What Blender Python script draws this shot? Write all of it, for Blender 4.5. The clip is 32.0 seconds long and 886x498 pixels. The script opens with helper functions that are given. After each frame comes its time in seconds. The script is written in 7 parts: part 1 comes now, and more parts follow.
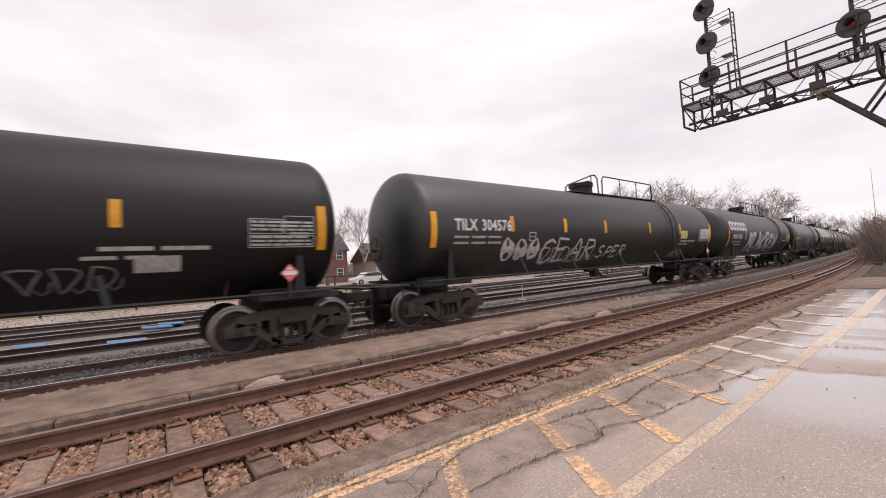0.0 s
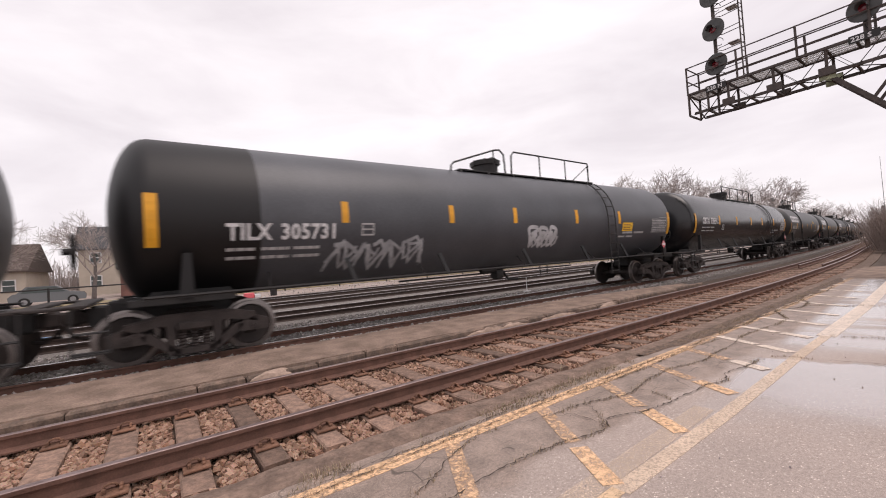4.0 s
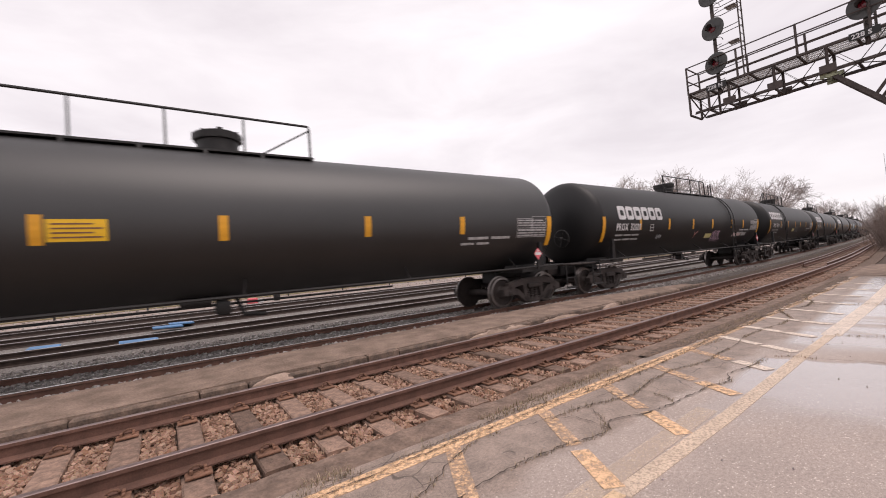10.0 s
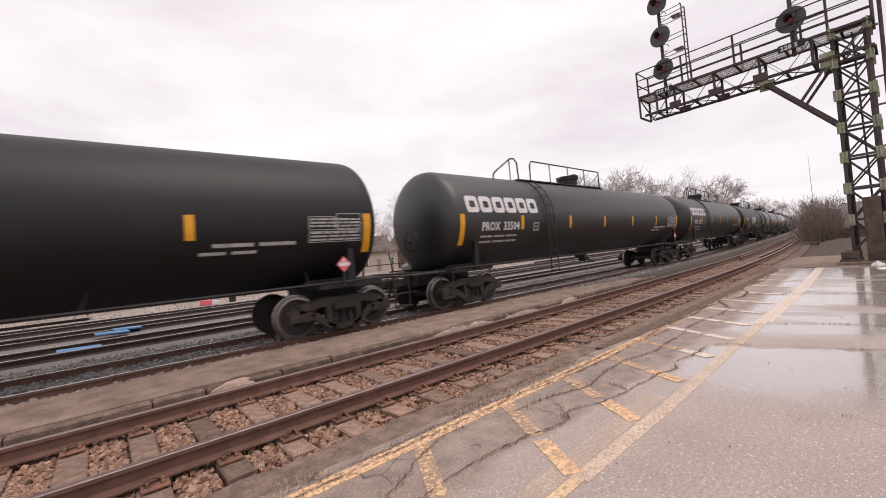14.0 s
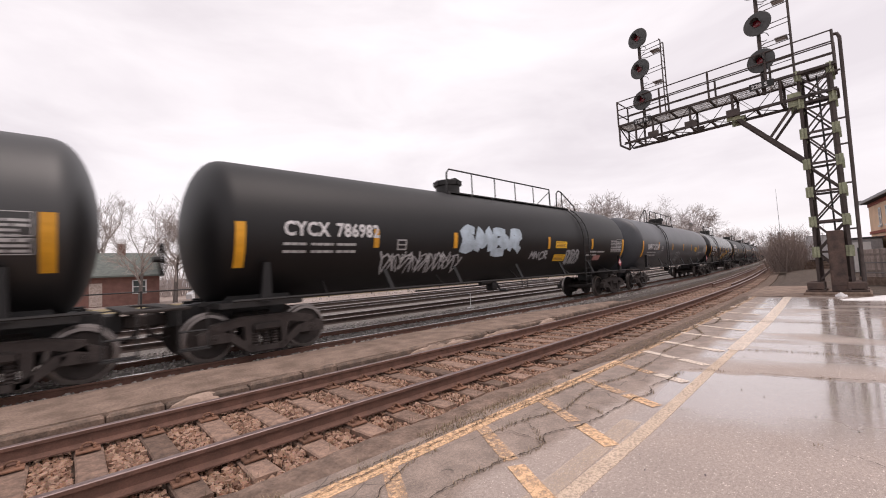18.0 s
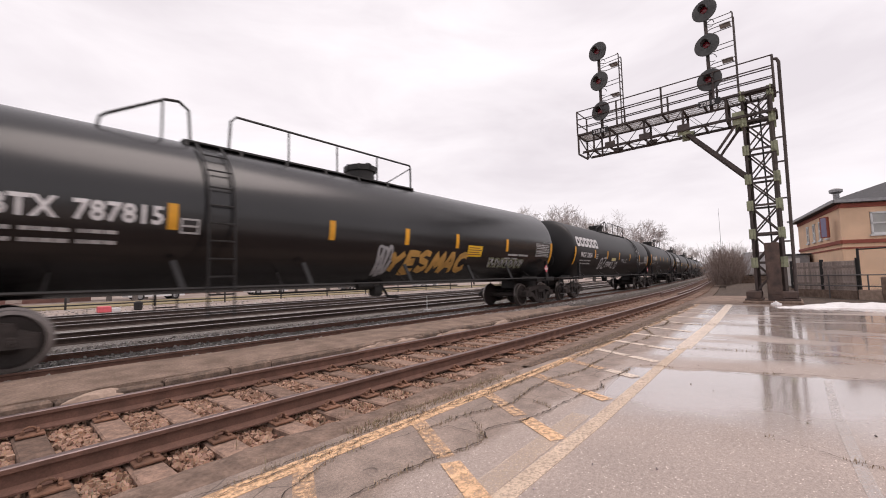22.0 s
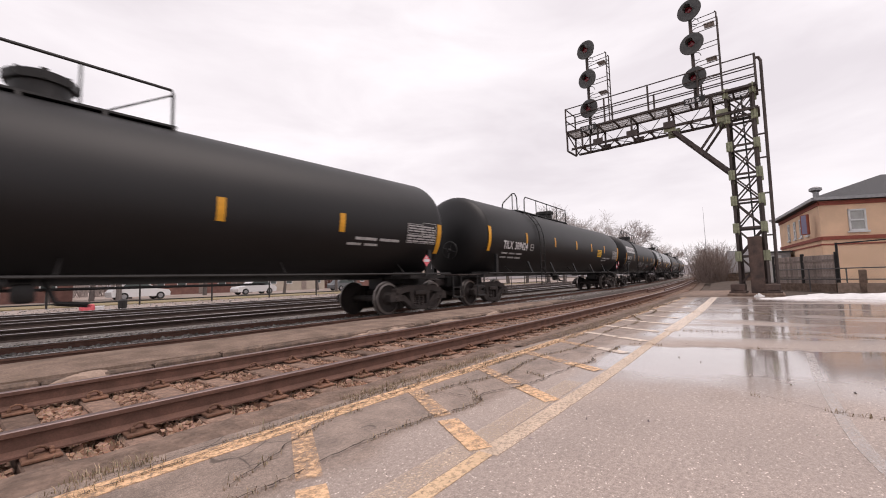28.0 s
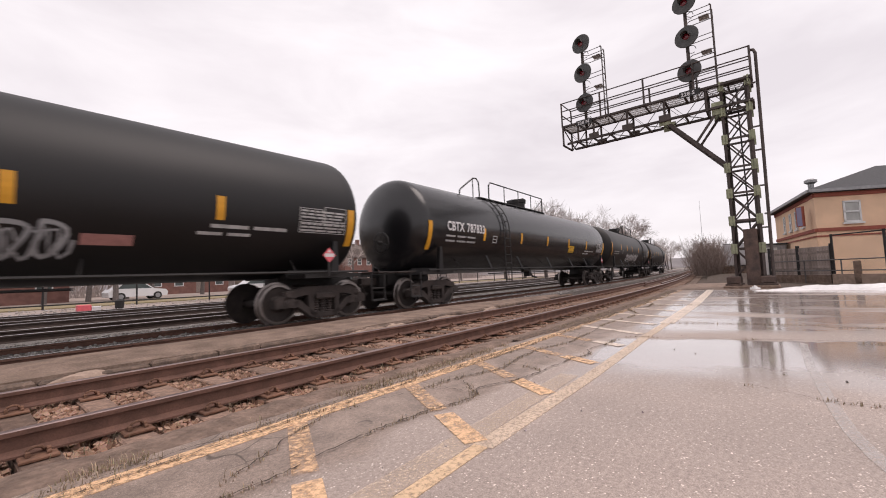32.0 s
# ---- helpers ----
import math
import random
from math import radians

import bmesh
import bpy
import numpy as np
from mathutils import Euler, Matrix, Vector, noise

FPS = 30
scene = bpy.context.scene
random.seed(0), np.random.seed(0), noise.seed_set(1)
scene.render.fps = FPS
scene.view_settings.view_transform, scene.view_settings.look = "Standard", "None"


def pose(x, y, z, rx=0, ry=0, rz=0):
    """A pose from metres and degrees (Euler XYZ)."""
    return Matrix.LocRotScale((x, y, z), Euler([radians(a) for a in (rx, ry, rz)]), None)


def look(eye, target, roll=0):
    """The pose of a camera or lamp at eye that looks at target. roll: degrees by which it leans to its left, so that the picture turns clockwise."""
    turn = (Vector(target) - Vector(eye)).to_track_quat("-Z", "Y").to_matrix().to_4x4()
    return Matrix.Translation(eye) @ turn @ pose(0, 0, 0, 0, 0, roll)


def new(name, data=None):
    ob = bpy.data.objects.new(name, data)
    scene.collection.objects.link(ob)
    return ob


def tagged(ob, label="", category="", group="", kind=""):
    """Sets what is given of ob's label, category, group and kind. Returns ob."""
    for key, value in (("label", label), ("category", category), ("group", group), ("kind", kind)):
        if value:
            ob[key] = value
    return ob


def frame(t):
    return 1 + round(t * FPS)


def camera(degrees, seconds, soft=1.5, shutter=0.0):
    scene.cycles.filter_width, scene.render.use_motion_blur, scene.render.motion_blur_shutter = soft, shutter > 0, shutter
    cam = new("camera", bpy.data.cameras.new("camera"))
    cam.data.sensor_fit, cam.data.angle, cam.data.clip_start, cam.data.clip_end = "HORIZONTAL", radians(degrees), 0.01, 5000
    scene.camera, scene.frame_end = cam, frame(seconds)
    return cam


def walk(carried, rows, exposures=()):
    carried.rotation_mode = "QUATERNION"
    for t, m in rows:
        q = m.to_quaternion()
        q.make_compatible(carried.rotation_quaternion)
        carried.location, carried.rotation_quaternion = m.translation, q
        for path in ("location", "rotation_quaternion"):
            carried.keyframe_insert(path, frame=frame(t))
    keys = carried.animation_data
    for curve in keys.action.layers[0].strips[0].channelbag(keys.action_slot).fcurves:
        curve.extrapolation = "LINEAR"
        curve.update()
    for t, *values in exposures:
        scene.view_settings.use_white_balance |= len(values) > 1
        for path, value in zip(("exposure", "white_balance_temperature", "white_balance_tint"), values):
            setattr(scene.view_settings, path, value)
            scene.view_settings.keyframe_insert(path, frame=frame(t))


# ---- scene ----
cam = camera(95.5, 32.0, 1.0, 0.2)
PATH = [
    (0, (0.508, -0.083, 1.299), (1.696, 1.524, 1.391), -3.3),
    (0.5, (0.505, -0.083, 1.305), (1.69, 1.527, 1.375), -3.6),
    (1, (0.516, -0.081, 1.3), (1.697, 1.532, 1.353), -3.9),
    (1.5, (0.52, -0.081, 1.302), (1.694, 1.537, 1.345), -4.0),
    (2, (0.512, -0.087, 1.307), (1.677, 1.538, 1.357), -4.0),
    (2.5, (0.509, -0.081, 1.307), (1.672, 1.546, 1.358), -3.9),
    (3, (0.522, -0.073, 1.294), (1.685, 1.553, 1.346), -4.0),
    (3.5, (0.518, -0.075, 1.297), (1.686, 1.548, 1.339), -4.0),
    (4, (0.512, -0.071, 1.297), (1.684, 1.549, 1.352), -3.7),
    (4.5, (0.502, -0.069, 1.303), (1.69, 1.54, 1.36), -3.4),
    (6.5, (0.517, -0.076, 1.302), (1.716, 1.524, 1.343), -4.2),
    (7, (0.525, -0.089, 1.298), (1.735, 1.502, 1.346), -4.5),
    (7.5, (0.531, -0.101, 1.29), (1.735, 1.495, 1.325), -4.9),
    (8, (0.514, -0.11, 1.304), (1.713, 1.491, 1.334), -4.8),
    (8.5, (0.529, -0.096, 1.295), (1.705, 1.52, 1.343), -4.5),
    (9, (0.523, -0.099, 1.298), (1.689, 1.525, 1.35), -4.3),
    (9.5, (0.531, -0.095, 1.299), (1.693, 1.531, 1.37), -4.3),
    (10, (0.537, -0.091, 1.3), (1.698, 1.536, 1.37), -4.4),
    (10.5, (0.526, -0.099, 1.31), (1.701, 1.518, 1.374), -4.5),
    (11, (0.54, -0.106, 1.3), (1.724, 1.504, 1.37), -4.4),
    (11.5, (0.543, -0.111, 1.293), (1.707, 1.514, 1.375), -4.0),
    (12, (0.512, -0.111, 1.307), (1.666, 1.522, 1.367), -2.9),
    (12.5, (0.495, -0.105, 1.313), (1.576, 1.574, 1.428), -1.7),
    (13, (0.483, -0.112, 1.318), (1.518, 1.592, 1.482), -1.2),
    (13.5, (0.485, -0.128, 1.315), (1.626, 1.51, 1.455), -2.5),
    (14, (0.487, -0.12, 1.328), (1.794, 1.393, 1.367), -5.1),
    (14.5, (0.444, -0.12, 1.331), (1.73, 1.411, 1.377), -5.4),
    (16.5, (0.503, -0.092, 1.314), (1.839, 1.394, 1.397), -3.4),
    (17, (0.523, -0.083, 1.317), (1.89, 1.374, 1.393), -3.1),
    (17.5, (0.537, -0.073, 1.322), (1.917, 1.373, 1.398), -3.2),
    (18, (0.538, -0.08, 1.315), (1.917, 1.365, 1.432), -3.0),
    (18.5, (0.554, -0.066, 1.303), (1.935, 1.375, 1.433), -2.8),
    (19, (0.541, -0.074, 1.318), (1.929, 1.359, 1.459), -2.8),
    (19.5, (0.549, -0.085, 1.311), (1.953, 1.332, 1.46), -3.1),
    (20, (0.548, -0.088, 1.307), (1.98, 1.302, 1.437), -3.0),
    (20.5, (0.576, -0.1, 1.3), (2.055, 1.243, 1.399), -2.2),
    (21, (0.675, -0.077, 1.285), (2.171, 1.249, 1.354), -1.4),
    (21.5, (0.785, 0.031, 1.22), (2.291, 1.343, 1.316), -1.2),
    (22, (0.905, 0.062, 1.073), (2.413, 1.368, 1.219), -1.4),
    (22.5, (0.949, 0.066, 0.89), (2.48, 1.341, 1.063), -1.7),
    (23, (0.908, 0.05, 0.867), (2.446, 1.319, 1.028), -1.7),
    (23.5, (0.904, 0.07, 0.844), (2.449, 1.329, 1.008), -1.7),
    (24, (0.877, 0.067, 0.847), (2.414, 1.339, 0.989), -1.6),
    (24.5, (0.869, 0.083, 0.849), (2.397, 1.367, 0.978), -1.6),
    (26.5, (0.86, 0.082, 0.843), (2.392, 1.359, 0.984), -2.1),
    (27, (0.857, 0.087, 0.837), (2.393, 1.36, 0.981), -1.9),
    (27.5, (0.854, 0.091, 0.841), (2.394, 1.359, 0.992), -1.6),
    (28, (0.856, 0.089, 0.83), (2.398, 1.354, 0.982), -1.6),
    (28.5, (0.849, 0.075, 0.84), (2.395, 1.334, 0.986), -1.5),
    (29, (0.866, 0.085, 0.827), (2.413, 1.344, 0.969), -1.6),
    (29.5, (0.866, 0.087, 0.827), (2.412, 1.348, 0.965), -1.7),
    (30, (0.864, 0.069, 0.832), (2.407, 1.333, 0.971), -2.0),
    (30.5, (0.868, 0.069, 0.828), (2.404, 1.34, 0.972), -2.4),
    (31, (0.861, 0.062, 0.834), (2.402, 1.329, 0.98), -2.5),
    (31.5, (0.859, 0.066, 0.832), (2.409, 1.322, 0.971), -2.3),
    (32, (0.867, 0.07, 0.822), (2.416, 1.327, 0.955), -2.3),
]
walk(cam, [(t, look(eye, target, roll)) for t, eye, target, roll in PATH], [(0, 0.13), (20, 0.13), (23, 0.1), (32, 0.1)])

# ---- light ----
world = bpy.data.worlds.new("overcast_sky")
scene.world = world
world.use_nodes = True
wt = world.node_tree
wn, wl = wt.nodes, wt.links
wn.clear()
w_out = wn.new("ShaderNodeOutputWorld")
w_bg = wn.new("ShaderNodeBackground")
w_sky = wn.new("ShaderNodeTexSky")
w_sky.sky_type = "NISHITA"
w_sky.sun_disc = False
w_sky.sun_elevation, w_sky.sun_rotation = radians(38), radians(130)
w_co = wn.new("ShaderNodeTexCoord")
w_map = wn.new("ShaderNodeMapping")
w_map.inputs["Scale"].default_value = (1.0, 1.0, 3.2)
w_map.inputs["Rotation"].default_value = (0.0, 0.25, 0.6)
w_noise = wn.new("ShaderNodeTexNoise")
w_noise.inputs["Scale"].default_value = 2.1
w_noise.inputs["Detail"].default_value = 6.0
w_noise.inputs["Roughness"].default_value = 0.52
w_noise.inputs["Distortion"].default_value = 0.35
w_ramp = wn.new("ShaderNodeValToRGB")
w_ramp.color_ramp.elements[0].position = 0.33
w_ramp.color_ramp.elements[0].color = (0.622, 0.570, 0.597, 1)
w_ramp.color_ramp.elements[1].position = 0.66
w_ramp.color_ramp.elements[1].color = (0.802, 0.75, 0.77, 1)
w_dim = wn.new("ShaderNodeMixRGB")
w_dim.blend_type = "MULTIPLY"
w_dim.inputs[0].default_value = 1.0
w_dim.inputs[2].default_value = (0.10, 0.10, 0.10, 1)
w_mix = wn.new("ShaderNodeMixRGB")
w_mix.inputs[0].default_value = 0.96
wl.new(w_co.outputs["Generated"], w_map.inputs["Vector"])
wl.new(w_map.outputs["Vector"], w_noise.inputs["Vector"])
wl.new(w_noise.outputs["Fac"], w_ramp.inputs["Fac"])
wl.new(w_sky.outputs["Color"], w_dim.inputs[1])
wl.new(w_dim.outputs["Color"], w_mix.inputs[1])
wl.new(w_ramp.outputs["Color"], w_mix.inputs[2])
wl.new(w_mix.outputs["Color"], w_bg.inputs["Color"])
w_bg.inputs["Strength"].default_value = 1.28
wl.new(w_bg.outputs["Background"], w_out.inputs["Surface"])

sun = new("sun", bpy.data.lights.new("sun", "SUN"))
sun.data.energy, sun.data.angle, sun.data.color = 1.5, radians(40), (1.0, 0.86, 0.81)
sun.matrix_world = look((0, 0, 30), (-7, 11, 0))


# ---- materials ----
def mat(name, col, rough=0.8, metal=0.0, var=0.25, scale=6.0, bump=0.0, bscale=60.0, col2=None, coords="Object", stain=0.0, randomise=0.0, spec=0.5):
    """A procedural surface: colour that varies at two scales, grain, relief."""
    m = bpy.data.materials.new(name)
    m.use_nodes = True
    nt = m.node_tree
    n, l = nt.nodes, nt.links
    bsdf = n["Principled BSDF"]
    bsdf.inputs["Roughness"].default_value = rough
    bsdf.inputs["Metallic"].default_value = metal
    bsdf.inputs["Specular IOR Level"].default_value = spec
    tc = n.new("ShaderNodeTexCoord")
    big = n.new("ShaderNodeTexNoise")
    big.inputs["Scale"].default_value = scale
    big.inputs["Detail"].default_value = 5
    fine = n.new("ShaderNodeTexNoise")
    fine.inputs["Scale"].default_value = bscale
    fine.inputs["Detail"].default_value = 4
    for t in (big, fine):
        l.new(tc.outputs[coords], t.inputs["Vector"])
    ramp = n.new("ShaderNodeValToRGB")
    c2 = col2 or tuple(c * (1 - var) for c in col)
    ramp.color_ramp.elements[0].position, ramp.color_ramp.elements[1].position = 0.35, 0.68
    ramp.color_ramp.elements[0].color = (*c2, 1)
    ramp.color_ramp.elements[1].color = (*col, 1)
    l.new(big.outputs["Fac"], ramp.inputs["Fac"])
    mul = n.new("ShaderNodeMixRGB")
    mul.blend_type = "MULTIPLY"
    mul.inputs[0].default_value = 0.55
    fr = n.new("ShaderNodeValToRGB")
    fr.color_ramp.elements[0].position, fr.color_ramp.elements[1].position = 0.3, 0.7
    fr.color_ramp.elements[0].color = (1 - var, 1 - var, 1 - var, 1)
    fr.color_ramp.elements[1].color = (1 + var * 0.4, 1 + var * 0.4, 1 + var * 0.4, 1)
    l.new(fine.outputs["Fac"], fr.inputs["Fac"])
    l.new(ramp.outputs["Color"], mul.inputs[1])
    l.new(fr.outputs["Color"], mul.inputs[2])
    last = mul
    if randomise:
        oi = n.new("ShaderNodeObjectInfo")
        rr = n.new("ShaderNodeMapRange")
        rr.inputs["To Min"].default_value, rr.inputs["To Max"].default_value = 1 - randomise, 1 + randomise
        l.new(oi.outputs["Random"], rr.inputs["Value"])
        m2 = n.new("ShaderNodeMixRGB")
        m2.blend_type = "MULTIPLY"
        m2.inputs[0].default_value = 1.0
        l.new(last.outputs["Color"], m2.inputs[1])
        l.new(rr.outputs["Result"], m2.inputs[2])
        last = m2
    l.new(last.outputs["Color"], bsdf.inputs["Base Color"])
    if bump:
        b = n.new("ShaderNodeBump")
        b.inputs["Strength"].default_value = 1.0
        b.inputs["Distance"].default_value = bump
        l.new(fine.outputs["Fac"], b.inputs["Height"])
        l.new(b.outputs["Normal"], bsdf.inputs["Normal"])
    return m


def island_mat(name, cols, rough=0.9, bump=0.004):
    """Loose pieces joined in one mesh: each one takes its own colour."""
    m = bpy.data.materials.new(name)
    m.use_nodes = True
    n, l = m.node_tree.nodes, m.node_tree.links
    bsdf = n["Principled BSDF"]
    bsdf.inputs["Roughness"].default_value = rough
    g = n.new("ShaderNodeNewGeometry")
    ramp = n.new("ShaderNodeValToRGB")
    ramp.color_ramp.interpolation = "LINEAR"
    e = ramp.color_ramp.elements
    e[0].color = (*cols[0], 1)
    e[1].color = (*cols[-1], 1)
    for k, c in enumerate(cols[1:-1], 1):
        e.new(k / (len(cols) - 1)).color = (*c, 1)
    l.new(g.outputs["Random Per Island"], ramp.inputs["Fac"])
    tc = n.new("ShaderNodeTexCoord")
    no = n.new("ShaderNodeTexNoise")
    no.inputs["Scale"].default_value = 90
    l.new(tc.outputs["Object"], no.inputs["Vector"])
    mul = n.new("ShaderNodeMixRGB")
    mul.blend_type = "MULTIPLY"
    mul.inputs[0].default_value = 0.5
    l.new(ramp.outputs["Color"], mul.inputs[1])
    l.new(no.outputs["Color"], mul.inputs[2])
    l.new(ramp.outputs["Color"], mul.inputs[1])
    l.new(mul.outputs["Color"], bsdf.inputs["Base Color"])
    b = n.new("ShaderNodeBump")
    b.inputs["Distance"].default_value = bump
    l.new(no.outputs["Fac"], b.inputs["Height"])
    l.new(b.outputs["Normal"], bsdf.inputs["Normal"])
    return m


M_TANK = mat("tank_black_paint", (0.008, 0.0072, 0.0082), 0.5, 0.0, 0.35, 0.8, 0.0006, 25, coords="Object", spec=0.42)
M_TANK_SILVER = mat("tank_grey_paint", (0.078, 0.082, 0.093), 0.42, 0.0, 0.25, 0.8, 0.0006, 25)
M_TANK_SATIN = mat("tank_dull_black", (0.011, 0.0102, 0.0112), 0.48, 0.0, 0.4, 0.8, 0.0006, 25, spec=0.9)
M_TANK_GLOSS = mat("tank_gloss_black", (0.012, 0.0115, 0.013), 0.26, 0.0, 0.3, 0.8, 0.0004, 20, spec=0.6)
M_TANK_BROWN = mat("tank_weathered_paint", (0.030, 0.026, 0.025), 0.5, 0.0, 0.4, 1.2, 0.0008, 25, spec=0.35)
M_STEEL_DARK = mat("dirty_black_steel", (0.020, 0.018, 0.018), 0.6, 0.0, 0.4, 5, 0.002, 40)
M_TRUCK = mat("dusty_cast_steel", (0.046, 0.035, 0.032), 0.8, 0.0, 0.45, 4, 0.003, 45, randomise=0.25)
M_WHEEL = mat("wheel_steel", (0.045, 0.034, 0.031), 0.7, 0.1, 0.4, 6, 0.002, 50, randomise=0.25)
M_TREAD = mat("polished_tread", (0.24, 0.215, 0.205), 0.36, 0.9, 0.15, 8)
M_YELLOW = mat("reflector_yellow", (0.75, 0.36, 0.02), 0.45, 0.0, 0.15, 6, randomise=0.12)
M_SIGN_YELLOW = mat("sign_yellow", (0.85, 0.50, 0.02), 0.5, 0.0, 0.08, 6)
M_WHITE = mat("stencil_white", (0.72, 0.71, 0.72), 0.6, 0.0, 0.2, 10)
M_GREYTXT = mat("faded_stencil", (0.50, 0.49, 0.49), 0.7, 0.0, 0.3, 10)
M_RED = mat("placard_red", (0.75, 0.14, 0.17), 0.5, 0.0, 0.15, 10)
M_PINK = mat("faded_red_panel", (0.45, 0.22, 0.20), 0.6, 0.0, 0.2, 10)
M_ROSE = mat("rose_data_box", (0.62, 0.47, 0.46), 0.6, 0.0, 0.3, 10)
M_GRAF_PINK = mat("graffiti_mauve", (0.58, 0.40, 0.52), 0.6, 0.0, 0.3, 5)
M_GRAF_GREY = mat("graffiti_silver", (0.42, 0.43, 0.45), 0.6, 0.0, 0.3, 5)
M_GRAF_WHITE = mat("graffiti_white", (0.58, 0.58, 0.60), 0.6, 0.0, 0.3, 4)
M_GRAF_FADED = mat("graffiti_worn_grey", (0.23, 0.235, 0.245), 0.65, 0.0, 0.35, 4)
M_PALE_YELLOW = mat("pale_yellow_label", (0.62, 0.55, 0.24), 0.5, 0.0, 0.12, 8)
M_GRAF_BLUE = mat("graffiti_pale_blue", (0.50, 0.60, 0.69), 0.6, 0.0, 0.3, 4)
M_GRAF_GOLD = mat("graffiti_gold", (0.62, 0.36, 0.10), 0.6, 0.0, 0.3, 4)
M_GRAF_GREEN = mat("graffiti_olive", (0.24, 0.26, 0.16), 0.6, 0.0, 0.3, 4)
M_RAIL = mat("rusty_rail_side", (0.165, 0.085, 0.062), 0.85, 0.0, 0.35, 7, 0.0015, 70)
M_RAIL_DARK = mat("grimy_rail_side", (0.075, 0.052, 0.044), 0.85, 0.0, 0.35, 7, 0.0015, 70)
M_RAILTOP = mat("worn_rail_head", (0.30, 0.225, 0.215), 0.42, 0.5, 0.25, 9, 0.0004, 90)
M_RAILTOP_BRIGHT = mat("polished_rail_head", (0.62, 0.6, 0.6), 0.2, 0.9, 0.15, 9)
M_TIE = mat("weathered_wood_tie", (0.35, 0.23, 0.172), 0.92, 0.0, 0.45, 9, 0.008, 45, col2=(0.16, 0.108, 0.084), randomise=0.35)
M_PLATE = mat("rusty_plate", (0.24, 0.125, 0.08), 0.9, 0.0, 0.4, 16, 0.003, 70, randomise=0.25)
M_BALLAST = mat("ballast_bed", (0.20, 0.135, 0.098), 0.95, 0.0, 0.5, 22, 0.03, 30, col2=(0.10, 0.072, 0.058), coords="Object")
M_BALLAST_GREY = mat("grey_ballast_bed", (0.27, 0.245, 0.225), 0.95, 0.0, 0.5, 24, 0.03, 24, col2=(0.12, 0.105, 0.096))
M_STONE = island_mat("brown_crushed_stone", [(0.16, 0.083, 0.054), (0.42, 0.25, 0.168), (0.56, 0.36, 0.262), (0.25, 0.148, 0.102), (0.58, 0.39, 0.288), (0.34, 0.178, 0.11)])
M_STONE_GREY = island_mat("grey_crushed_stone", [(0.15, 0.135, 0.125), (0.46, 0.42, 0.39), (0.27, 0.245, 0.23), (0.60, 0.56, 0.53), (0.38, 0.34, 0.315)])
M_KERB = mat("old_kerb_concrete", (0.28, 0.196, 0.152), 0.93, 0.0, 0.5, 7.0, 0.016, 34, col2=(0.15, 0.104, 0.08))
M_EDGE = mat("dark_edging_stone", (0.25, 0.175, 0.135), 0.95, 0.0, 0.45, 5.0, 0.010, 40, col2=(0.10, 0.075, 0.06), randomise=0.25)
M_PLATFORM = mat("old_platform_paving", (0.325, 0.236, 0.186), 0.93, 0.0, 0.5, 2.6, 0.010, 38, col2=(0.185, 0.131, 0.10))
M_PALE = mat("broken_pale_concrete", (0.46, 0.34, 0.27), 0.9, 0.0, 0.3, 9, 0.006, 40)
M_EARTH = mat("dark_earth", (0.115, 0.082, 0.062), 0.95, 0.0, 0.5, 3, 0.03, 18)
M_GRASS = island_mat("dry_weeds", [(0.42, 0.31, 0.21), (0.60, 0.47, 0.33), (0.28, 0.21, 0.14), (0.25, 0.20, 0.11)], 0.9)
M_GANTRY = mat("gantry_dark_paint", (0.088, 0.066, 0.060), 0.7, 0.0, 0.45, 3.5, 0.002, 40)
M_FOOT = mat("rust_brown_paint", (0.135, 0.088, 0.070), 0.8, 0.0, 0.5, 4, 0.003, 40, col2=(0.06, 0.042, 0.038))
M_GUSSET = mat("gusset_green_grey", (0.38, 0.40, 0.27), 0.75, 0.0, 0.35, 5, 0.002, 40)
M_GRATING = mat("walkway_grating", (0.66, 0.64, 0.63), 0.7, 0.2, 0.3, 10)
M_SIGNAL = mat("signal_black", (0.075, 0.075, 0.075), 0.6, 0.0, 0.25, 5)
M_LENS = mat("signal_lens_red", (0.16, 0.012, 0.02), 0.15, 0.0, 0.1, 5)
M_STUCCO = mat("orange_stucco", (0.84, 0.58, 0.395), 0.93, 0.0, 0.14, 1.0, 0.004, 60)
M_TRIM = mat("brick_red_trim", (0.33, 0.09, 0.06), 0.8, 0.0, 0.2, 3)
M_ROOF = mat("grey_shingle", (0.085, 0.085, 0.09), 0.95, 0.0, 0.3, 12, 0.01, 30)
M_FRAME = mat("white_frame", (0.70, 0.70, 0.70), 0.6, 0.0, 0.1, 5)
M_CURTAIN = mat("pale_curtained_glass", (0.42, 0.42, 0.40), 0.15, 0.0, 0.2, 2.5)
M_GLASS = mat("dark_glass", (0.10, 0.12, 0.12), 0.08, 0.0, 0.2, 1.5)
M_FENCE = mat("weathered_fence_board", (0.42, 0.345, 0.31), 0.95, 0.0, 0.35, 8, 0.004, 40, randomise=0.3)
M_GALV = mat("galvanised_steel", (0.36, 0.36, 0.37), 0.5, 0.6, 0.25, 8)
M_DULLPIPE = mat("dull_grey_pipe", (0.16, 0.15, 0.15), 0.6, 0.3, 0.25, 8)
M_SNOW = mat("old_snow", (0.82, 0.80, 0.80), 0.9, 0.0, 0.12, 3, 0.03, 12)
M_BARK = mat("grey_bark", (0.17, 0.145, 0.135), 0.95, 0.0, 0.3, 8)
M_TWIG = mat("bare_twigs", (0.46, 0.40, 0.375), 0.95, 0.0, 0.3, 8)
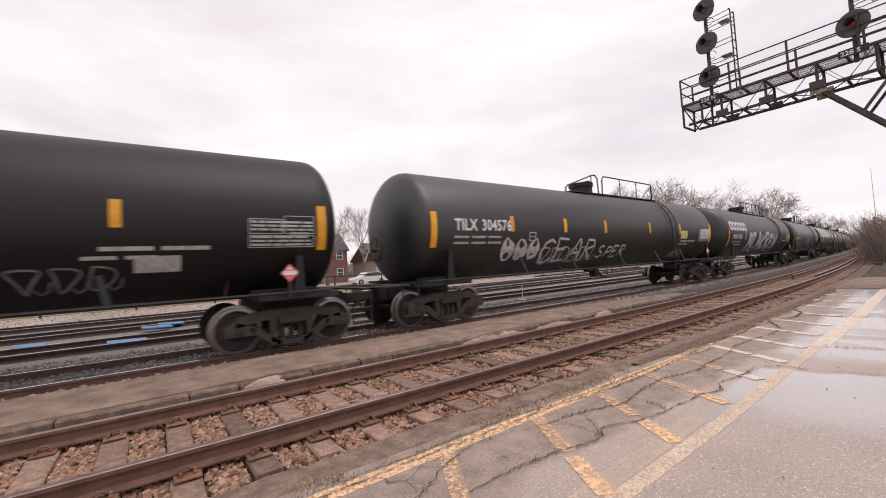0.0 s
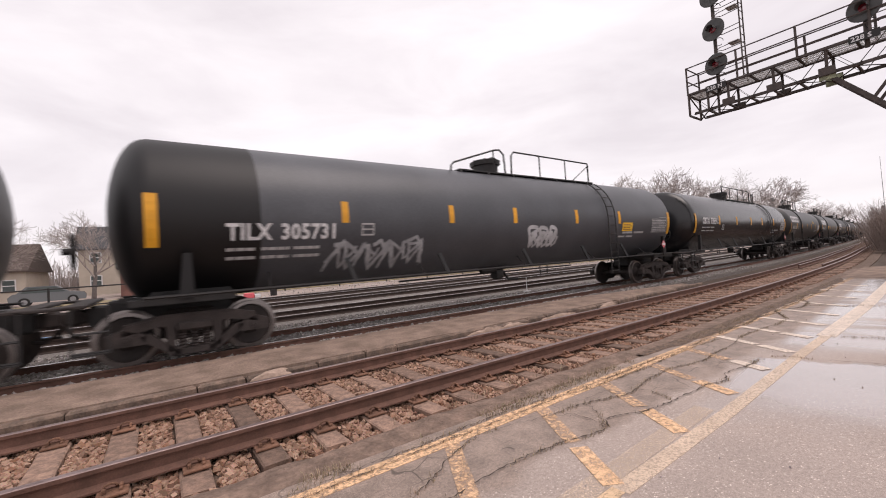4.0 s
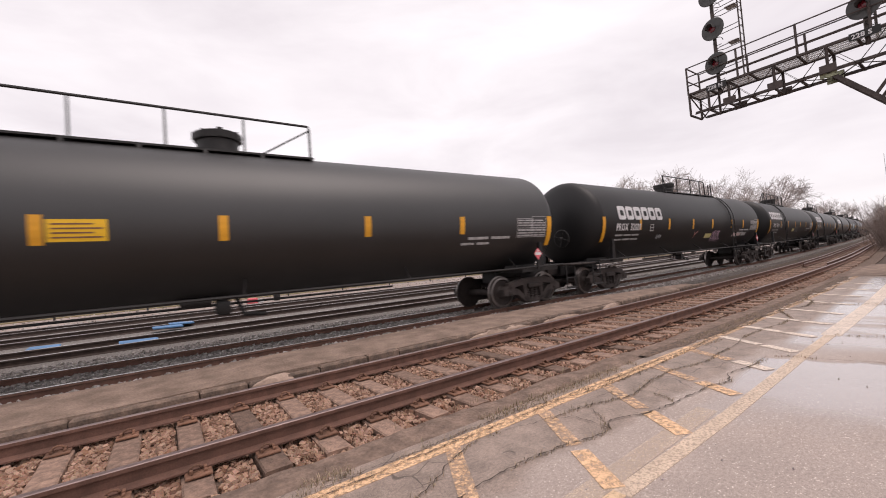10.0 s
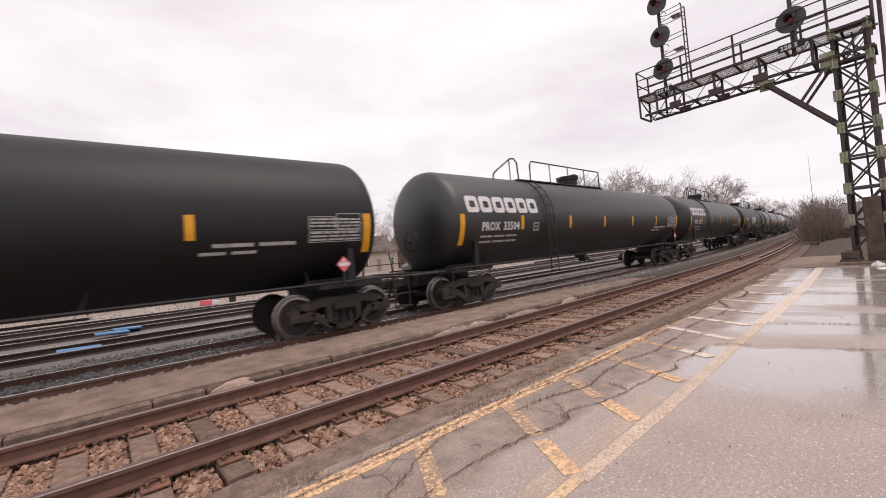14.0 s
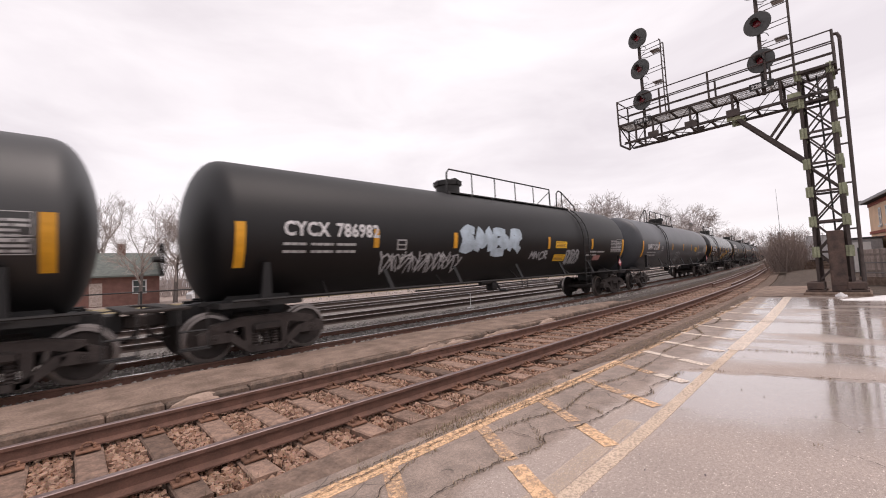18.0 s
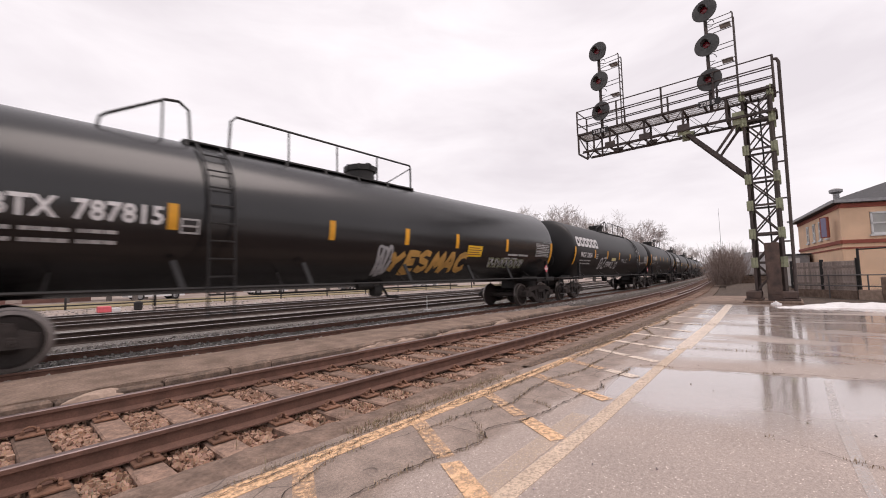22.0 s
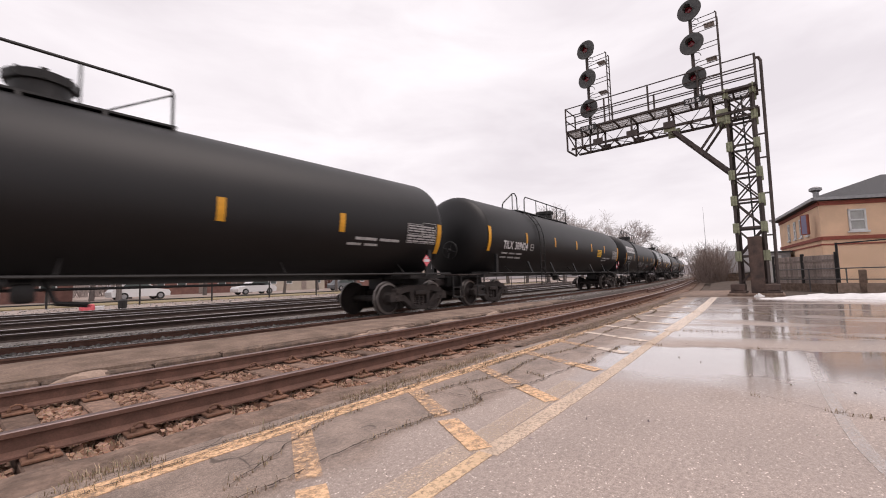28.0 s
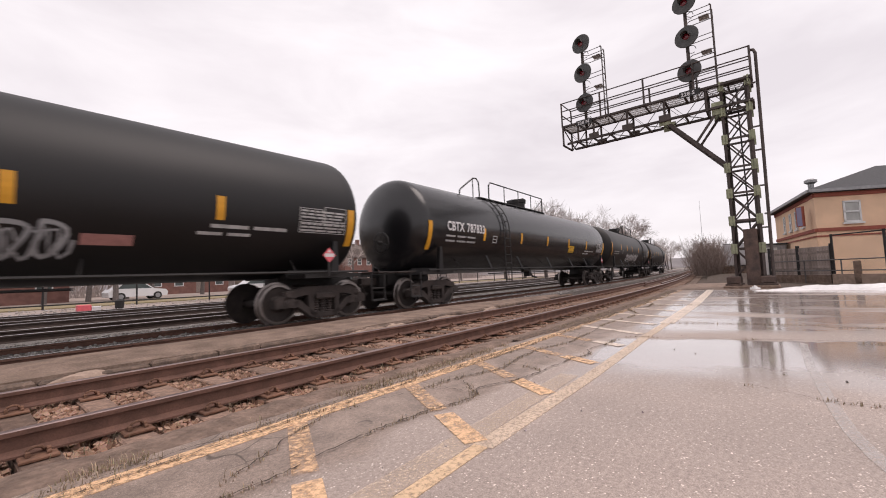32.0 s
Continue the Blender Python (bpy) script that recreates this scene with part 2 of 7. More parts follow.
M_SHRUB = mat("shrub_twigs", (0.30, 0.235, 0.205), 0.95, 0.0, 0.35, 6)
M_BRICK = mat("red_brick_wall", (0.24, 0.125, 0.105), 0.93, 0.0, 0.3, 2, 0.004, 30)
M_SIDING = mat("beige_siding", (0.48, 0.42, 0.35), 0.85, 0.0, 0.12, 1, 0.004, 30)
M_DARKROOF = mat("brown_shingle", (0.10, 0.075, 0.065), 0.95, 0.0, 0.3, 4, 0.01, 20)
M_GREENROOF = mat("grey_green_shingle", (0.17, 0.19, 0.175), 0.95, 0.0, 0.25, 4, 0.01, 20)
M_PALEGROUND = mat("gravel_lot", (0.40, 0.33, 0.30), 0.95, 0.0, 0.3, 0.4, 0.01, 12, col2=(0.27, 0.215, 0.18))
M_LAWN = mat("winter_grass", (0.23, 0.20, 0.10), 0.95, 0.0, 0.4, 0.7, 0.02, 14, col2=(0.30, 0.23, 0.14))
M_BLUE = mat("faded_blue_paint", (0.10, 0.24, 0.46), 0.7, 0.0, 0.25, 5)
M_RUBBER = mat("black_rubber", (0.02, 0.02, 0.02), 0.8, 0.0, 0.2, 5)
M_TRAILER = mat("grey_trailer_panel", (0.52, 0.51, 0.52), 0.5, 0.0, 0.12, 1.5)
M_CARWHITE = mat("white_car_paint", (0.70, 0.70, 0.71), 0.25, 0.0, 0.05, 1)
M_CARGREY = mat("grey_car_paint", (0.16, 0.17, 0.18), 0.25, 0.0, 0.05, 1)


# ---- mesh tools ----
class Shape:
    """Collects vertices and faces of one mesh."""

    girth = 1.0  # width and height factor of the bodies being built

    def __init__(self):
        self.v, self.f, self.k = [], [], []

    def add(self, verts, faces, k=0):
        o = len(self.v)
        self.v.extend([tuple(p) for p in verts])
        self.f.extend([tuple(i + o for i in q) for q in faces])
        self.k.extend([k] * len(faces))
        return self

    def box(self, x0, x1, y0, y1, z0, z1, k=0, b=0.0, m=None):
        """A block with bevelled edges along its long outline (b)."""
        if b <= 0:
            vs = [(x, y, z) for z in (z0, z1) for y in (y0, y1) for x in (x0, x1)]
            fs = [(0, 2, 3, 1), (4, 5, 7, 6), (0, 1, 5, 4), (2, 6, 7, 3), (0, 4, 6, 2), (1, 3, 7, 5)]
        else:
            b = min(b, (x1 - x0) * 0.45, (y1 - y0) * 0.45, (z1 - z0) * 0.45)
            vs = []
            for z, i in ((z0, b), (z0 + b, 0), (z1 - b, 0), (z1, b)):
                for x, y in ((x0 + i, y0 + i), (x1 - i, y0 + i), (x1 - i, y1 - i), (x0 + i, y1 - i)):
                    vs.append((x, y, z))
            fs = [(3, 2, 1, 0), (12, 13, 14, 15)]
            for r in range(3):
                for c in range(4):
                    a, d = r * 4 + c, r * 4 + (c + 1) % 4
                    fs.append((a, d, d + 4, a + 4))
        if m is not None:
            vs = [m @ Vector(p) for p in vs]
        return self.add(vs, fs, k)

    def tube(self, pts, r, n=8, k=0, caps=True, closed=False):
        """A round bar along points; r may be one radius or one a point."""
        pts = [Vector(p) for p in pts]
        rs = r if isinstance(r, (list, tuple)) else [r] * len(pts)
        vs, fs = [], []
        side = None
        for i, p in enumerate(pts):
            a, c = pts[max(i - 1, 0)], pts[min(i + 1, len(pts) - 1)]
            d = (c - a).normalized()
            if side is None:
                side = d.orthogonal().normalized()
            side = (side - d * side.dot(d)).normalized()
            up = d.cross(side)
            for j in range(n):
                an = 2 * math.pi * (j + 0.5) / n
                vs.append(p + rs[i] * (math.cos(an) * side + math.sin(an) * up))
        for i in range(len(pts) - 1):
            for j in range(n):
                a, b = i * n + j, i * n + (j + 1) % n
                fs.append((a, b, b + n, a + n))
        if caps:
            fs.append(tuple(range(n - 1, -1, -1)))
            e = (len(pts) - 1) * n
            fs.append(tuple(range(e, e + n)))
        return self.add(vs, fs, k)

    def bar(self, a, b, w, h, k=0, up=(0, 0, 1)):
        """A flat bar from a to b, w wide across and h high."""
        a, b = Vector(a), Vector(b)
        d = (b - a).normalized()
        s = d.cross(Vector(up))
        s = s.normalized() if s.length > 1e-4 else d.orthogonal().normalized()
        u = s.cross(d)
        vs = [p + s * (i * w / 2) + u * (j * h / 2) for p in (a, b) for j in (-1, 1) for i in (-1, 1)]
        fs = [(0, 1, 3, 2), (4, 6, 7, 5), (0, 4, 5, 1), (2, 3, 7, 6), (0, 2, 6, 4), (1, 5, 7, 3)]
        return self.add(vs, fs, k)

    def angle(self, a, b, w, t, k=0, up=(0, 0, 1)):
        """A rolled angle: two thin legs."""
        self.bar(a, b, w, t, k, up)
        a, b, u = Vector(a), Vector(b), Vector(up)
        d = (b - a).normalized()
        s = d.cross(u)
        s = s.normalized() if s.length > 1e-4 else d.orthogonal().normalized()
        u = s.cross(d)
        o = s * (w / 2 - t / 2) + u * (w / 2)
        return self.bar(a + o, b + o, t, w, k, up)

    def lathe(self, prof, n=24, axis="x", m=None, k=0, caps=True):
        """Profile of (along, radius) turned round an axis."""
        vs, fs = [], []
        for s, r in prof:
            for j in range(n):
                an = 2 * math.pi * j / n
                c, d = r * math.cos(an), r * math.sin(an)
                vs.append({"x": (s, c, d), "y": (c, s, d), "z": (c, d, s)}[axis])
        for i in range(len(prof) - 1):
            for j in range(n):
                a, b = i * n + j, i * n + (j + 1) % n
                fs.append((a, b, b + n, a + n))
        if caps:
            fs.append(tuple(range(n - 1, -1, -1)))
            e = (len(prof) - 1) * n
            fs.append(tuple(range(e, e + n)))
        if m is not None:
            vs = [m @ Vector(p) for p in vs]
        return self.add(vs, fs, k)

    def prism(self, outline, y0, y1, axis="y", k=0, m=None):
        """An outline of (a, b) drawn out between y0 and y1 along an axis."""
        put = {"y": lambda a, b, c: (a, c, b), "x": lambda a, b, c: (c, a, b), "z": lambda a, b, c: (a, b, c)}[axis]
        n = len(outline)
        vs = [put(a, b, c) for c in (y0, y1) for a, b in outline]
        fs = [tuple(range(n)), tuple(range(2 * n - 1, n - 1, -1))]
        fs += [(j, (j + 1) % n + 0, (j + 1) % n + n, j + n) for j in range(n)]
        if m is not None:
            vs = [m @ Vector(p) for p in vs]
        return self.add(vs, fs, k)

    def mesh(self, name, mats, smooth=0.0):
        me = bpy.data.meshes.new(name)
        g = Shape.girth
        me.from_pydata([(x, y * g, z * g) for x, y, z in self.v] if g != 1.0 else self.v, [], self.f)
        for q in mats if isinstance(mats, (list, tuple)) else [mats]:
            me.materials.append(q)
        if any(self.k):
            me.polygons.foreach_set("material_index", self.k)
        bm = bmesh.new()
        bm.from_mesh(me)
        bmesh.ops.recalc_face_normals(bm, faces=bm.faces)
        if smooth:
            for f in bm.faces:
                f.smooth = True
            for e in bm.edges:
                if len(e.link_faces) == 2 and e.calc_face_angle(0) > smooth:
                    e.smooth = False
        bm.to_mesh(me)
        bm.free()
        return me


def part(name, shape, material, parent=None, label="", at=None, smooth=0.0, kind=""):
    """Links a Shape, or a mesh that is there already, as one object under a thing or a part."""
    me = shape if isinstance(shape, bpy.types.Mesh) else shape.mesh(name, material, smooth)
    ob = new(name, me)
    if parent is not None:
        ob.parent = parent
    if at is not None:
        ob.matrix_basis = at
    if label or kind:
        tagged(ob, label, kind=kind)
    return ob


def thing(name, label, category, group="", at=None, kind=""):
    ob = tagged(new(name), label, category, group, kind)
    if at is not None:
        ob.matrix_basis = at
    return ob


# ---- the line of the tracks ----
def bend(x, a, b):
    """Sideways shift of a track that runs straight to a, bends to one in ten by b, and bends a little more far off."""
    y = 0.0
    if x > a:
        y += 0.05 / (b - a) * (min(x, b) - a) ** 2
    if x > b:
        y += 0.1 * (x - b)
    if x > 70:
        e = min(x, 230)
        y += 0.05 / 160 / 2 * (e - 70) ** 2
    if x > 230:
        y += 0.05 * (x - 230)
    return y


Z_RAIL = -0.05
Y_NEAR, Y_TRAIN = 4.65, 8.85


def near_line(x):
    return Y_NEAR + bend(x, 5, 38)


def train_line(x):
    return Y_TRAIN + bend(x, 8, 41)


def heading(line, x):
    return math.atan2(line(x + 0.5) - line(x - 0.5), 1.0)


def along(line, s):
    """The place on a line at s metres along it from x = 0."""
    x = s
    for _ in range(4):
        x = s / math.sqrt(1 + (line(s) - line(0)) ** 2 / max(s * s, 1)) if s > 0 else s
    return x


def ribbon(shape, line, x0, x1, outline, step=2.0, k=0, ks=None):
    """A section of (across, up) drawn along a line of the tracks."""
    xs, x = [], x0
    while x < x1:
        xs.append(x)
        x += step if x < 45 else step * 4
    xs.append(x1)
    n = len(outline)
    vs = []
    for x in xs:
        h = heading(line, x)
        for a, z in outline:
            vs.append((x - a * math.sin(h), line(x) + a * math.cos(h), z))
    fs, kk = [], []
    for i in range(len(xs) - 1):
        for j in range(n):
            a, b = i * n + j, i * n + (j + 1) % n
            shape.add([], [])
            fs.append((a, b, b + n, a + n))
            kk.append(ks[j] if ks else k)
    o = len(shape.v)
    shape.v.extend(vs)
    shape.f.extend([tuple(i + o for i in q) for q in fs])
    shape.k.extend(kk)
    e = (len(xs) - 1) * n + o
    shape.f.append(tuple(range(o + n - 1, o - 1, -1)))
    shape.f.append(tuple(range(e, e + n)))
    shape.k.extend([k, k])
    return shape


# ---- ground, paving and tracks ----
def asphalt_material():
    """Damp old asphalt: cracks by the edge, standing water in shallow hollows."""
    m = bpy.data.materials.new("damp_asphalt")
    m.use_nodes = True
    n, l = m.node_tree.nodes, m.node_tree.links
    bsdf = n["Principled BSDF"]
    tc = n.new("ShaderNodeTexCoord")

    def noise_node(scale, detail=4, vec=None, rough=0.55):
        t = n.new("ShaderNodeTexNoise")
        t.inputs["Scale"].default_value, t.inputs["Detail"].default_value, t.inputs["Roughness"].default_value = scale, detail, rough
        l.new(vec or tc.outputs["Object"], t.inputs["Vector"])
        return t.outputs["Fac"]

    def ramp(fac, a, b, ca, cb):
        r = n.new("ShaderNodeValToRGB")
        r.color_ramp.elements[0].position, r.color_ramp.elements[1].position = a, b
        r.color_ramp.elements[0].color, r.color_ramp.elements[1].color = (*ca, 1), (*cb, 1)
        l.new(fac, r.inputs["Fac"])
        return r.outputs["Color"]

    def mix(fac, a, b, blend="MIX"):
        q = n.new("ShaderNodeMixRGB")
        q.blend_type = blend
        for s, v in ((0, fac), (1, a), (2, b)):
            if isinstance(v, (float, int)):
                q.inputs[s].default_value = v
            elif isinstance(v, tuple):
                q.inputs[s].default_value = (*v, 1)
            else:
                l.new(v, q.inputs[s])
        return q.outputs["Color"]

    def calc(op, a, b=0.0, c=0.0, clamp=False):
        q = n.new("ShaderNodeMath")
        q.operation, q.use_clamp = op, clamp
        for s, v in enumerate((a, b, c)):
            if isinstance(v, (float, int)):
                q.inputs[s].default_value = v
            else:
                l.new(v, q.inputs[s])
        return q.outputs[0]

    sep = n.new("ShaderNodeSeparateXYZ")
    l.new(tc.outputs["Object"], sep.inputs[0])
    X, Y = sep.outputs["X"], sep.outputs["Y"]
    base = ramp(noise_node(0.7), 0.3, 0.7, (0.36, 0.297, 0.262), (0.485, 0.398, 0.352))
    grit = ramp(noise_node(150, 4, rough=0.8), 0.36, 0.66, (0.5, 0.49, 0.48), (1.3, 1.3, 1.3))
    col = mix(0.85, base, grit, "MULTIPLY")
    coarse = ramp(noise_node(48, 3, rough=0.7), 0.36, 0.60, (0.62, 0.61, 0.60), (1.14, 1.14, 1.14))
    col = mix(0.6, col, coarse, "MULTIPLY")
    chips = n.new("ShaderNodeTexVoronoi")
    chips.inputs["Scale"].default_value = 62
    l.new(tc.outputs["Object"], chips.inputs["Vector"])
    chip = ramp(chips.outputs["Distance"], 0.20, 0.30, (1, 1, 1), (0, 0, 0))
    pick = ramp(noise_node(31, 2), 0.53, 0.57, (0, 0, 0), (1, 1, 1))
    col = mix(calc("MULTIPLY", calc("MULTIPLY", chip, pick), 0.8), col, (0.88, 0.79, 0.72))
    # fine crazing of the old strip beside the kerb
    warp = n.new("ShaderNodeTexNoise")
    warp.inputs["Scale"].default_value = 2.5
    l.new(tc.outputs["Object"], warp.inputs["Vector"])
    moved = n.new("ShaderNodeMixRGB")
    moved.blend_type = "ADD"
    moved.inputs[0].default_value = 0.35
    l.new(tc.outputs["Object"], moved.inputs[1])
    l.new(warp.outputs["Color"], moved.inputs[2])
    craze = n.new("ShaderNodeTexVoronoi")
    craze.feature = "DISTANCE_TO_EDGE"
    craze.inputs["Scale"].default_value = 3.6
    l.new(moved.outputs["Color"], craze.inputs["Vector"])
    line = ramp(craze.outputs["Distance"], 0.008, 0.026, (1, 1, 1), (0, 0, 0))
    strip_in = calc("MULTIPLY", calc("SUBTRACT", calc("ADD", Y, calc("MULTIPLY", noise_node(1.3, 2), 0.8)), 2.05), 4.0, clamp=True)
    some = ramp(noise_node(1.9, 2), 0.52, 0.60, (0, 0, 0), (1, 1, 1))
    crack = calc("MULTIPLY", calc("MULTIPLY", line, strip_in), some)
    brown = ramp(noise_node(5.0, 5), 0.35, 0.65, (0.18, 0.134, 0.106), (0.36, 0.272, 0.22))
    brown = mix(0.9, brown, mix(0.8, grit, coarse, "MULTIPLY"), "MULTIPLY")
    col = mix(calc("MULTIPLY", calc("MULTIPLY", calc("SUBTRACT", calc("ADD", Y, calc("MULTIPLY", noise_node(1.1, 4), 0.7)), 1.97), 9.0, clamp=True), 0.72), col, brown)
    col = mix(calc("MULTIPLY", crack, 0.8), col, (0.06, 0.045, 0.036))
    # hollows that hold water: a long one across the lot, others scattered beyond it
    big = noise_node(0.9, 3)
    wave = calc("MULTIPLY", calc("SUBTRACT", noise_node(1.4, 5, rough=0.65), 0.5), 0.9)
    xx = calc("ADD", calc("ADD", X, wave), calc("MULTIPLY", Y, 0.27))
    band = calc("MINIMUM", calc("MULTIPLY", calc("SUBTRACT", xx, 4.2), 1.25), calc("MULTIPLY", calc("SUBTRACT", 6.42, xx), 14.0))
    east = calc("MULTIPLY", calc("SUBTRACT", xx, 6.7), 0.8, clamp=True)
    m2 = n.new("ShaderNodeMapping")
    m2.inputs["Scale"].default_value = (1.3, 0.35, 1)
    l.new(tc.outputs["Object"], m2.inputs["Vector"])
    streak = noise_node(0.9, 4, m2.outputs["Vector"])
    east = calc("MULTIPLY", east, calc("MULTIPLY", calc("SUBTRACT", streak, 0.36), 7.0))
    rim = calc("ADD", calc("MULTIPLY", X, 0.055), 1.28)
    east = calc("MINIMUM", east, 0.8)
    inside = calc("MULTIPLY", calc("SUBTRACT", rim, Y), 8.0, clamp=True)
    wet = calc("MAXIMUM", calc("ADD", band, calc("MULTIPLY", calc("SUBTRACT", big, 0.5), 1.6)), east)
    wet = calc("MULTIPLY", wet, inside)
    wet = calc("MINIMUM", calc("MAXIMUM", wet, 0.0), 1.0)
    damp = ramp(noise_node(0.45, 5), 0.40, 0.62, (0, 0, 0), (1, 1, 1))
    col = mix(calc("MULTIPLY", wet, 0.30), col, (0.20, 0.16, 0.145))
    l.new(col, bsdf.inputs["Base Color"])
    dry = calc("ADD", calc("MULTIPLY", damp, -0.16), 0.50)
    rough = calc("ADD", calc("MULTIPLY", calc("SUBTRACT", 1.0, wet), dry), 0.17)
    l.new(rough, bsdf.inputs["Roughness"])
    b = n.new("ShaderNodeBump")
    b.inputs["Distance"].default_value = 0.0013
    l.new(calc("SUBTRACT", 1.0, wet), b.inputs["Strength"])
    l.new(noise_node(140, 3), b.inputs["Height"])
    l.new(b.outputs["Normal"], bsdf.inputs["Normal"])
    l.new(calc("ADD", calc("MULTIPLY", wet, 0.45), 0.55), bsdf.inputs["Specular IOR Level"])
    l.new(wet, bsdf.inputs["Coat Weight"])
    bsdf.inputs["Coat Roughness"].default_value = 0.08
    bsdf.inputs["Coat IOR"].default_value = 1.45
    return m


def paint_material(name, c, wear, scale=14, cover=1.0):
    """Road paint that has worn through to the asphalt in flakes."""
    m = mat(name, c, 0.6, 0.0, 0.18, 5, 0.002, 60)
    n, l = m.node_tree.nodes, m.node_tree.links
    bsdf = n["Principled BSDF"]
    tc = n.new("ShaderNodeTexCoord")
    a = n.new("ShaderNodeTexNoise")
    a.inputs["Scale"].default_value, a.inputs["Detail"].default_value, a.inputs["Roughness"].default_value = scale, 10, 0.78
    l.new(tc.outputs["Object"], a.inputs["Vector"])
    r = n.new("ShaderNodeValToRGB")
    r.color_ramp.elements[0].position, r.color_ramp.elements[1].position = wear - 0.09, wear + 0.09
    r.color_ramp.elements[0].color = (cover * 0.12, cover * 0.12, cover * 0.12, 1)
    r.color_ramp.elements[1].color = (cover, cover, cover, 1)
    l.new(a.outputs["Fac"], r.inputs["Fac"])
    l.new(r.outputs["Color"], bsdf.inputs["Alpha"])
    return m


M_ASPHALT = asphalt_material()
M_PAINT = paint_material("worn_yellow_paint", (0.86, 0.56, 0.33), 0.465, 26)
M_PAINT2 = paint_material("faded_tan_paint", (0.84, 0.66, 0.50), 0.44, 55, 0.75)
M_PAINT6 = paint_material("dull_yellow_paint", (0.84, 0.60, 0.38), 0.42, 40, 0.85)
M_PAINT3 = paint_material("ghost_yellow_paint", (0.80, 0.64, 0.49), 0.56, 75)
M_PAINT4 = paint_material("flaking_yellow_paint", (0.84, 0.55, 0.33), 0.53, 22)
M_PAINT5 = paint_material("washed_out_paint", (0.84, 0.71, 0.60), 0.42, 40, 0.92)
M_PAINTW = paint_material("faded_white_paint", (0.70, 0.66, 0.64), 0.47, 50, 0.5)

s = Shape().box(-1500, 2500, -1500, 1500, -1.2, -0.36)
tagged(part("ground", s, M_EARTH), "dark bare earth under and around the railway yard", "ground", kind="structure")

s = Shape()
ribbon(s, near_line, -14, 17.6, [(-45, -0.4), (-45, 0), (-2.14, 0), (-2.14, -0.4)], 1.0)
tagged(part("pavement", s, M_ASPHALT), "cracked damp asphalt lot with shallow puddles beside the track", "pavement", kind="structure")

s = Shape()
ribbon(s, near_line, 17.6, 400, [(-60, -0.4), (-60, -0.03), (-3.2, -0.03), (-2.3, -0.2), (-2.3, -0.4)], 3.0)
tagged(part("verge", s, M_EARTH), "bare brown verge of earth and dead grass along the curve", "verge", kind="structure")

# old concrete kerb along the lot's edge, uneven and worn
s = Shape()
xs = [-14 + 0.12 * i for i in range(300)]
rows_k = []
for x in xs:
    w = noise.noise(Vector((x * 0.9, 3.1, 0))) * 0.05 + noise.noise(Vector((x * 4.0, 8.1, 0))) * 0.02
    d = noise.noise(Vector((x * 1.4, 5.7, 0))) * 0.03 + noise.noise(Vector((x * 7, 1.2, 0))) * 0.02
    y = near_line(x)
    rows_k.append([(x, y - 2.14, -0.3), (x, y - 2.14, -0.012 + d * 0.3), (x, y - 2.0, 0.0 + d * 0.6), (x, y - 1.83 + w, -0.01 + d), (x, y - 1.76 + w, -0.05 + d), (x, y - 1.72 + w * 1.4, -0.3)])
vs = [p for r in rows_k for p in r]
fs = [(i * 6 + j, i * 6 + j + 1, i * 6 + j + 7, i * 6 + j + 6) for i in range(len(xs) - 1) for j in range(5)]
s.add(vs, fs)
tagged(part("kerb", s, M_KERB, smooth=0.7), "worn brown concrete kerb between asphalt and ballast", "kerb", kind="structure")

s = Shape()
ribbon(s, near_line, -16, 500, [(-1.80, -0.6), (-1.80, -0.31), (-0.9, -0.32), (0.9, -0.32), (1.2, -0.31), (1.2, -0.6)], 2.0)
tagged(part("ballast_bed", s, M_BALLAST), "rusty brown crushed stone bed of the near track", "ballast", kind="structure")

s = Shape()
ribbon(s, train_line, -40, 500, [(-1.55, -0.5), (-1.55, -0.20), (-0.72, -0.19), (-0.60, -0.17), (0.60, -0.17), (0.72, -0.17), (2.3, -0.18), (2.3, -0.5)], 2.0)
tagged(part("ballast_bed", s, M_BALLAST_GREY), "grey crushed stone bed of the train's track", "ballast", kind="structure")
s = Shape()
ribbon(s, lambda x: Y_TRAIN + bend(x, 8, 41), -60, 500, [(2.25, -0.5), (2.25, -0.21), (16, -0.22), (16, -0.5)], 3.0)
tagged(part("yard_bed", s, M_BALLAST_GREY), "dark grey cinder bed of the yard tracks", "ballast", kind="structure")
s = Shape().box(-120, 200, 24.5, 140, -0.5, -0.16)
tagged(part("gravel_lot", s, M_PALEGROUND), "pale gravel car park beyond the yard tracks", "ground", kind="structure")
s = Shape().box(-60, 70, 31, 40, -0.2, -0.10)
tagged(part("lawn", s, M_LAWN), "strip of yellowed winter grass behind the fence", "lawn", kind="structure")

# island platform between the two tracks
plat = thing("platform", "low worn island platform of grey-brown paving", "platform", kind="structure")
s = Shape()
xs = [-16 + 0.5 * i for i in range(63)]
va = []
for x in xs:
    t = max(0.0, (x - 8.5) / 6.6)
    y0, y1 = near_line(x) + 1.28, train_line(x) - 1.52
    mid = y0 + 0.4
    y1 = y1 * (1 - t * t) + mid * t * t if t > 0 else y1
    d = noise.noise(Vector((x * 0.7, 2.2, 0))) * 0.02
    va.append([(x, y0, -0.4), (x, y0, -0.050 + d), (x, (y0 + y1) / 2, -0.015 + d * 0.5), (x, y1 - 0.05, -0.035 + d), (x, y1, -0.10 + d), (x, y1 + 0.02, -0.4)])
s.add([p for r in va for p in r], [(i * 6 + j, i * 6 + j + 1, i * 6 + j + 7, i * 6 + j + 6) for i in range(len(xs) - 1) for j in range(5)])
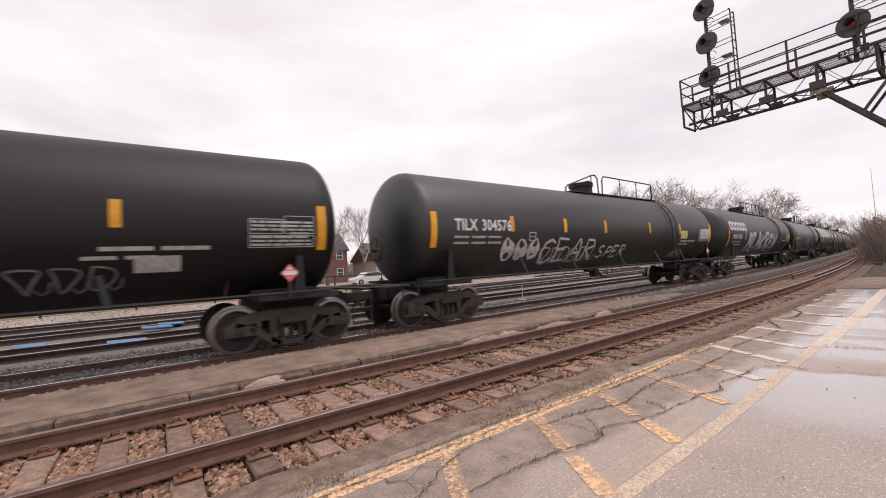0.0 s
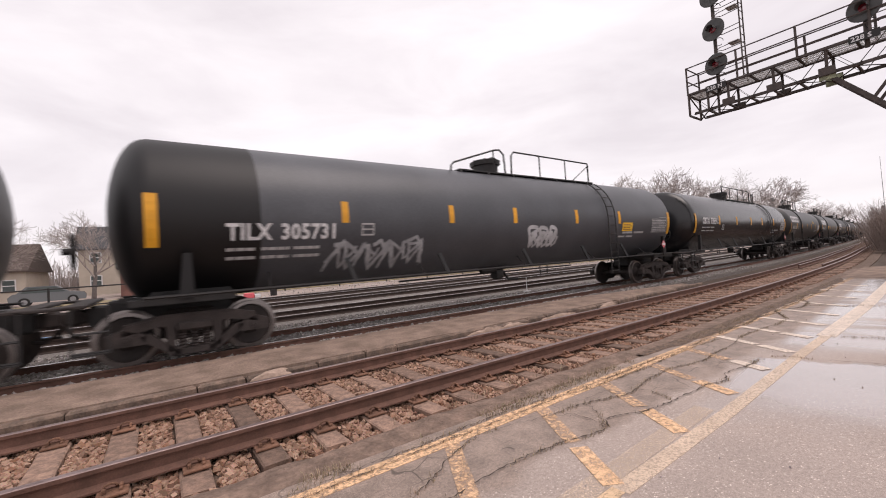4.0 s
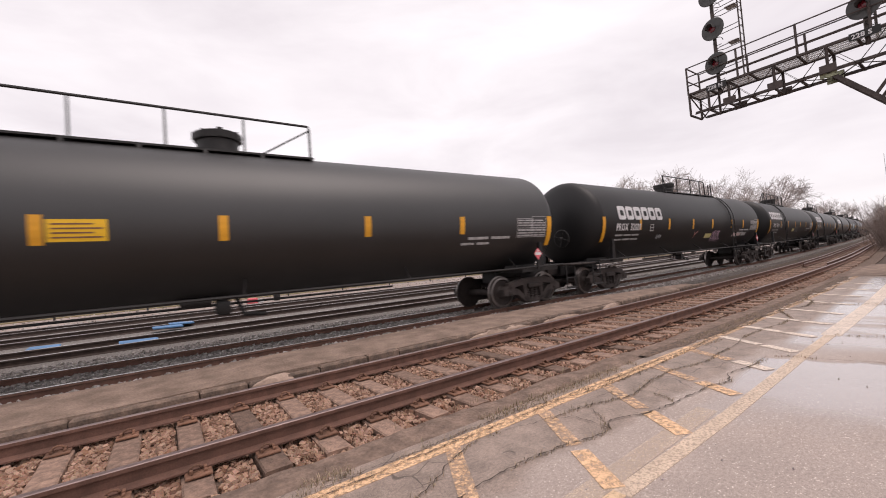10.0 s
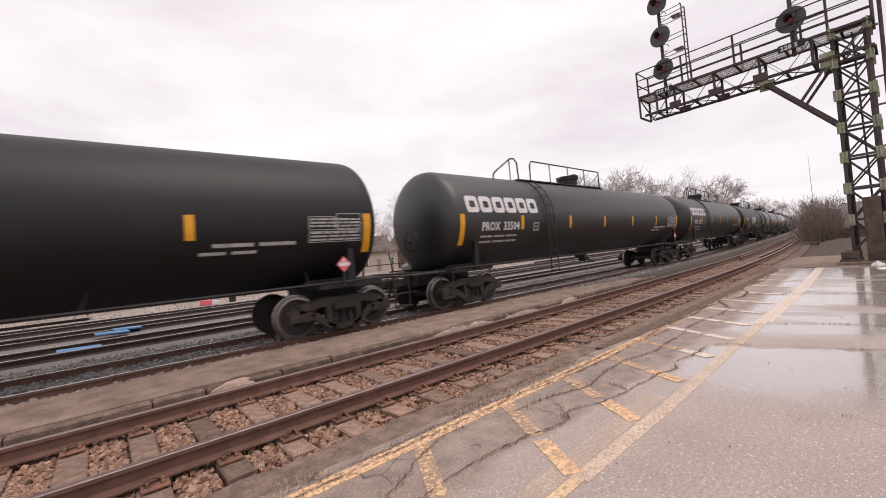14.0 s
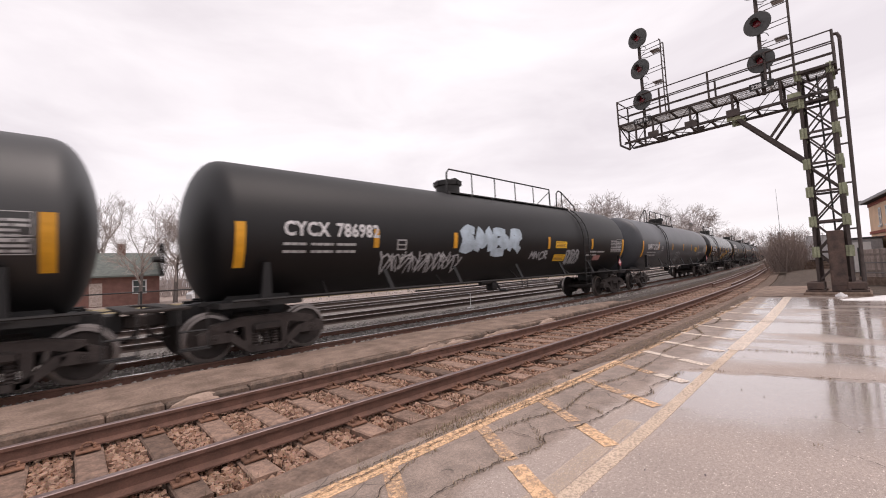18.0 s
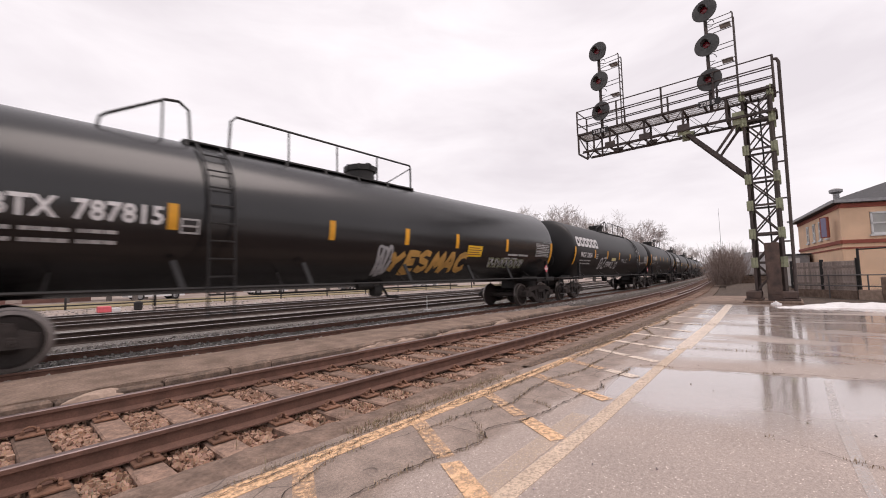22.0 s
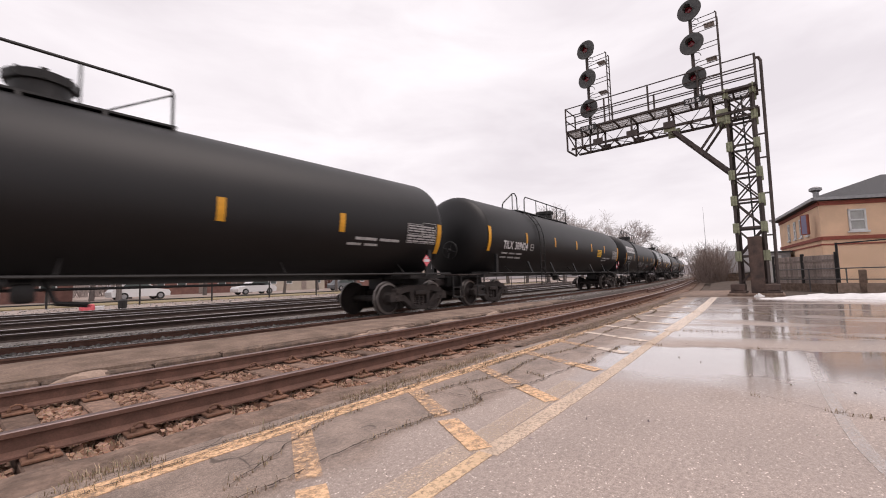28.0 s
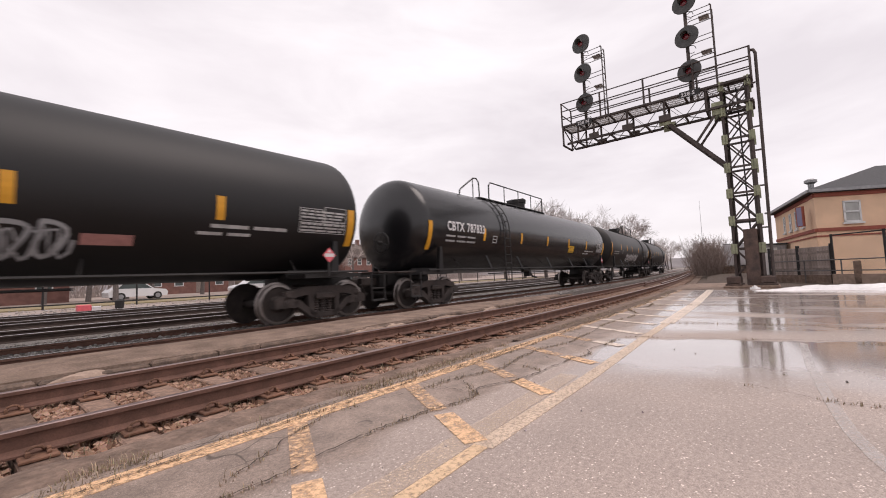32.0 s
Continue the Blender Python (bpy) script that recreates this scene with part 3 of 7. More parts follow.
s.f.append(tuple(range(len(s.v) - 6, len(s.v))))
s.k.append(0)
part("paving", s, M_PLATFORM, plat, smooth=0.7)
rng = random.Random(5)
x = -9.0
while x < 14.6:
    ln = rng.choice((0.55, 0.75, 0.95, 1.2, 1.5))
    e = Shape()
    dz, dy = rng.uniform(-0.02, 0.012), rng.uniform(-0.025, 0.02)
    e.box(0.009, ln - 0.009, -0.13, 0.0, -0.36, -0.046 + 1.5 * dz, b=0.024)
    part("edging_stone", e, M_EDGE, plat, at=pose(x, near_line(x) + 1.27 + dy, 0, 0, rng.uniform(-0.6, 0.6), math.degrees(heading(near_line, x)) + rng.uniform(-0.5, 0.5)))
    x += ln
# broken pale lumps that have split off the edge
for px, ln in ((1.45, 0.62), (5.15, 1.7), (7.2, 1.3), (9.4, 0.9)):
    e = Shape()
    n, m = max(8, int(ln / 0.06)), 7
    vs = []
    for i in range(n + 1):
        a, f = px + ln * i / n, math.sin(math.pi * min(1, max(0, i / n))) ** 0.35
        for j in range(m):
            u = j / (m - 1) * 2 - 1
            w = noise.noise(Vector((a * 5, j * 0.7, px)))
            vs.append((a + 0.03 * w, near_line(a) + 1.16 + 0.085 * u * (0.45 + 0.55 * f) + 0.025 * w, -0.17 + f * (0.10 + 0.06 * w) * (1 - u ** 6)))
    e.add(vs, [(i * m + j, i * m + j + 1, (i + 1) * m + j + 1, (i + 1) * m + j) for i in range(n) for j in range(m - 1)])
    part("broken_edge", e, M_PALE, plat, "pale broken concrete lump on the platform edge", smooth=0.5)
e = Shape().lathe([(0.0, 0.17), (0.012, 0.17), (0.012, 0.12), (0.008, 0.12)], 20, "z")
part("drain_cover", e, M_STEEL_DARK, plat, "dark round drain cover", at=pose(2.45, 6.85, -0.034))

RAIL_OUT = [(-0.07, -0.165), (-0.07, -0.152), (-0.012, -0.125), (-0.012, -0.045), (-0.036, -0.036), (-0.036, -0.006), (-0.028, 0.0), (0.028, 0.0), (0.036, -0.006), (0.036, -0.036), (0.012, -0.045), (0.012, -0.125), (0.07, -0.152), (0.07, -0.165)]
RAIL_K = [0, 0, 0, 0, 0, 1, 1, 1, 0, 0, 0, 0, 0, 0]


def rails(line, name, label, x0, x1, top, offset=0.0):
    tr = thing(name, label, "railway track", kind="structure")
    for side in (-0.7525, 0.7525):
        s = Shape()
        ribbon(s, line, x0, x1, [(a + side + offset, z + Z_RAIL) for a, z in RAIL_OUT], 1.0, ks=RAIL_K)
        part("rail", s, [M_RAIL_DARK if name == "yard_track" else M_RAIL, top], tr, smooth=0.5)
    return tr


near_track = rails(near_line, "near_track", "rusty curved railway track on weathered wooden ties", -16, 500, M_RAILTOP)
train_track = rails(train_line, "train_track", "main track with bright worn rail heads", -60, 500, M_RAILTOP_BRIGHT)
for off, nm in ((4.35, "yard_track"), (8.65, "yard_track"), (12.9, "yard_track")):
    rails(train_line, nm, "dark yard track behind the train", -60, 300, M_RAILTOP_BRIGHT, off)
# guard rails where the tracks come together on the curve
s = Shape()
for o in (-0.42, 0.42):
    ribbon(s, near_line, 26, 60, [(a + o, z + Z_RAIL) for a, z in RAIL_OUT], 2.0, ks=RAIL_K)
part("guard_rail", s, [M_RAIL, M_RAILTOP], near_track, smooth=0.5)

# wooden ties, plates and anchors, piece by piece near the lot, joined farther off
TIE_MESH = []
for v in range(5):
    e = Shape()
    r = random.Random(v)
    m = 7
    vs = []
    for i in range(m):
        y = -1.28 + 2.56 * i / (m - 1)
        w, h = 0.11 + r.uniform(-0.006, 0.006), r.uniform(-0.006, 0.006)
        vs += [(-w, y, -0.16), (-w, y, -0.012 + h), (-w + 0.014, y, h), (w - 0.014, y, h), (w, y, -0.012 + h), (w, y, -0.16)]
    fs = [(i * 6 + j, i * 6 + j + 1, i * 6 + j + 7, i * 6 + j + 6) for i in range(m - 1) for j in range(5)]
    fs += [tuple(range(6)), tuple(range(len(vs) - 1, len(vs) - 7, -1))]
    e.add(vs, fs)
    TIE_MESH.append(e.mesh("tie", M_TIE))
e = Shape().box(-0.095, 0.095, -0.19, 0.19, 0, 0.022, b=0.006)
for y in (-0.125, -0.095, 0.095, 0.125):
    for x in (-0.05, 0.05):
        e.box(x - 0.012, x + 0.012, y - 0.02, y + 0.02, 0.02, 0.05 + 0.008 * math.sin(y * 300 + x * 90), b=0.005)
PLATE_MESH = e.mesh("tie_plate", M_PLATE)
e = Shape()
e.tube([(-0.055, -0.07, 0.012), (-0.06, -0.105, 0.03), (-0.045, -0.115, 0.062), (-0.01, -0.11, 0.074), (0.03, -0.10, 0.062), (0.045, -0.085, 0.035), (0.05, -0.055, 0.018)], 0.0115, 6)
ANCHOR_SCALE = 0.8
e.v = [(a * ANCHOR_SCALE, b, c * ANCHOR_SCALE) for a, b, c in e.v]
ANCHOR_MESH = e.mesh("rail_clip", M_PLATE, 1.0)
rng = random.Random(11)
far_ties, TIE_Z = Shape(), Z_RAIL - 0.165 - 0.02
i = 0
x = -6.02
while x < 200:
    h = heading(near_line, x)
    skew = rng.uniform(-1.2, 1.2)
    if x < 36:
        base = pose(x, near_line(x), TIE_Z - rng.uniform(0, 0.012), 0, rng.uniform(-1.5, 1.5), math.degrees(h) + skew) @ pose(0, rng.uniform(-0.07, 0.07), 0)
        part("tie", TIE_MESH[rng.randrange(5)], None, near_track, at=base)
        for sgn in (-1, 1):
            p = pose(x, near_line(x), 0, 0, 0, math.degrees(h)) @ pose(0, sgn * 0.7525, TIE_Z)
            if x < 22:
                part("tie_plate", PLATE_MESH, None, near_track, at=p)
                part("rail_clip", ANCHOR_MESH, None, near_track, at=p @ pose(rng.uniform(-0.01, 0.01), 0, 0.018, 0, 0, rng.uniform(-4, 4)))
                part("rail_clip", ANCHOR_MESH, None, near_track, at=p @ pose(0, 0, 0.018, 0, 0, 180))
    elif x < 120:
        far_ties.box(-0.11, 0.11, -1.28, 1.28, -0.16, 0.0, m=pose(x, near_line(x), TIE_Z, 0, 0, math.degrees(h) + skew))
    x += 0.52 if x < 60 else 0.6
    i += 1
part("far_ties", far_ties, M_TIE, near_track, kind="stuff")
far_ties = Shape()
x = -20.0
while x < 60:
    for off in (0.0, 4.35):
        h = heading(train_line, x)
        far_ties.box(-0.11, 0.11, -1.28, 1.28, -0.16, 0.0, m=pose(x, train_line(x) + off, TIE_Z + (0.0 if off else -0.004), 0, 0, math.degrees(h)))
    x += 0.53
part("far_ties", far_ties, M_TIE, train_track, kind="stuff")


def stones(name, label, material, count, place, size, seed, z_of):
    """Crushed stone: angular lumps, each of its own shape and turn."""
    r = np.random.default_rng(seed)
    cube = np.array([(x, y, z) for z in (-1, 1) for y in (-1, 1) for x in (-1, 1)], float)
    quads = np.array([(0, 2, 3, 1), (4, 5, 7, 6), (0, 1, 5, 4), (2, 6, 7, 3), (0, 4, 6, 2), (1, 3, 7, 5)])
    v = cube[None] * (0.55 + 0.45 * r.random((count, 8, 3)))
    v *= (size * (0.5 + 0.8 * r.random((count, 1, 1)))) * (0.7 + 0.6 * r.random((count, 1, 3)))
    q = r.normal(size=(count, 4))
    q /= np.linalg.norm(q, axis=1, keepdims=True)
    a, b, c, d = q.T
    rot = np.stack([1 - 2 * (c * c + d * d), 2 * (b * c - a * d), 2 * (b * d + a * c), 2 * (b * c + a * d), 1 - 2 * (b * b + d * d), 2 * (c * d - a * b), 2 * (b * d - a * c), 2 * (c * d + a * b), 1 - 2 * (b * b + c * c)], -1).reshape(-1, 3, 3)
    v = np.einsum("nij,nkj->nki", rot, v)
    xy = place(r, count)
    v[:, :, 0] += xy[:, 0:1]
    v[:, :, 1] += xy[:, 1:2]
    v[:, :, 2] += z_of(r, count)[:, None]
    f = (quads[None] + 8 * np.arange(count)[:, None, None]).reshape(-1, 4)
    me = bpy.data.meshes.new(name)
    me.from_pydata(v.reshape(-1, 3).tolist(), [], f.tolist())
    me.materials.append(material)
    ob = new(name, me)
    return tagged(ob, label, "gravel", kind="stuff")


def near_bed(r, n):
    x = -3.0 + 27 * r.random(n) ** 1.45
    off = -1.76 + 2.95 * r.random(n)
    x = np.where(off > -1.27, -6.02 + 0.52 * np.round((x + 6.02) / 0.52) + 0.13 + 0.26 * r.random(n), x)
    return np.stack([x, np.array([near_line(a) for a in x]) + off], -1)


def grey_bed(r, n):
    x = -6.0 + 34 * r.random(n) ** 1.3
    y = np.array([train_line(a) for a in x]) + (-1.5 + 4.0 * r.random(n))
    return np.stack([x, y], -1)


stones("ballast_stones", "loose rusty brown crushed stone between the ties", M_STONE, 44000, near_bed, 0.023, 3, lambda r, n: -0.312 + 0.048 * r.random(n))
stones("ballast_stones", "loose grey crushed stone beside the train's track", M_STONE_GREY, 20000, grey_bed, 0.028, 4, lambda r, n: -0.19 + 0.02 * r.random(n))


# ---- painted marks ----
def strip(name, label, pts, w, material, z=0.004):
    """A painted line along points, w wide, lying on the asphalt."""
    s = Shape()
    vs = []
    for i, p in enumerate(pts):
        a, b = Vector(pts[max(i - 1, 0)]), Vector(pts[min(i + 1, len(pts) - 1)])
        d = (b - a).normalized()
        o = Vector((-d.y, d.x)) * (w / 2)
        c = Vector(p)
        for q in (c - o, c + o):
            vs += [(q.x, q.y, z - 0.003), (q.x, q.y, z)]
    fs = []
    for i in range(len(pts) - 1):
        o = i * 4
        fs += [(o + 1, o + 5, o + 7, o + 3), (o, o + 1, o + 5, o + 4), (o + 2, o + 6, o + 7, o + 3)]
    s.add(vs, fs)
    return tagged(part(name, s, material), label, "road marking", kind="structure")


strip("edge_line", "worn yellow warning line along the kerb", [(x * 0.5, near_line(x * 0.5) - 2.295) for x in range(-8, 13)], 0.06, M_PAINT)
strip("edge_line", "worn yellow warning line split by a long crack", [(x * 0.5, near_line(x * 0.5) - 2.362) for x in range(-8, 13)], 0.065, M_PAINT)
strip("edge_line", "flaking yellow warning line along the broken kerb", [(x * 0.5, near_line(x * 0.5) - 2.33) for x in range(12, 36)], 0.11, M_PAINT4)


def inner_line(x):
    return 1.22 + 0.031 * (x - 2.4) + 0.0008 * (x - 2.4) ** 2


def worn_line(x):
    return inner_line(x) - 0.06 - 0.08 * min(1.0, max(0.0, (x - 6) / 5))


strip("inner_line", "yellow line bounding the hatched safety strip", [(x * 0.5, inner_line(x * 0.5) - 0.012) for x in range(-4, 6)], 0.075, M_PAINT6)
strip("inner_line", "faded tan line bounding the safety strip", [(x * 0.5, worn_line(x * 0.5) + 0.005 + 0.022 * max(0.0, 4 - x * 0.5)) for x in range(5, 16)], 0.105, M_PAINT2)
strip("inner_line", "pale washed-out yellow line bounding the safety strip", [(x * 0.5, worn_line(x * 0.5)) for x in range(15, 35)], 0.19, M_PAINT5)
strip("inner_line", "wide ghost of an older yellow line, worn to specks", [(x * 0.5, inner_line(x * 0.5) + 0.10) for x in range(-4, 9)], 0.14, M_PAINT3)
for a, b in (((0.15, 2.28), (-0.55, 1.16)), ((1.18, 2.28), (0.55, 1.16)), ((2.17, 2.27), (1.60, 1.20)), ((3.12, 2.28), (2.52, 1.25)), ((4.02, 2.27), (3.43, 1.29)), ((4.92, 2.26), (4.47, 1.33)), ((5.84, 2.28), (5.42, 1.36)), ((6.80, 2.28), (6.33, 1.38)), ((7.7, 2.3), (7.3, 1.42)), ((8.7, 2.34), (8.35, 1.48)), ((9.8, 2.4), (9.4, 1.53)), ((11, 2.46), (10.6, 1.6)), ((12.3, 2.53), (11.9, 1.68)), ((13.6, 2.6), (13.2, 1.78)), ((15, 2.7), (14.6, 1.9))):
    q = [(a[0] + (b[0] - a[0]) * f, a[1] + (b[1] - a[1]) * f) for f in (0.0, 0.3, 0.56, 0.62, 0.8, 1.0)]
    strip("hatch_stripe", "badly worn outer half of a yellow cross stripe", q[:3], 0.112, M_PAINT4 if a[0] < 6 else M_PAINT5, 0.0065)
    strip("hatch_stripe", "worn yellow cross stripe of the safety strip", q[3:], 0.122, M_PAINT if a[0] < 5 else M_PAINT5, 0.0065)
strip("bay_line", "faded white parking line on the wet asphalt", [(6.3, -0.12), (5.2, -0.11), (4.48, -0.13), (3.88, -0.15), (3.58, -0.17), (3.3, -0.21), (2.9, -0.30)], 0.06, M_PAINTW)


# ---- tank cars ----
R_TANK, Z_TANK = 1.38, 2.30
TANK_HALF = 8.54


def on_tank(x, z, out=0.006):
    """A point on the tank's camera side, at height z over the rail."""
    h = max(-0.98, min(0.98, (z - Z_TANK) / R_TANK))
    a = math.asin(h)
    r = R_TANK + out
    return (x, -r * math.cos(a), Z_TANK + r * math.sin(a))


def wrap(shape, x0, x1, z0, z1, k=0, out=0.006, n=4):
    """A thin sheet stuck on the tank's camera side."""
    vs = []
    for o in (out - 0.004, out):
        for i in range(n + 1):
            z = z0 + (z1 - z0) * i / n
            vs += [on_tank(x0, z, o), on_tank(x1, z, o)]
    m = 2 * (n + 1)
    fs = [(m + 2 * i, m + 2 * i + 1, m + 2 * i + 3, m + 2 * i + 2) for i in range(n)]
    fs += [(0, 1, m + 1, m), (2 * n, m + 2 * n, m + 2 * n + 1, 2 * n + 1)]
    for s in (0, 1):
        fs += [(2 * i + s, 2 * i + 2 + s, m + 2 * i + 2 + s, m + 2 * i + s) for i in range(n)]
    return shape.add(vs, fs, k)


def stroke(shape, pts, w, k=0, out=0.007):
    """A painted stroke on the tank's camera side along points of (x, z)."""
    fine = []
    for (a, b), (c, d) in zip(pts, pts[1:]):
        m = max(1, int(math.hypot(c - a, d - b) / 0.07))
        fine += [(a + (c - a) * q / m, b + (d - b) * q / m) for q in range(m)]
    pts = fine + [pts[-1]]
    vs, n = [], len(pts)
    for i, (x, z) in enumerate(pts):
        a, b = pts[max(i - 1, 0)], pts[min(i + 1, n - 1)]
        dx, dz = b[0] - a[0], b[1] - a[1]
        d = math.hypot(dx, dz) or 1
        ww = w * (0.88 + 0.16 * abs(math.sin(i * 0.4)))
        for sg in (-1, 1):
            vs.append(on_tank(x - sg * dz / d * ww / 2, z + sg * dx / d * ww / 2, out))
    return shape.add(vs, [(2 * i, 2 * i + 1, 2 * i + 3, 2 * i + 2) for i in range(n - 1)], k)


GLYPHS = {
    "A": [[(0, 0), (0.45, 1), (0.6, 1), (1, 0)], [(0.2, 0.4), (0.85, 0.4)]],
    "B": [[(0.1, 0), (0.1, 1), (0.7, 0.95), (0.8, 0.72), (0.15, 0.52), (0.85, 0.42), (0.95, 0.12), (0.1, 0)]],
    "C": [[(0.95, 0.85), (0.6, 1), (0.2, 0.85), (0.05, 0.45), (0.25, 0.08), (0.65, 0), (1, 0.2)]],
    "D": [[(0.1, 0), (0.15, 1), (0.65, 0.9), (0.95, 0.5), (0.65, 0.08), (0.1, 0)]],
    "E": [[(0.95, 0.95), (0.15, 1), (0.1, 0), (0.95, 0.05)], [(0.12, 0.5), (0.75, 0.55)]],
    "G": [[(0.9, 0.85), (0.5, 1), (0.1, 0.6), (0.2, 0.1), (0.6, 0), (0.95, 0.2), (0.9, 0.5), (0.55, 0.48)]],
    "I": [[(0.5, 0), (0.5, 1)]],
    "K": [[(0.1, 0), (0.15, 1)], [(0.95, 1), (0.2, 0.45), (1, 0)]],
    "L": [[(0.25, 1), (0.05, 0.1), (0.9, 0.02)]],
    "M": [[(0, 0), (0.15, 1), (0.5, 0.35), (0.85, 1), (1, 0)]],
    "N": [[(0.05, 0), (0.1, 1), (0.85, 0.05), (0.95, 1)]],
    "O": [[(0.5, 1), (0.15, 0.8), (0.05, 0.4), (0.3, 0.03), (0.7, 0.05), (0.95, 0.45), (0.8, 0.88), (0.5, 1)]],
    "P": [[(0.15, 0), (0.15, 1), (0.75, 0.95), (0.9, 0.68), (0.6, 0.45), (0.2, 0.42)]],
    "R": [[(0.1, 0), (0.12, 1), (0.7, 0.98), (0.85, 0.7), (0.2, 0.48), (1, 0)]],
    "S": [[(0.9, 0.9), (0.5, 1), (0.12, 0.8), (0.3, 0.55), (0.75, 0.45), (0.88, 0.18), (0.5, 0), (0.08, 0.12)]],
    "U": [[(0.05, 1), (0.1, 0.25), (0.4, 0), (0.75, 0.15), (0.9, 1), (0.95, 0.1)]],
    "W": [[(0, 1), (0.2, 0), (0.5, 0.7), (0.75, 0), (1, 1)]],
    "Y": [[(0.05, 1), (0.45, 0.5), (0.95, 1)], [(0.45, 0.5), (0.4, 0)]],
    "Z": [[(0.05, 0.95), (0.95, 1), (0.1, 0.05), (1, 0)]],
    "/": [[(0.2, 0), (0.8, 1)]],
}


def sprayed(shape, text, x0, x1, z0, z1, w, seed):
    """Hand-sprayed capitals, each of its own size and lean."""
    r = random.Random(seed)
    cell = (x1 - x0) / len(text)
    for i, ch in enumerate(text):
        a, lean = x0 + cell * i + r.uniform(-0.04, 0.04) * cell, r.uniform(0.0, 0.22) * cell
        low, high = z0 + r.uniform(0, 0.14) * (z1 - z0), z1 - r.uniform(0, 0.14) * (z1 - z0)
        for line in GLYPHS[ch]:
            stroke(shape, [(a + cell * 0.86 * u + lean * v, low + (high - low) * v) for u, v in line], w * r.uniform(0.85, 1.1))


TEXTS = {}


def lettering(text, size):
    """Vertices and faces of built-in lettering, flat, from the origin."""
    if (text, size) not in TEXTS:
        cu = bpy.data.curves.new("lettering", "FONT")
        cu.body, cu.size, cu.resolution_u, cu.space_character = text, size, 2, 1.06
        cu.offset = size * 0.03
        ob = new("lettering", cu)
        dg = bpy.context.evaluated_depsgraph_get()
        me = ob.evaluated_get(dg).to_mesh()
        TEXTS[(text, size)] = ([tuple(v.co) for v in me.vertices], [tuple(p.vertices) for p in me.polygons])
        ob.evaluated_get(dg).to_mesh_clear()
        bpy.data.objects.remove(ob)
        bpy.data.curves.remove(cu)
    return TEXTS[(text, size)]


def write(shape, text, x, z, size, k=0, out=0.018, wide=1.0):
    vs, fs = lettering(text, size)
    shape.add([on_tank(x + a * wide, z + b, out) for a, b, _ in vs], fs, k)


# truck: built once, shared by all cars
TR = {}
e = Shape()
e.prism([(-1.12, 0.50), (-1.12, 0.36), (-0.66, 0.36), (-0.64, 0.44), (-0.40, 0.44), (-0.30, 0.20), (-0.22, 0.12), (0.22, 0.12), (0.30, 0.20), (0.40, 0.44), (0.64, 0.44), (0.66, 0.36), (1.12, 0.36), (1.12, 0.50), (0.95, 0.62), (0.45, 0.70), (-0.45, 0.70), (-0.95, 0.62)][::-1], -0.07, 0.07)
side_full = e
e = Shape()
pieces = [
    [(-1.15, 0.34), (-0.66, 0.34), (-0.66, 0.50), (-0.92, 0.60), (-1.15, 0.52)],
    [(0.66, 0.34), (1.15, 0.34), (1.15, 0.52), (0.92, 0.60), (0.66, 0.50)],
    [(-0.98, 0.50), (-0.5, 0.60), (0.5, 0.60), (0.98, 0.50), (0.92, 0.66), (0.45, 0.76), (-0.45, 0.76), (-0.92, 0.66)],
    [(-0.74, 0.47), (-0.66, 0.36), (-0.33, 0.10), (-0.20, 0.10), (-0.20, 0.20), (-0.30, 0.22), (-0.60, 0.50)],
    [(0.20, 0.10), (0.33, 0.10), (0.66, 0.36), (0.74, 0.47), (0.60, 0.50), (0.30, 0.22), (0.20, 0.20)],
    [(-0.30, 0.09), (0.30, 0.09), (0.30, 0.19), (-0.30, 0.19)],
    [(-0.38, 0.16), (-0.28, 0.16), (-0.26, 0.60), (-0.40, 0.60)],
    [(0.28, 0.16), (0.38, 0.16), (0.40, 0.60), (0.26, 0.60)],
]
for p in pieces:
    e.prism(p, -0.075, 0.075)
    e.prism([(a * 0.985, 0.35 + (b - 0.35) * 0.93) for a, b in p], -0.10, 0.10)
TR["side_frame"] = e.mesh("side_frame", M_TRUCK)
e = Shape()
for x in (-0.17, 0.0, 0.17):
    prof = []
    for i in range(13):
        prof.append((0.19 + 0.30 * i / 12, 0.075 if i % 2 else 0.058))
    e.lathe(prof, 10, "z", pose(x, 0, 0))
TR["spring_nest"] = e.mesh("spring_nest", M_TRUCK, 0.9)
e = Shape().box(-0.24, 0.24, -1.18, 1.18, 0.48, 0.62, b=0.03)
e.box(-0.36, 0.36, -0.38, 0.38, 0.58, 0.80, b=0.05)
TR["bolster"] = e.mesh("bolster", M_TRUCK)
e = Shape()
e.lathe([(-0.95, 0.075), (-0.80, 0.085), (-0.6, 0.085), (0.6, 0.085), (0.80, 0.085), (0.95, 0.075)], 14, "y")
for sg in (-1, 1):
    prof = [(0.635, 0.10), (0.655, 0.20), (0.665, 0.36), (0.66, 0.455), (0.69, 0.458), (0.70, 0.422), (0.79, 0.416), (0.795, 0.36), (0.765, 0.33), (0.745, 0.18), (0.775, 0.13), (0.80, 0.12), (0.80, 0.085)]
    e.lathe([(sg * a, b) for a, b in prof], 32, "y", caps=False)
    for i in (4, 5, 6):
        for j in range(32):
            e.k[len(e.k) - (len(prof) - 1 - i) * 32 + j] = 1
TR["wheelset"] = e.mesh("wheelset", [M_WHEEL, M_TREAD], 0.6)
e = Shape()
e.lathe([(-0.90, 0.10), (-1.02, 0.11), (-1.10, 0.105), (-1.115, 0.07), (-1.13, 0.065), (-1.135, 0.05), (-1.13, 0.03), (-1.145, 0.02)], 14, "y")
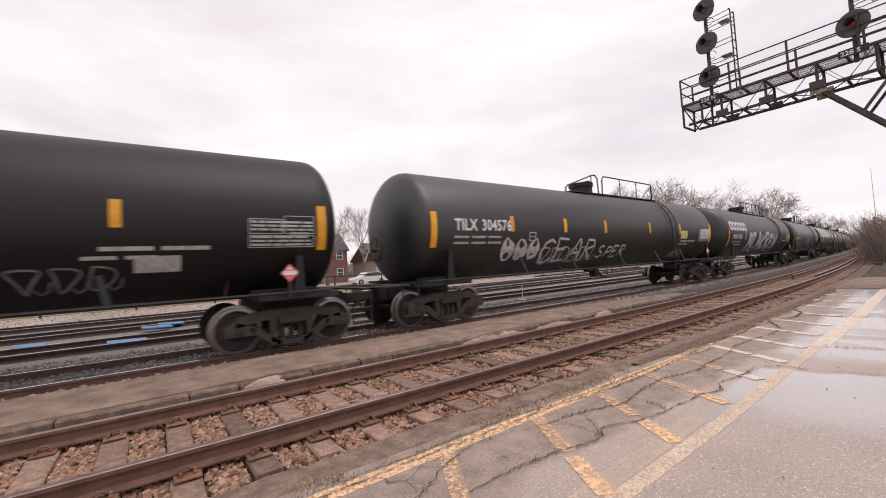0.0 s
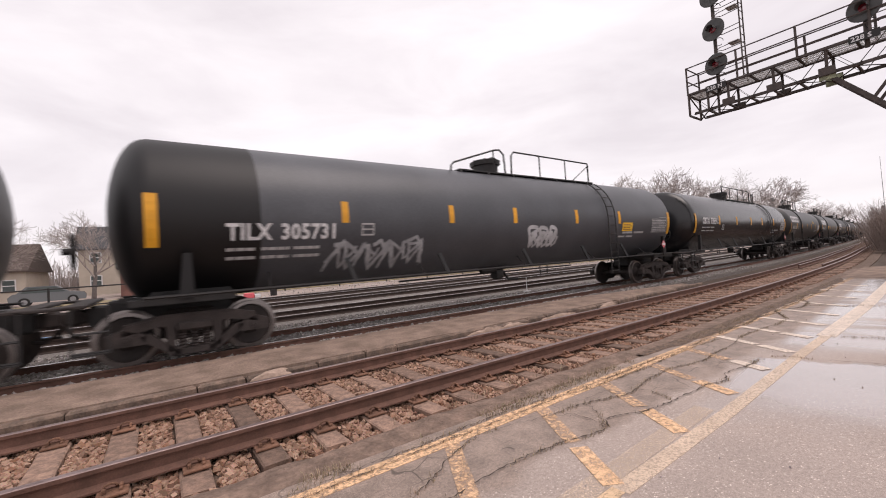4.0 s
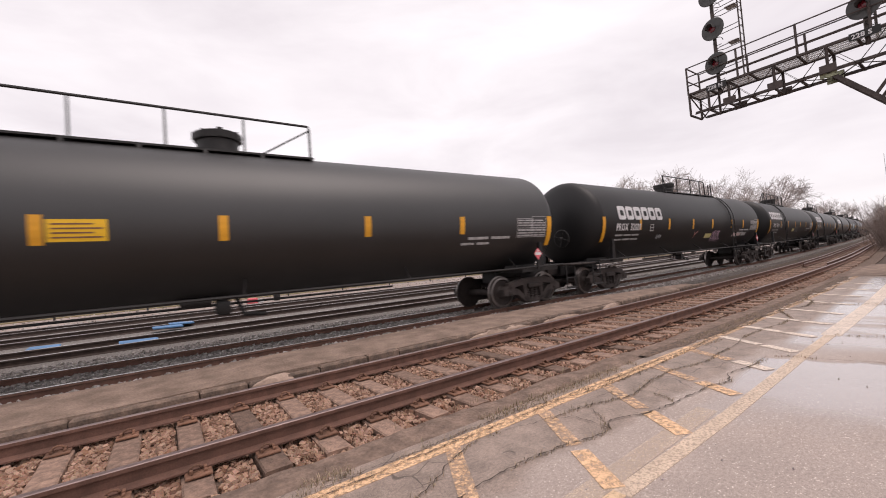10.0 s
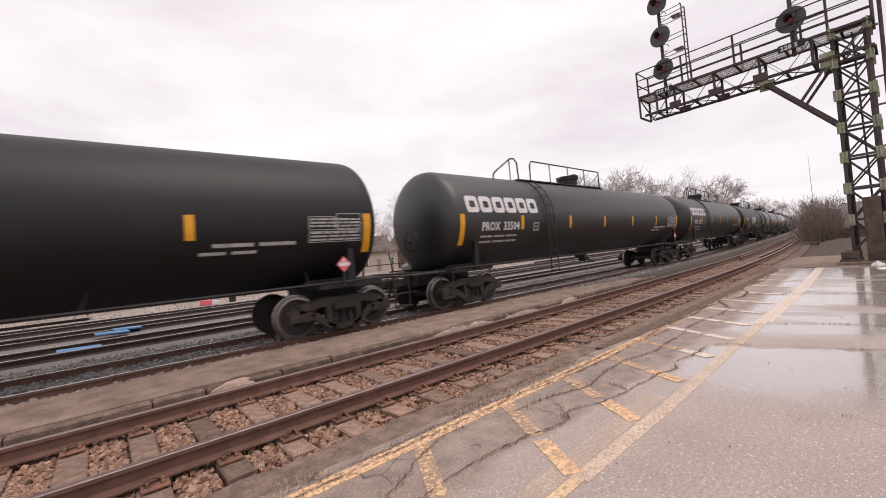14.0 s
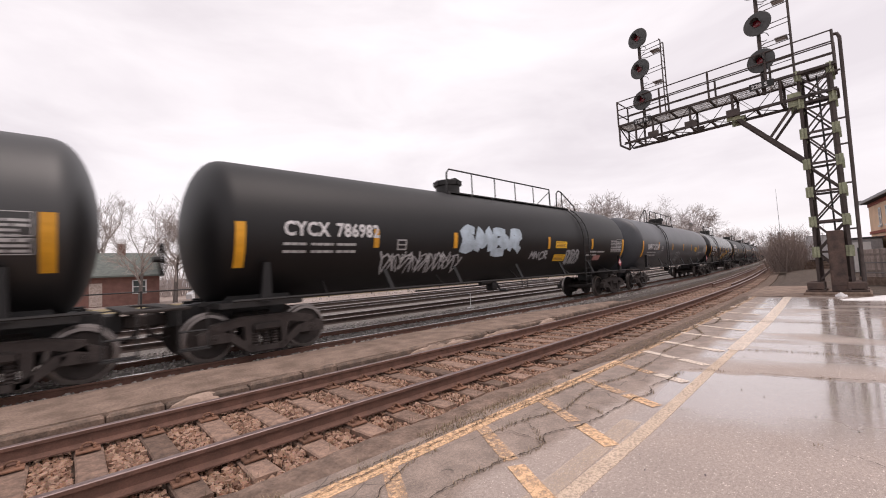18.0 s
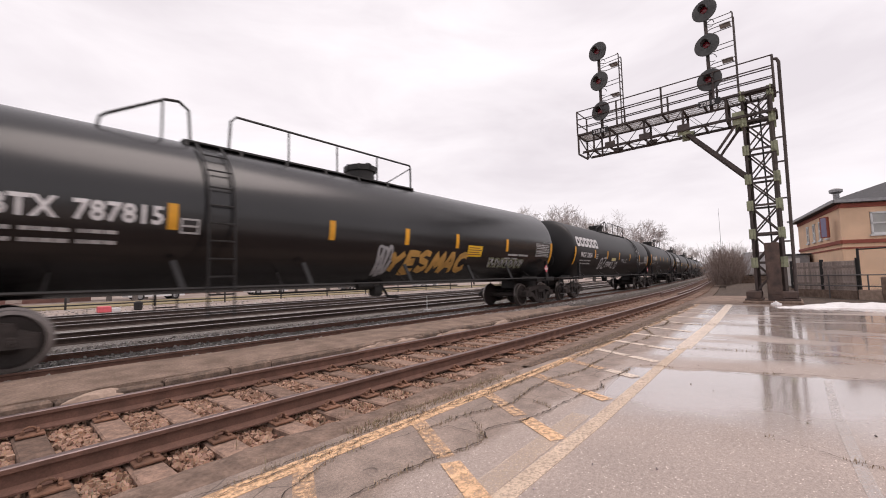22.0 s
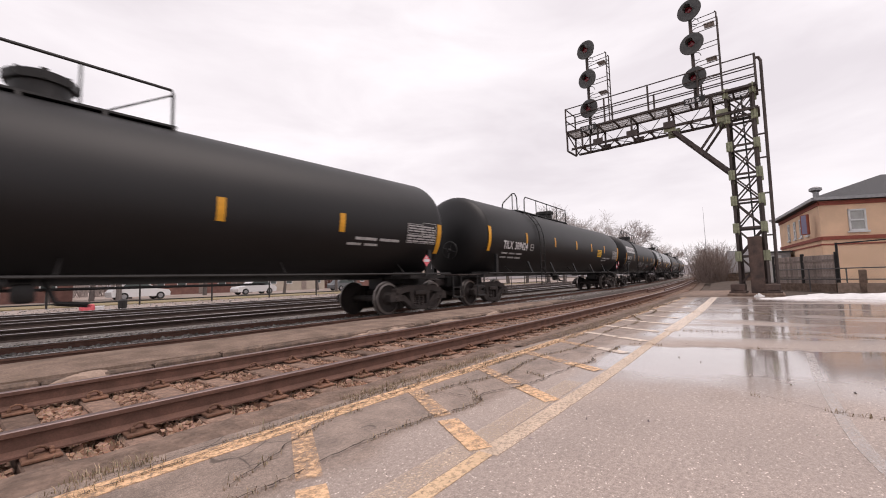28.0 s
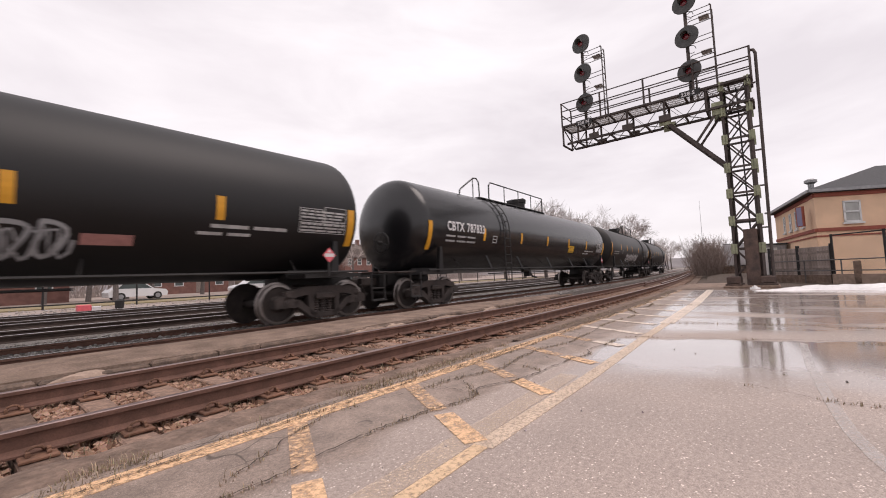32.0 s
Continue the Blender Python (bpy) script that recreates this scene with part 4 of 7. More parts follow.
TR["bearing_cap"] = e.mesh("bearing_cap", M_TRUCK, 0.6)
WHEELS = {-1: [], 1: []}


def truck(parent, x):
    tr = part("truck", TR["bolster"], None, parent, "dusty cast-steel freight truck", at=pose(x, 0, 0))
    for sg in (-1, 1):
        part("side_frame", TR["side_frame"], None, tr, at=pose(0, sg * 1.02, 0))
        part("spring_nest", TR["spring_nest"], None, tr, at=pose(0, sg * 1.02, 0))
        w = part("wheelset", TR["wheelset"], None, tr, at=pose(sg * 0.89, 0, 0.418))
        WHEELS[sg].append(w)
        for turn in (0, 180):
            part("bearing_cap", TR["bearing_cap"], None, tr, at=pose(sg * 0.89, 0, 0.43, 0, 0, turn))
    return tr


# meshes shared by all cars; bodies are drawn for a smaller tank and grown across
Shape.girth = GIRTH = 1.038
# dished head: a shallow bowl, then a tight knuckle
HEAD = [(a, b) for a, b in ((0.0, 0.02), (0.02, 0.35), (0.065, 0.62), (0.13, 0.86), (0.20, 1.04), (0.28, 1.18), (0.36, 1.275), (0.44, 1.335), (0.53, 1.368), (0.63, R_TANK))]
TANK_MESH = {}
LONGER = 0.32


def tank_end(half):
    return [(-half + a, b) for a, b in HEAD]


for longer in (0.0, 0.17, LONGER):
    prof = tank_end(TANK_HALF + longer)
    full = prof + [(x, R_TANK) for x in (-6, -4, -2, 0, 2, 4, 6)] + [(-a, b) for a, b in prof[::-1]]
    tank_shape = Shape().lathe(full, 64, "x", pose(0, 0, Z_TANK))
    for k, m in (("black", M_TANK), ("grey", M_TANK_SILVER), ("gloss", M_TANK_GLOSS), ("brown", M_TANK_BROWN), ("satin", M_TANK_SATIN)):
        TANK_MESH[(k, longer)] = tank_shape.mesh("tank", m, 0.7)

e = Shape()
e.box(-0.9, 0.9, -0.28, 0.28, 0.62, 0.98, b=0.03)
e.box(-1.15, 0.2, -0.20, 0.20, 0.60, 0.92, b=0.03)
for sg in (-1, 1):
    e.prism([(-0.75, 0.95), (0.9, 0.95), (0.9, 1.02), (0.55, 1.42), (-0.1, 1.42), (-0.35, 1.02), (-0.75, 1.02)], sg * 0.62 - 0.04, sg * 0.62 + 0.04)
    e.prism([(-0.6, 0.9), (0.85, 0.9), (0.85, 0.99), (-0.6, 0.99)], min(sg * 0.2, sg * 1.28), max(sg * 0.2, sg * 1.28))
STUB = e.mesh("stub_sill", M_STEEL_DARK)
e = Shape().box(-0.14, 0.14, -1.42, 1.42, 0.955, 1.0, b=0.01)
e.box(-0.5, 0.0, -1.42, -1.0, 0.955, 0.995, b=0.01)
e.box(-0.5, 0.0, 1.0, 1.42, 0.955, 0.995, b=0.01)
END_PLATFORM = e.mesh("end_platform", M_TRUCK)
e = Shape().box(-0.42, 0.1, -0.09, 0.09, 0.66, 0.86, b=0.03)
e.box(-0.60, -0.40, -0.16, 0.12, 0.63, 0.90, b=0.05)
e.box(-0.66, -0.56, -0.16, -0.05, 0.66, 0.88, b=0.03)
e.tube([(-0.35, 0.25, 0.70), (-0.5, 0.22, 0.50), (-0.62, 0.12, 0.42), (-0.75, 0.05, 0.45)], 0.03, 6)
COUPLER = e.mesh("coupler", M_TRUCK)
e = Shape()
e.tube([(-0.2, -1.36, 0.98), (-0.2, -1.36, 1.8), (-0.13, -1.36, 1.92), (0.0, -1.36, 1.95), (0.62, -1.36, 1.93), (0.74, -1.36, 1.86), (0.78, -1.36, 1.72), (0.78, -1.36, 0.98)], 0.02, 6)
e.tube([(-0.2, -1.36, 1.45), (-0.2, -0.9, 1.45)], 0.016, 6)
END_RAIL = e.mesh("end_handrail", M_STEEL_DARK, 0.8)
e = Shape()
for z in (0.36, 0.62):
    e.tube([(-0.2, -1.40, z), (0.2, -1.40, z)], 0.016, 6)
for x in (-0.2, 0.2):
    e.tube([(x, -1.40, 0.34), (x, -1.40, 0.97)], 0.018, 6)
e.bar((-0.22, -1.44, 0.34), (0.22, -1.44, 0.34), 0.08, 0.02)
STEP = e.mesh("sill_step", M_STEEL_DARK, 0.8)
e = Shape().lathe([(0.0, 0.26), (0.012, 0.285), (0.03, 0.285), (0.035, 0.26)], 20, "x", caps=False)
for j in range(4):
    an = math.pi / 2 * j + 0.3
    e.tube([(0.015, 0, 0), (0.015, 0.27 * math.cos(an), 0.27 * math.sin(an))], 0.014, 5)
e.lathe([(-0.12, 0.05), (0.03, 0.05)], 10, "x")
BRAKE_WHEEL = e.mesh("brake_wheel", M_STEEL_DARK, 0.8)
e = Shape()
for x in (-6.6, -3.3, 0.0, 3.3, 6.6):
    e.tube([(x, -1.30, 1.02), (x + 0.1, -0.9, 1.30)], 0.016, 5)
e.tube([(-8.4, -1.36, 1.02), (8.4, -1.36, 1.02)], 0.024, 6)
SIDE_PIPE = e.mesh("side_rail_pipe", M_STEEL_DARK, 0.8)
e = Shape()
e.bar((0.06, -1.37, 1.0), (-0.06, -1.22, 1.46), 0.09, 0.03, up=(0, 1, 0.4))
BRACKET = e.mesh("side_bracket", M_TANK)
SADDLE = Shape().prism([(-0.12, 0.98), (0.09, 0.98), (0.06, 1.66), (-0.05, 1.66)], -1.37, -1.27).mesh("saddle_strap", M_TANK)
e = Shape().lathe([(-0.30, 0.04), (-0.28, 0.09), (-0.24, 0.11), (0.24, 0.11), (0.28, 0.09), (0.30, 0.04)], 14, "x", pose(0, -1.10, 1.14))
RESERVOIR = e.mesh("air_reservoir", M_STEEL_DARK, 0.6)
e = Shape()
e.tube([(0, -0.35, 1.0), (0.12, -0.5, 0.66), (0.5, -0.5, 0.62)], 0.04, 8)
e.box(-0.35, -0.1, -0.55, -0.3, 0.68, 0.95, b=0.04)
e.tube([(-0.9, -0.5, 0.95), (-0.4, -0.5, 0.95)], 0.08, 10)
e.tube([(-3.4, -0.3, 0.86), (3.4, -0.3, 0.86)], 0.022, 6)
BRAKE_GEAR = e.mesh("brake_gear", M_STEEL_DARK, 0.8)
e = Shape().lathe([(3.55, 0.36), (3.66, 0.37), (3.92, 0.37), (3.93, 0.42), (4.06, 0.43), (4.08, 0.39), (4.11, 0.1)], 24, "z")
for j in range(8):
    an = 2 * math.pi * j / 8
    e.box(-0.02, 0.02, -0.02, 0.02, 3.90, 4.04, m=pose(0.42 * math.cos(an), 0.42 * math.sin(an), 0.04))
e.box(-0.05, 0.05, -0.36, 0.36, 4.09, 4.13, b=0.01)
MANWAY = e.mesh("manway", M_STEEL_DARK, 0.6)
WALK_Y, WALK_Z = 0.52, 3.60
TOPS = {}


def walkway(x0, x1):
    if ("walk", x0, x1) not in TOPS:
        e = Shape()
        for y in (-0.50, -0.30, 0.30, 0.50):
            e.box(x0, x1, y - 0.09, y + 0.09, WALK_Z, WALK_Z + 0.035)
        n = max(3, round((x1 - x0) / 1.0))
        for i in range(n + 1):
            x = x0 + 0.04 + (x1 - x0 - 0.08) * i / n
            e.bar((x, -0.58, WALK_Z - 0.02), (x, 0.58, WALK_Z - 0.02), 0.06, 0.05)
            for y in (-0.62, 0.62):
                e.bar((x, y * 0.92, WALK_Z), (x, y, 3.44), 0.05, 0.05)
        TOPS[("walk", x0, x1)] = e.mesh("walkway", M_STEEL_DARK)
    return TOPS[("walk", x0, x1)]


def hand_rail(x0, x1, slope):
    """One hand rail, on the side y = 0; slope: -1 rises from the left, 1 from the right, 0 level, 2 square-ended, 3 a short hoop."""
    if (x0, x1, slope) not in TOPS:
        s = Shape()
        z0, top = WALK_Z - 0.02, 4.30
        a, b = (x0, x1) if slope <= 0 else (x1, x0)
        d = 1 if slope <= 0 else -1
        if slope == 2:
            s.tube([(x0, 0, z0), (x0, 0, top), (x1 - 0.14, 0, top), (x1 - 0.02, 0, top - 0.12), (x1, 0, z0)], 0.026, 6)
            s.tube([(x0 + 0.25, 0, z0), (x0 + 0.03, 0, top - 0.05)], 0.016, 5)
            for x in (x0 + 1.4, x0 + 2.9, x0 + 4.0):
                s.tube([(x, 0, z0), (x, 0, top - 0.01)], 0.02, 5)
            s.tube([(x0, 0, z0 + 0.2), (x1 - 0.6, 0, z0 + 0.2), (x1 - 0.5, 0, z0)], 0.014, 5)
        elif slope == 3:
            s.tube([(x0, 0, z0), (x0, 0, top - 0.14), (x1, 0, top - 0.06), (x1, 0, z0)], 0.024, 6)
            s.tube([(x0 - 0.5, 0, z0 + 0.02), (x1, 0, top - 0.1)], 0.016, 5)
        elif slope:
            s.tube([(a, 0, z0 - 0.02), (a + 0.03 * d, 0, z0 + 0.14), (a + 0.12 * d, 0, z0 + 0.22), (b - 0.42 * d, 0, top - 0.03), (b - 0.2 * d, 0, top), (b - 0.04 * d, 0, top - 0.12), (b, 0, z0)], 0.026, 6)
            s.tube([(b - 0.45 * d, 0, z0), (b - 0.45 * d, 0, top - 0.04)], 0.02, 5)
        else:
            s.tube([(x0, 0, z0), (x0 + 0.03, 0, top - 0.12), (x0 + 0.14, 0, top), (x1 - 0.02, 0, top - 0.02), (x1, 0, top - 0.08), (x1, 0, z0)], 0.026, 6)
            n = max(2, round((x1 - x0) / 1.2))
            for i in range(1, n):
                x = x0 + (x1 - x0) * i / n
                s.tube([(x, 0, z0), (x, 0, top - 0.01)], 0.02, 5)
            s.tube([(x1 - 1.0, 0, z0 + 0.02), (x1, 0, top - 0.1)], 0.016, 5)
        TOPS[(x0, x1, slope)] = s.mesh("hand_rail", M_STEEL_DARK, 0.8)
    return TOPS[(x0, x1, slope)]


e = Shape()
for x in (-0.21, 0.21):
    pts = [(x, -1.45, 0.55), (x, -1.45, 1.6)]
    pts += [(x, -(R_TANK + 0.07) * math.cos(a), Z_TANK + (R_TANK + 0.07) * math.sin(a)) for a in (0.0, 0.2, 0.4, 0.6, 0.8, 1.0)]
    e.tube(pts, 0.02, 6)
for i in range(11):
    z = 0.62 + i * 0.29
    if z < Z_TANK:
        p = (-1.45, z)
    else:
        a = math.asin(min(0.95, (z - Z_TANK) / R_TANK))
        p = (-(R_TANK + 0.07) * math.cos(a), Z_TANK + (R_TANK + 0.07) * math.sin(a))
    e.tube([(-0.21, p[0], p[1]), (0.21, p[0], p[1])], 0.015, 5)
LADDER = e.mesh("ladder", M_STEEL_DARK, 0.8)
e = Shape()
wrap(e, -0.07, 0.07, 1.93, 2.33)
STRIP_SHORT = e.mesh("reflector_strip", M_YELLOW)
e = Shape()
wrap(e, -0.085, 0.085, 1.58, 2.36, n=6)
STRIP_LONG = e.mesh("reflector_strip", M_YELLOW)
e = Shape()
d = 0.155
e.add([(0, 0, -d), (d, 0, 0), (0, 0, d), (-d, 0, 0), (0, -0.01, -d), (d, -0.01, 0), (0, -0.01, d), (-d, -0.01, 0)], [(4, 5, 6, 7), (0, 1, 5, 4), (1, 2, 6, 5), (2, 3, 7, 6), (3, 0, 4, 7)], 0)
for z0, z1, w in ((-0.035, 0.035, 0.115),):
    e.box(-w, w, -0.014, -0.009, z0, z1, 1)
e.add([(-0.05, -0.012, 0.055), (0.05, -0.012, 0.055), (0, -0.012, 0.12)], [(0, 1, 2)], 1)
PLACARD = e.mesh("placard", [M_RED, M_WHITE])
PLACARD_POST = Shape().box(-0.03, 0.03, -0.02, 0.0, -0.42, 0.1).mesh("placard_bracket", M_STEEL_DARK)


e = Shape()
ring = [(0.06, 0.0), (0.42, 0.0), (0.48, 0.06), (0.48, 0.38), (0.42, 0.44), (0.06, 0.44), (0.0, 0.38), (0.0, 0.06)]
hole = [(0.16, 0.13), (0.32, 0.13), (0.35, 0.16), (0.35, 0.28), (0.32, 0.31), (0.16, 0.31), (0.13, 0.28), (0.13, 0.16)]
e.add([on_tank(a, 2.40 + b, 0.018) for a, b in ring + hole], [(i, (i + 1) % 8, (i + 1) % 8 + 8, i + 8) for i in range(8)])
EMBLEM = e.mesh("emblem_block", M_WHITE)


def tank_car(cfg, label):
    """One tank car; cfg: colour, which end the ladder is at, its markings and graffiti."""
    car = thing("tank_car", label, "tank car", "cars of the train")
    o = 0.0 if cfg.get("brand") else cfg.get("longer", LONGER)
    part("tank", TANK_MESH[(cfg.get("paint", "black"), o)], None, car)
    kind = cfg.get("kind", "long")
    slope, level, deck, lad, dome, sgn = {"long": ((-5.5, -4.17), (-3.5, 1.55), (-4.3, 1.6), -3.95, -0.1, -1), "end": ((-1.75, 0.3), (0.55, 4.45), (-1.5, 4.6), 4.15, 0.0, -1), "endb": ((3.8, 4.35), (-1.3, 3.6), (-1.4, 4.6), 4.15, -0.1, 1), "turned": ((4.1, 5.6), (-2.2, 3.6), (-2.2, 4.9), 4.5, -1.6, 1)}[kind]
    if kind == "endb":
        lad = cfg.get("lad", 4.0)
        slope, level, deck, sgn = (lad + 0.08, lad + 0.42), (-1.4, lad - 0.42), (-1.4, lad + 0.48), 3
    dx = cfg.get("gear", 0.0)
    slope, level, deck = [(round(a + dx, 2), round(b + dx, 2)) for a, b in (slope, level, deck)]
    lad, dome = lad + dx, dome + dx * 0.5
    part("manway", MANWAY, None, car, at=pose(dome, 0, 0))
    part("walkway", walkway(*deck), None, car)
    for y in (-WALK_Y,):
        part("hand_rail", hand_rail(*slope, sgn), None, car, at=pose(0, y * GIRTH, 0))
        part("hand_rail", hand_rail(*level, 2 if kind == "endb" else 0), None, car, at=pose(0, y * GIRTH, 0))
    part("ladder", LADDER, None, car, at=pose(lad, 0, 0))
    part("ladder", LADDER, None, car, at=pose(lad, 0, 0, 0, 0, 180))
    part("side_rail_pipe", SIDE_PIPE, None, car)
    part("side_rail_pipe", SIDE_PIPE, None, car, at=pose(0, 0, 0, 0, 0, 180))
    part("brake_gear", BRAKE_GEAR, None, car)
    for x in (-5.05, -2.75, 0.1, 2.8, 5.05) if o else ():
        part("side_bracket", BRACKET, None, car, at=pose(x, 0, 0))
    for sg in (-1, 1):
        rot = 0 if sg < 0 else 180
        part("stub_sill", STUB, None, car, at=pose(sg * (7.66 + o), 0, 0, 0, 0, rot))
        part("end_platform", END_PLATFORM, None, car, at=pose(sg * (8.85 + o), 0, 0, 0, 0, rot))
        if cfg.get("hoop") and sg < 0:
            part("end_handrail", END_RAIL, None, car, at=pose(-8.62 - o, 0, 0))
        part("coupler", COUPLER, None, car, at=pose(sg * (8.76 + o), 0, 0, 0, 0, rot))
        for y in (0, 180):
            part("saddle_strap", SADDLE, None, car, at=pose(sg * (7.5 + o), 0, 0, 0, 0, y))
            part("sill_step", STEP, None, car, at=pose(sg * (8.68 + o), 0, 0, 0, 0, y))
        truck(car, sg * (7.41 + o))
        px, py, pz = (7.3 + o, -1.40, 1.36) if sg > 0 else (-8.85 - o, -0.95, 1.62)
        if sg < 0 and not cfg.get("hoop"):
            continue
        pl = part("placard_bracket", PLACARD_POST, None, car, at=pose(px, py * GIRTH, pz * GIRTH))
        part("placard", PLACARD, None, pl, "red and white diamond placard", at=pose(0, -0.022, 0))
    if cfg.get("hoop"):
        part("air_reservoir", RESERVOIR, None, car, at=pose(-6.75, 0, 0))
    part("brake_wheel", BRAKE_WHEEL, None, car, at=pose(-8.95 - o, -0.45, 1.85))
    if cfg.get("patched"):
        e = Shape().lathe([(a, b * 1.003) for a, b in tank_end(TANK_HALF + o)] + [(-7.2, R_TANK * 1.003), (-6.7, R_TANK * 1.003)], 64, "x", pose(-0.003, 0, Z_TANK), caps=False)
        part("repainted_end", e, M_TANK, car, "end of the tank painted over in flat black", smooth=0.7)
    up = cfg.get("high", 0.0)
    for x in cfg.get("strips", {"long": (-5.36, -2.6, -0.06, 2.52, 5.17), "end": (-5.3, -3.0, -0.9, 2.2, 4.8), "endb": (-5.2, -2.5, 0.15, 2.25, 4.7), "turned": (-5.2, -1.6, 1.77, 5.08)}[kind]):
        part("reflector_strip", STRIP_SHORT, None, car, at=pose(x, 0, 0) @ Matrix.Translation((0, 0, Z_TANK * GIRTH)) @ Matrix.Rotation(-up / R_TANK, 4, "X") @ Matrix.Translation((0, 0, -Z_TANK * GIRTH)))
    for x in (-7.94 - o, 7.94 + o):
        part("reflector_strip", STRIP_LONG, None, car, at=pose(x, 0, 0) @ Matrix.Translation((0, 0, Z_TANK * GIRTH)) @ Matrix.Rotation(-up / R_TANK, 4, "X") @ Matrix.Translation((0, 0, -Z_TANK * GIRTH)))
    # stencilled data
    if cfg.get("brand"):
        for i in range(6):
            part("emblem_block", EMBLEM, None, car, "bold white block of a painted emblem", at=pose(cfg.get("bx", -7.75) + i * 0.545, 0, 0) @ Matrix.Translation((0, 0, Z_TANK * GIRTH)) @ Matrix.Rotation(cfg.get("drop", 0.0), 4, "X") @ Matrix.Translation((0, 0, -Z_TANK * GIRTH)))
    s, small = Shape(), Shape()
    big = cfg.get("big", 0.0)
    tx, tz = cfg.get("at", (-7.5, 2.15) if big else (-7.2, 1.93))
    size = 0.37 if big else 0.31
    if cfg.get("mark"):
        write(s, cfg["mark"][0], tx, tz, size, wide=0.9)
        first = max(a for a, _, _ in lettering(cfg["mark"][0], size)[0]) * 0.9
        write(s, cfg["mark"][1], tx + first + 0.14, tz, size, wide=0.92)
    for r in range(2):
        for j in range(3):
            x, end = tx + j * 0.56, tx + 0.48 + j * 0.56
            while x < end - 0.04:
                w = min(0.05 + 0.045 * ((j * 5 + r * 3 + int(x * 37)) % 3), end - x)
                wrap(small, x, x + w, tz - 0.185 - r * 0.14, tz - 0.135 - r * 0.14, n=1)
                x += w + 0.018
    part("stencilling", s, M_WHITE, car, "white stencilled reporting marks", kind="stuff")
    s = small
    rr = random.Random(cfg.get("mark", ("", ""))[1])
    for r in range(7):
        x = 6.70 + o
        while x < 7.70 + o:
            w = min(rr.choice((0.1, 0.16, 0.24, 0.34)), 7.76 + o - x)
            if r != 3 or x > 7.1 + o:
                wrap(s, x, x + w, 1.845 + r * 0.064, 1.88 + r * 0.064, n=1)
            x += w + 0.03
    for x0, x1, z0, z1 in ((6.66, 7.80, 1.815, 2.02), (6.66, 7.22, 2.045, 2.30), (7.25, 7.80, 2.045, 2.36)):
        for a, b, c, d in ((x0, x1, z0, z0 + 0.012), (x0, x1, z1 - 0.012, z1), (x0, x0 + 0.014, z0, z1), (x1 - 0.014, x1, z0, z1)):
            wrap(s, a + o, b + o, c, d, n=2, out=0.0065)
    for j in range(2):
        wrap(s, 5.0 + j * 0.75, 5.65 + j * 0.75, 1.80, 1.86, n=1)
        wrap(s, 4.8 + j * 0.5, 5.2 + j * 0.5, 1.68, 1.73, n=1)
    for a, b in ((0.0, 0.03), (0.25, 0.28)):
        wrap(s, cfg.get("plate", -4.8) + a, cfg.get("plate", -4.8) + b, 1.88, 2.12, n=1)
    for a in (1.88, 1.985, 2.09):
        wrap(s, cfg.get("plate", -4.8), cfg.get("plate", -4.8) + 0.28, a, a + 0.03, n=1)
    part("data_panel", s, M_GREYTXT, car, "faded stencilled data panel", kind="stuff")
    for (x0, x1, z0, z1, mt, nm) in cfg.get("signs", ()):
        s = Shape()
        wrap(s, x0, x1, z0, z1, n=3)
        sp = part("sign_panel", s, mt, car, nm)
        if mt is M_SIGN_YELLOW:
            s = Shape()
            for q in range(4):
                z = z0 + (z1 - z0) * (0.16 + 0.2 * q)
                wrap(s, x0 + 0.05, x1 - 0.05 - 0.1 * (q % 2), z, z + (z1 - z0) * 0.07, n=1, out=0.009)
            part("panel_writing", s, M_PLATE, sp, "rows of small dark writing", kind="stuff")
    for seed, x0, x1, z0, z1, w, mt, style in cfg.get("tags", ()):
        r = random.Random(seed)
        s = Shape()
        if style[0] == "=":
            sprayed(s, style[1:], x0, x1, z0, z1, w, seed)
            part("graffiti", s, mt, car, "sprayed graffiti capitals", kind="stuff")
            continue
        n = max(3, int((x1 - x0) / (0.75 * (z1 - z0) + 0.1)))
        for i in range(n):
            cx = x0 + (x1 - x0) * (i + 0.5) / n
            hw, hz = (x1 - x0) / n * 0.55, (z1 - z0) / 2
            cz = (z0 + z1) / 2 + r.uniform(-0.1, 0.1) * hz
            if style == "fill":
                pts = [(cx + hw * 0.9 * math.cos(a), cz + hz * r.uniform(0.6, 1.0) * math.sin(a)) for a in [2 * math.pi * j / 10 for j in range(10)]]
                c = on_tank(cx, cz, 0.006)
                s.add([c] + [on_tank(a, b, 0.006) for a, b in pts], [(0, j + 1, (j + 1) % 10 + 1) for j in range(10)])
                continue
            lean, hw = r.uniform(-0.1, 0.3) * hz, hw * 0.72
            if style == "loop":
                pts = [(cx + hw * (0.9 * math.cos(a) + 0.35 * math.sin(2 * a + i)), cz + hz * 0.95 * math.sin(a + 0.5 * math.cos(a))) for a in [1.2 + 0.35 * j for j in range(r.randrange(22, 28))]]
                stroke(s, pts, w)
                stroke(s, [(cx + hw * 0.5, cz - hz * 0.6), (cx + hw * 0.9, cz - hz), (cx + hw * 1.5, cz - hz * 0.7), (cx + hw * 1.7, cz)], w * 0.8)
                continue
            side = r.choice((-1, 1))
            zig = [(-1.1 + 0.75 * j + r.uniform(-0.15, 0.15), side * (1 if j % 2 else -1) * r.uniform(0.45, 1.0)) for j in range(4)]
            hook = [(r.uniform(0.5, 1.3) * math.cos(r.uniform(0, 1) + j * 1.25), r.uniform(0.6, 1.0) * math.sin(j * 1.25)) for j in range(3)]
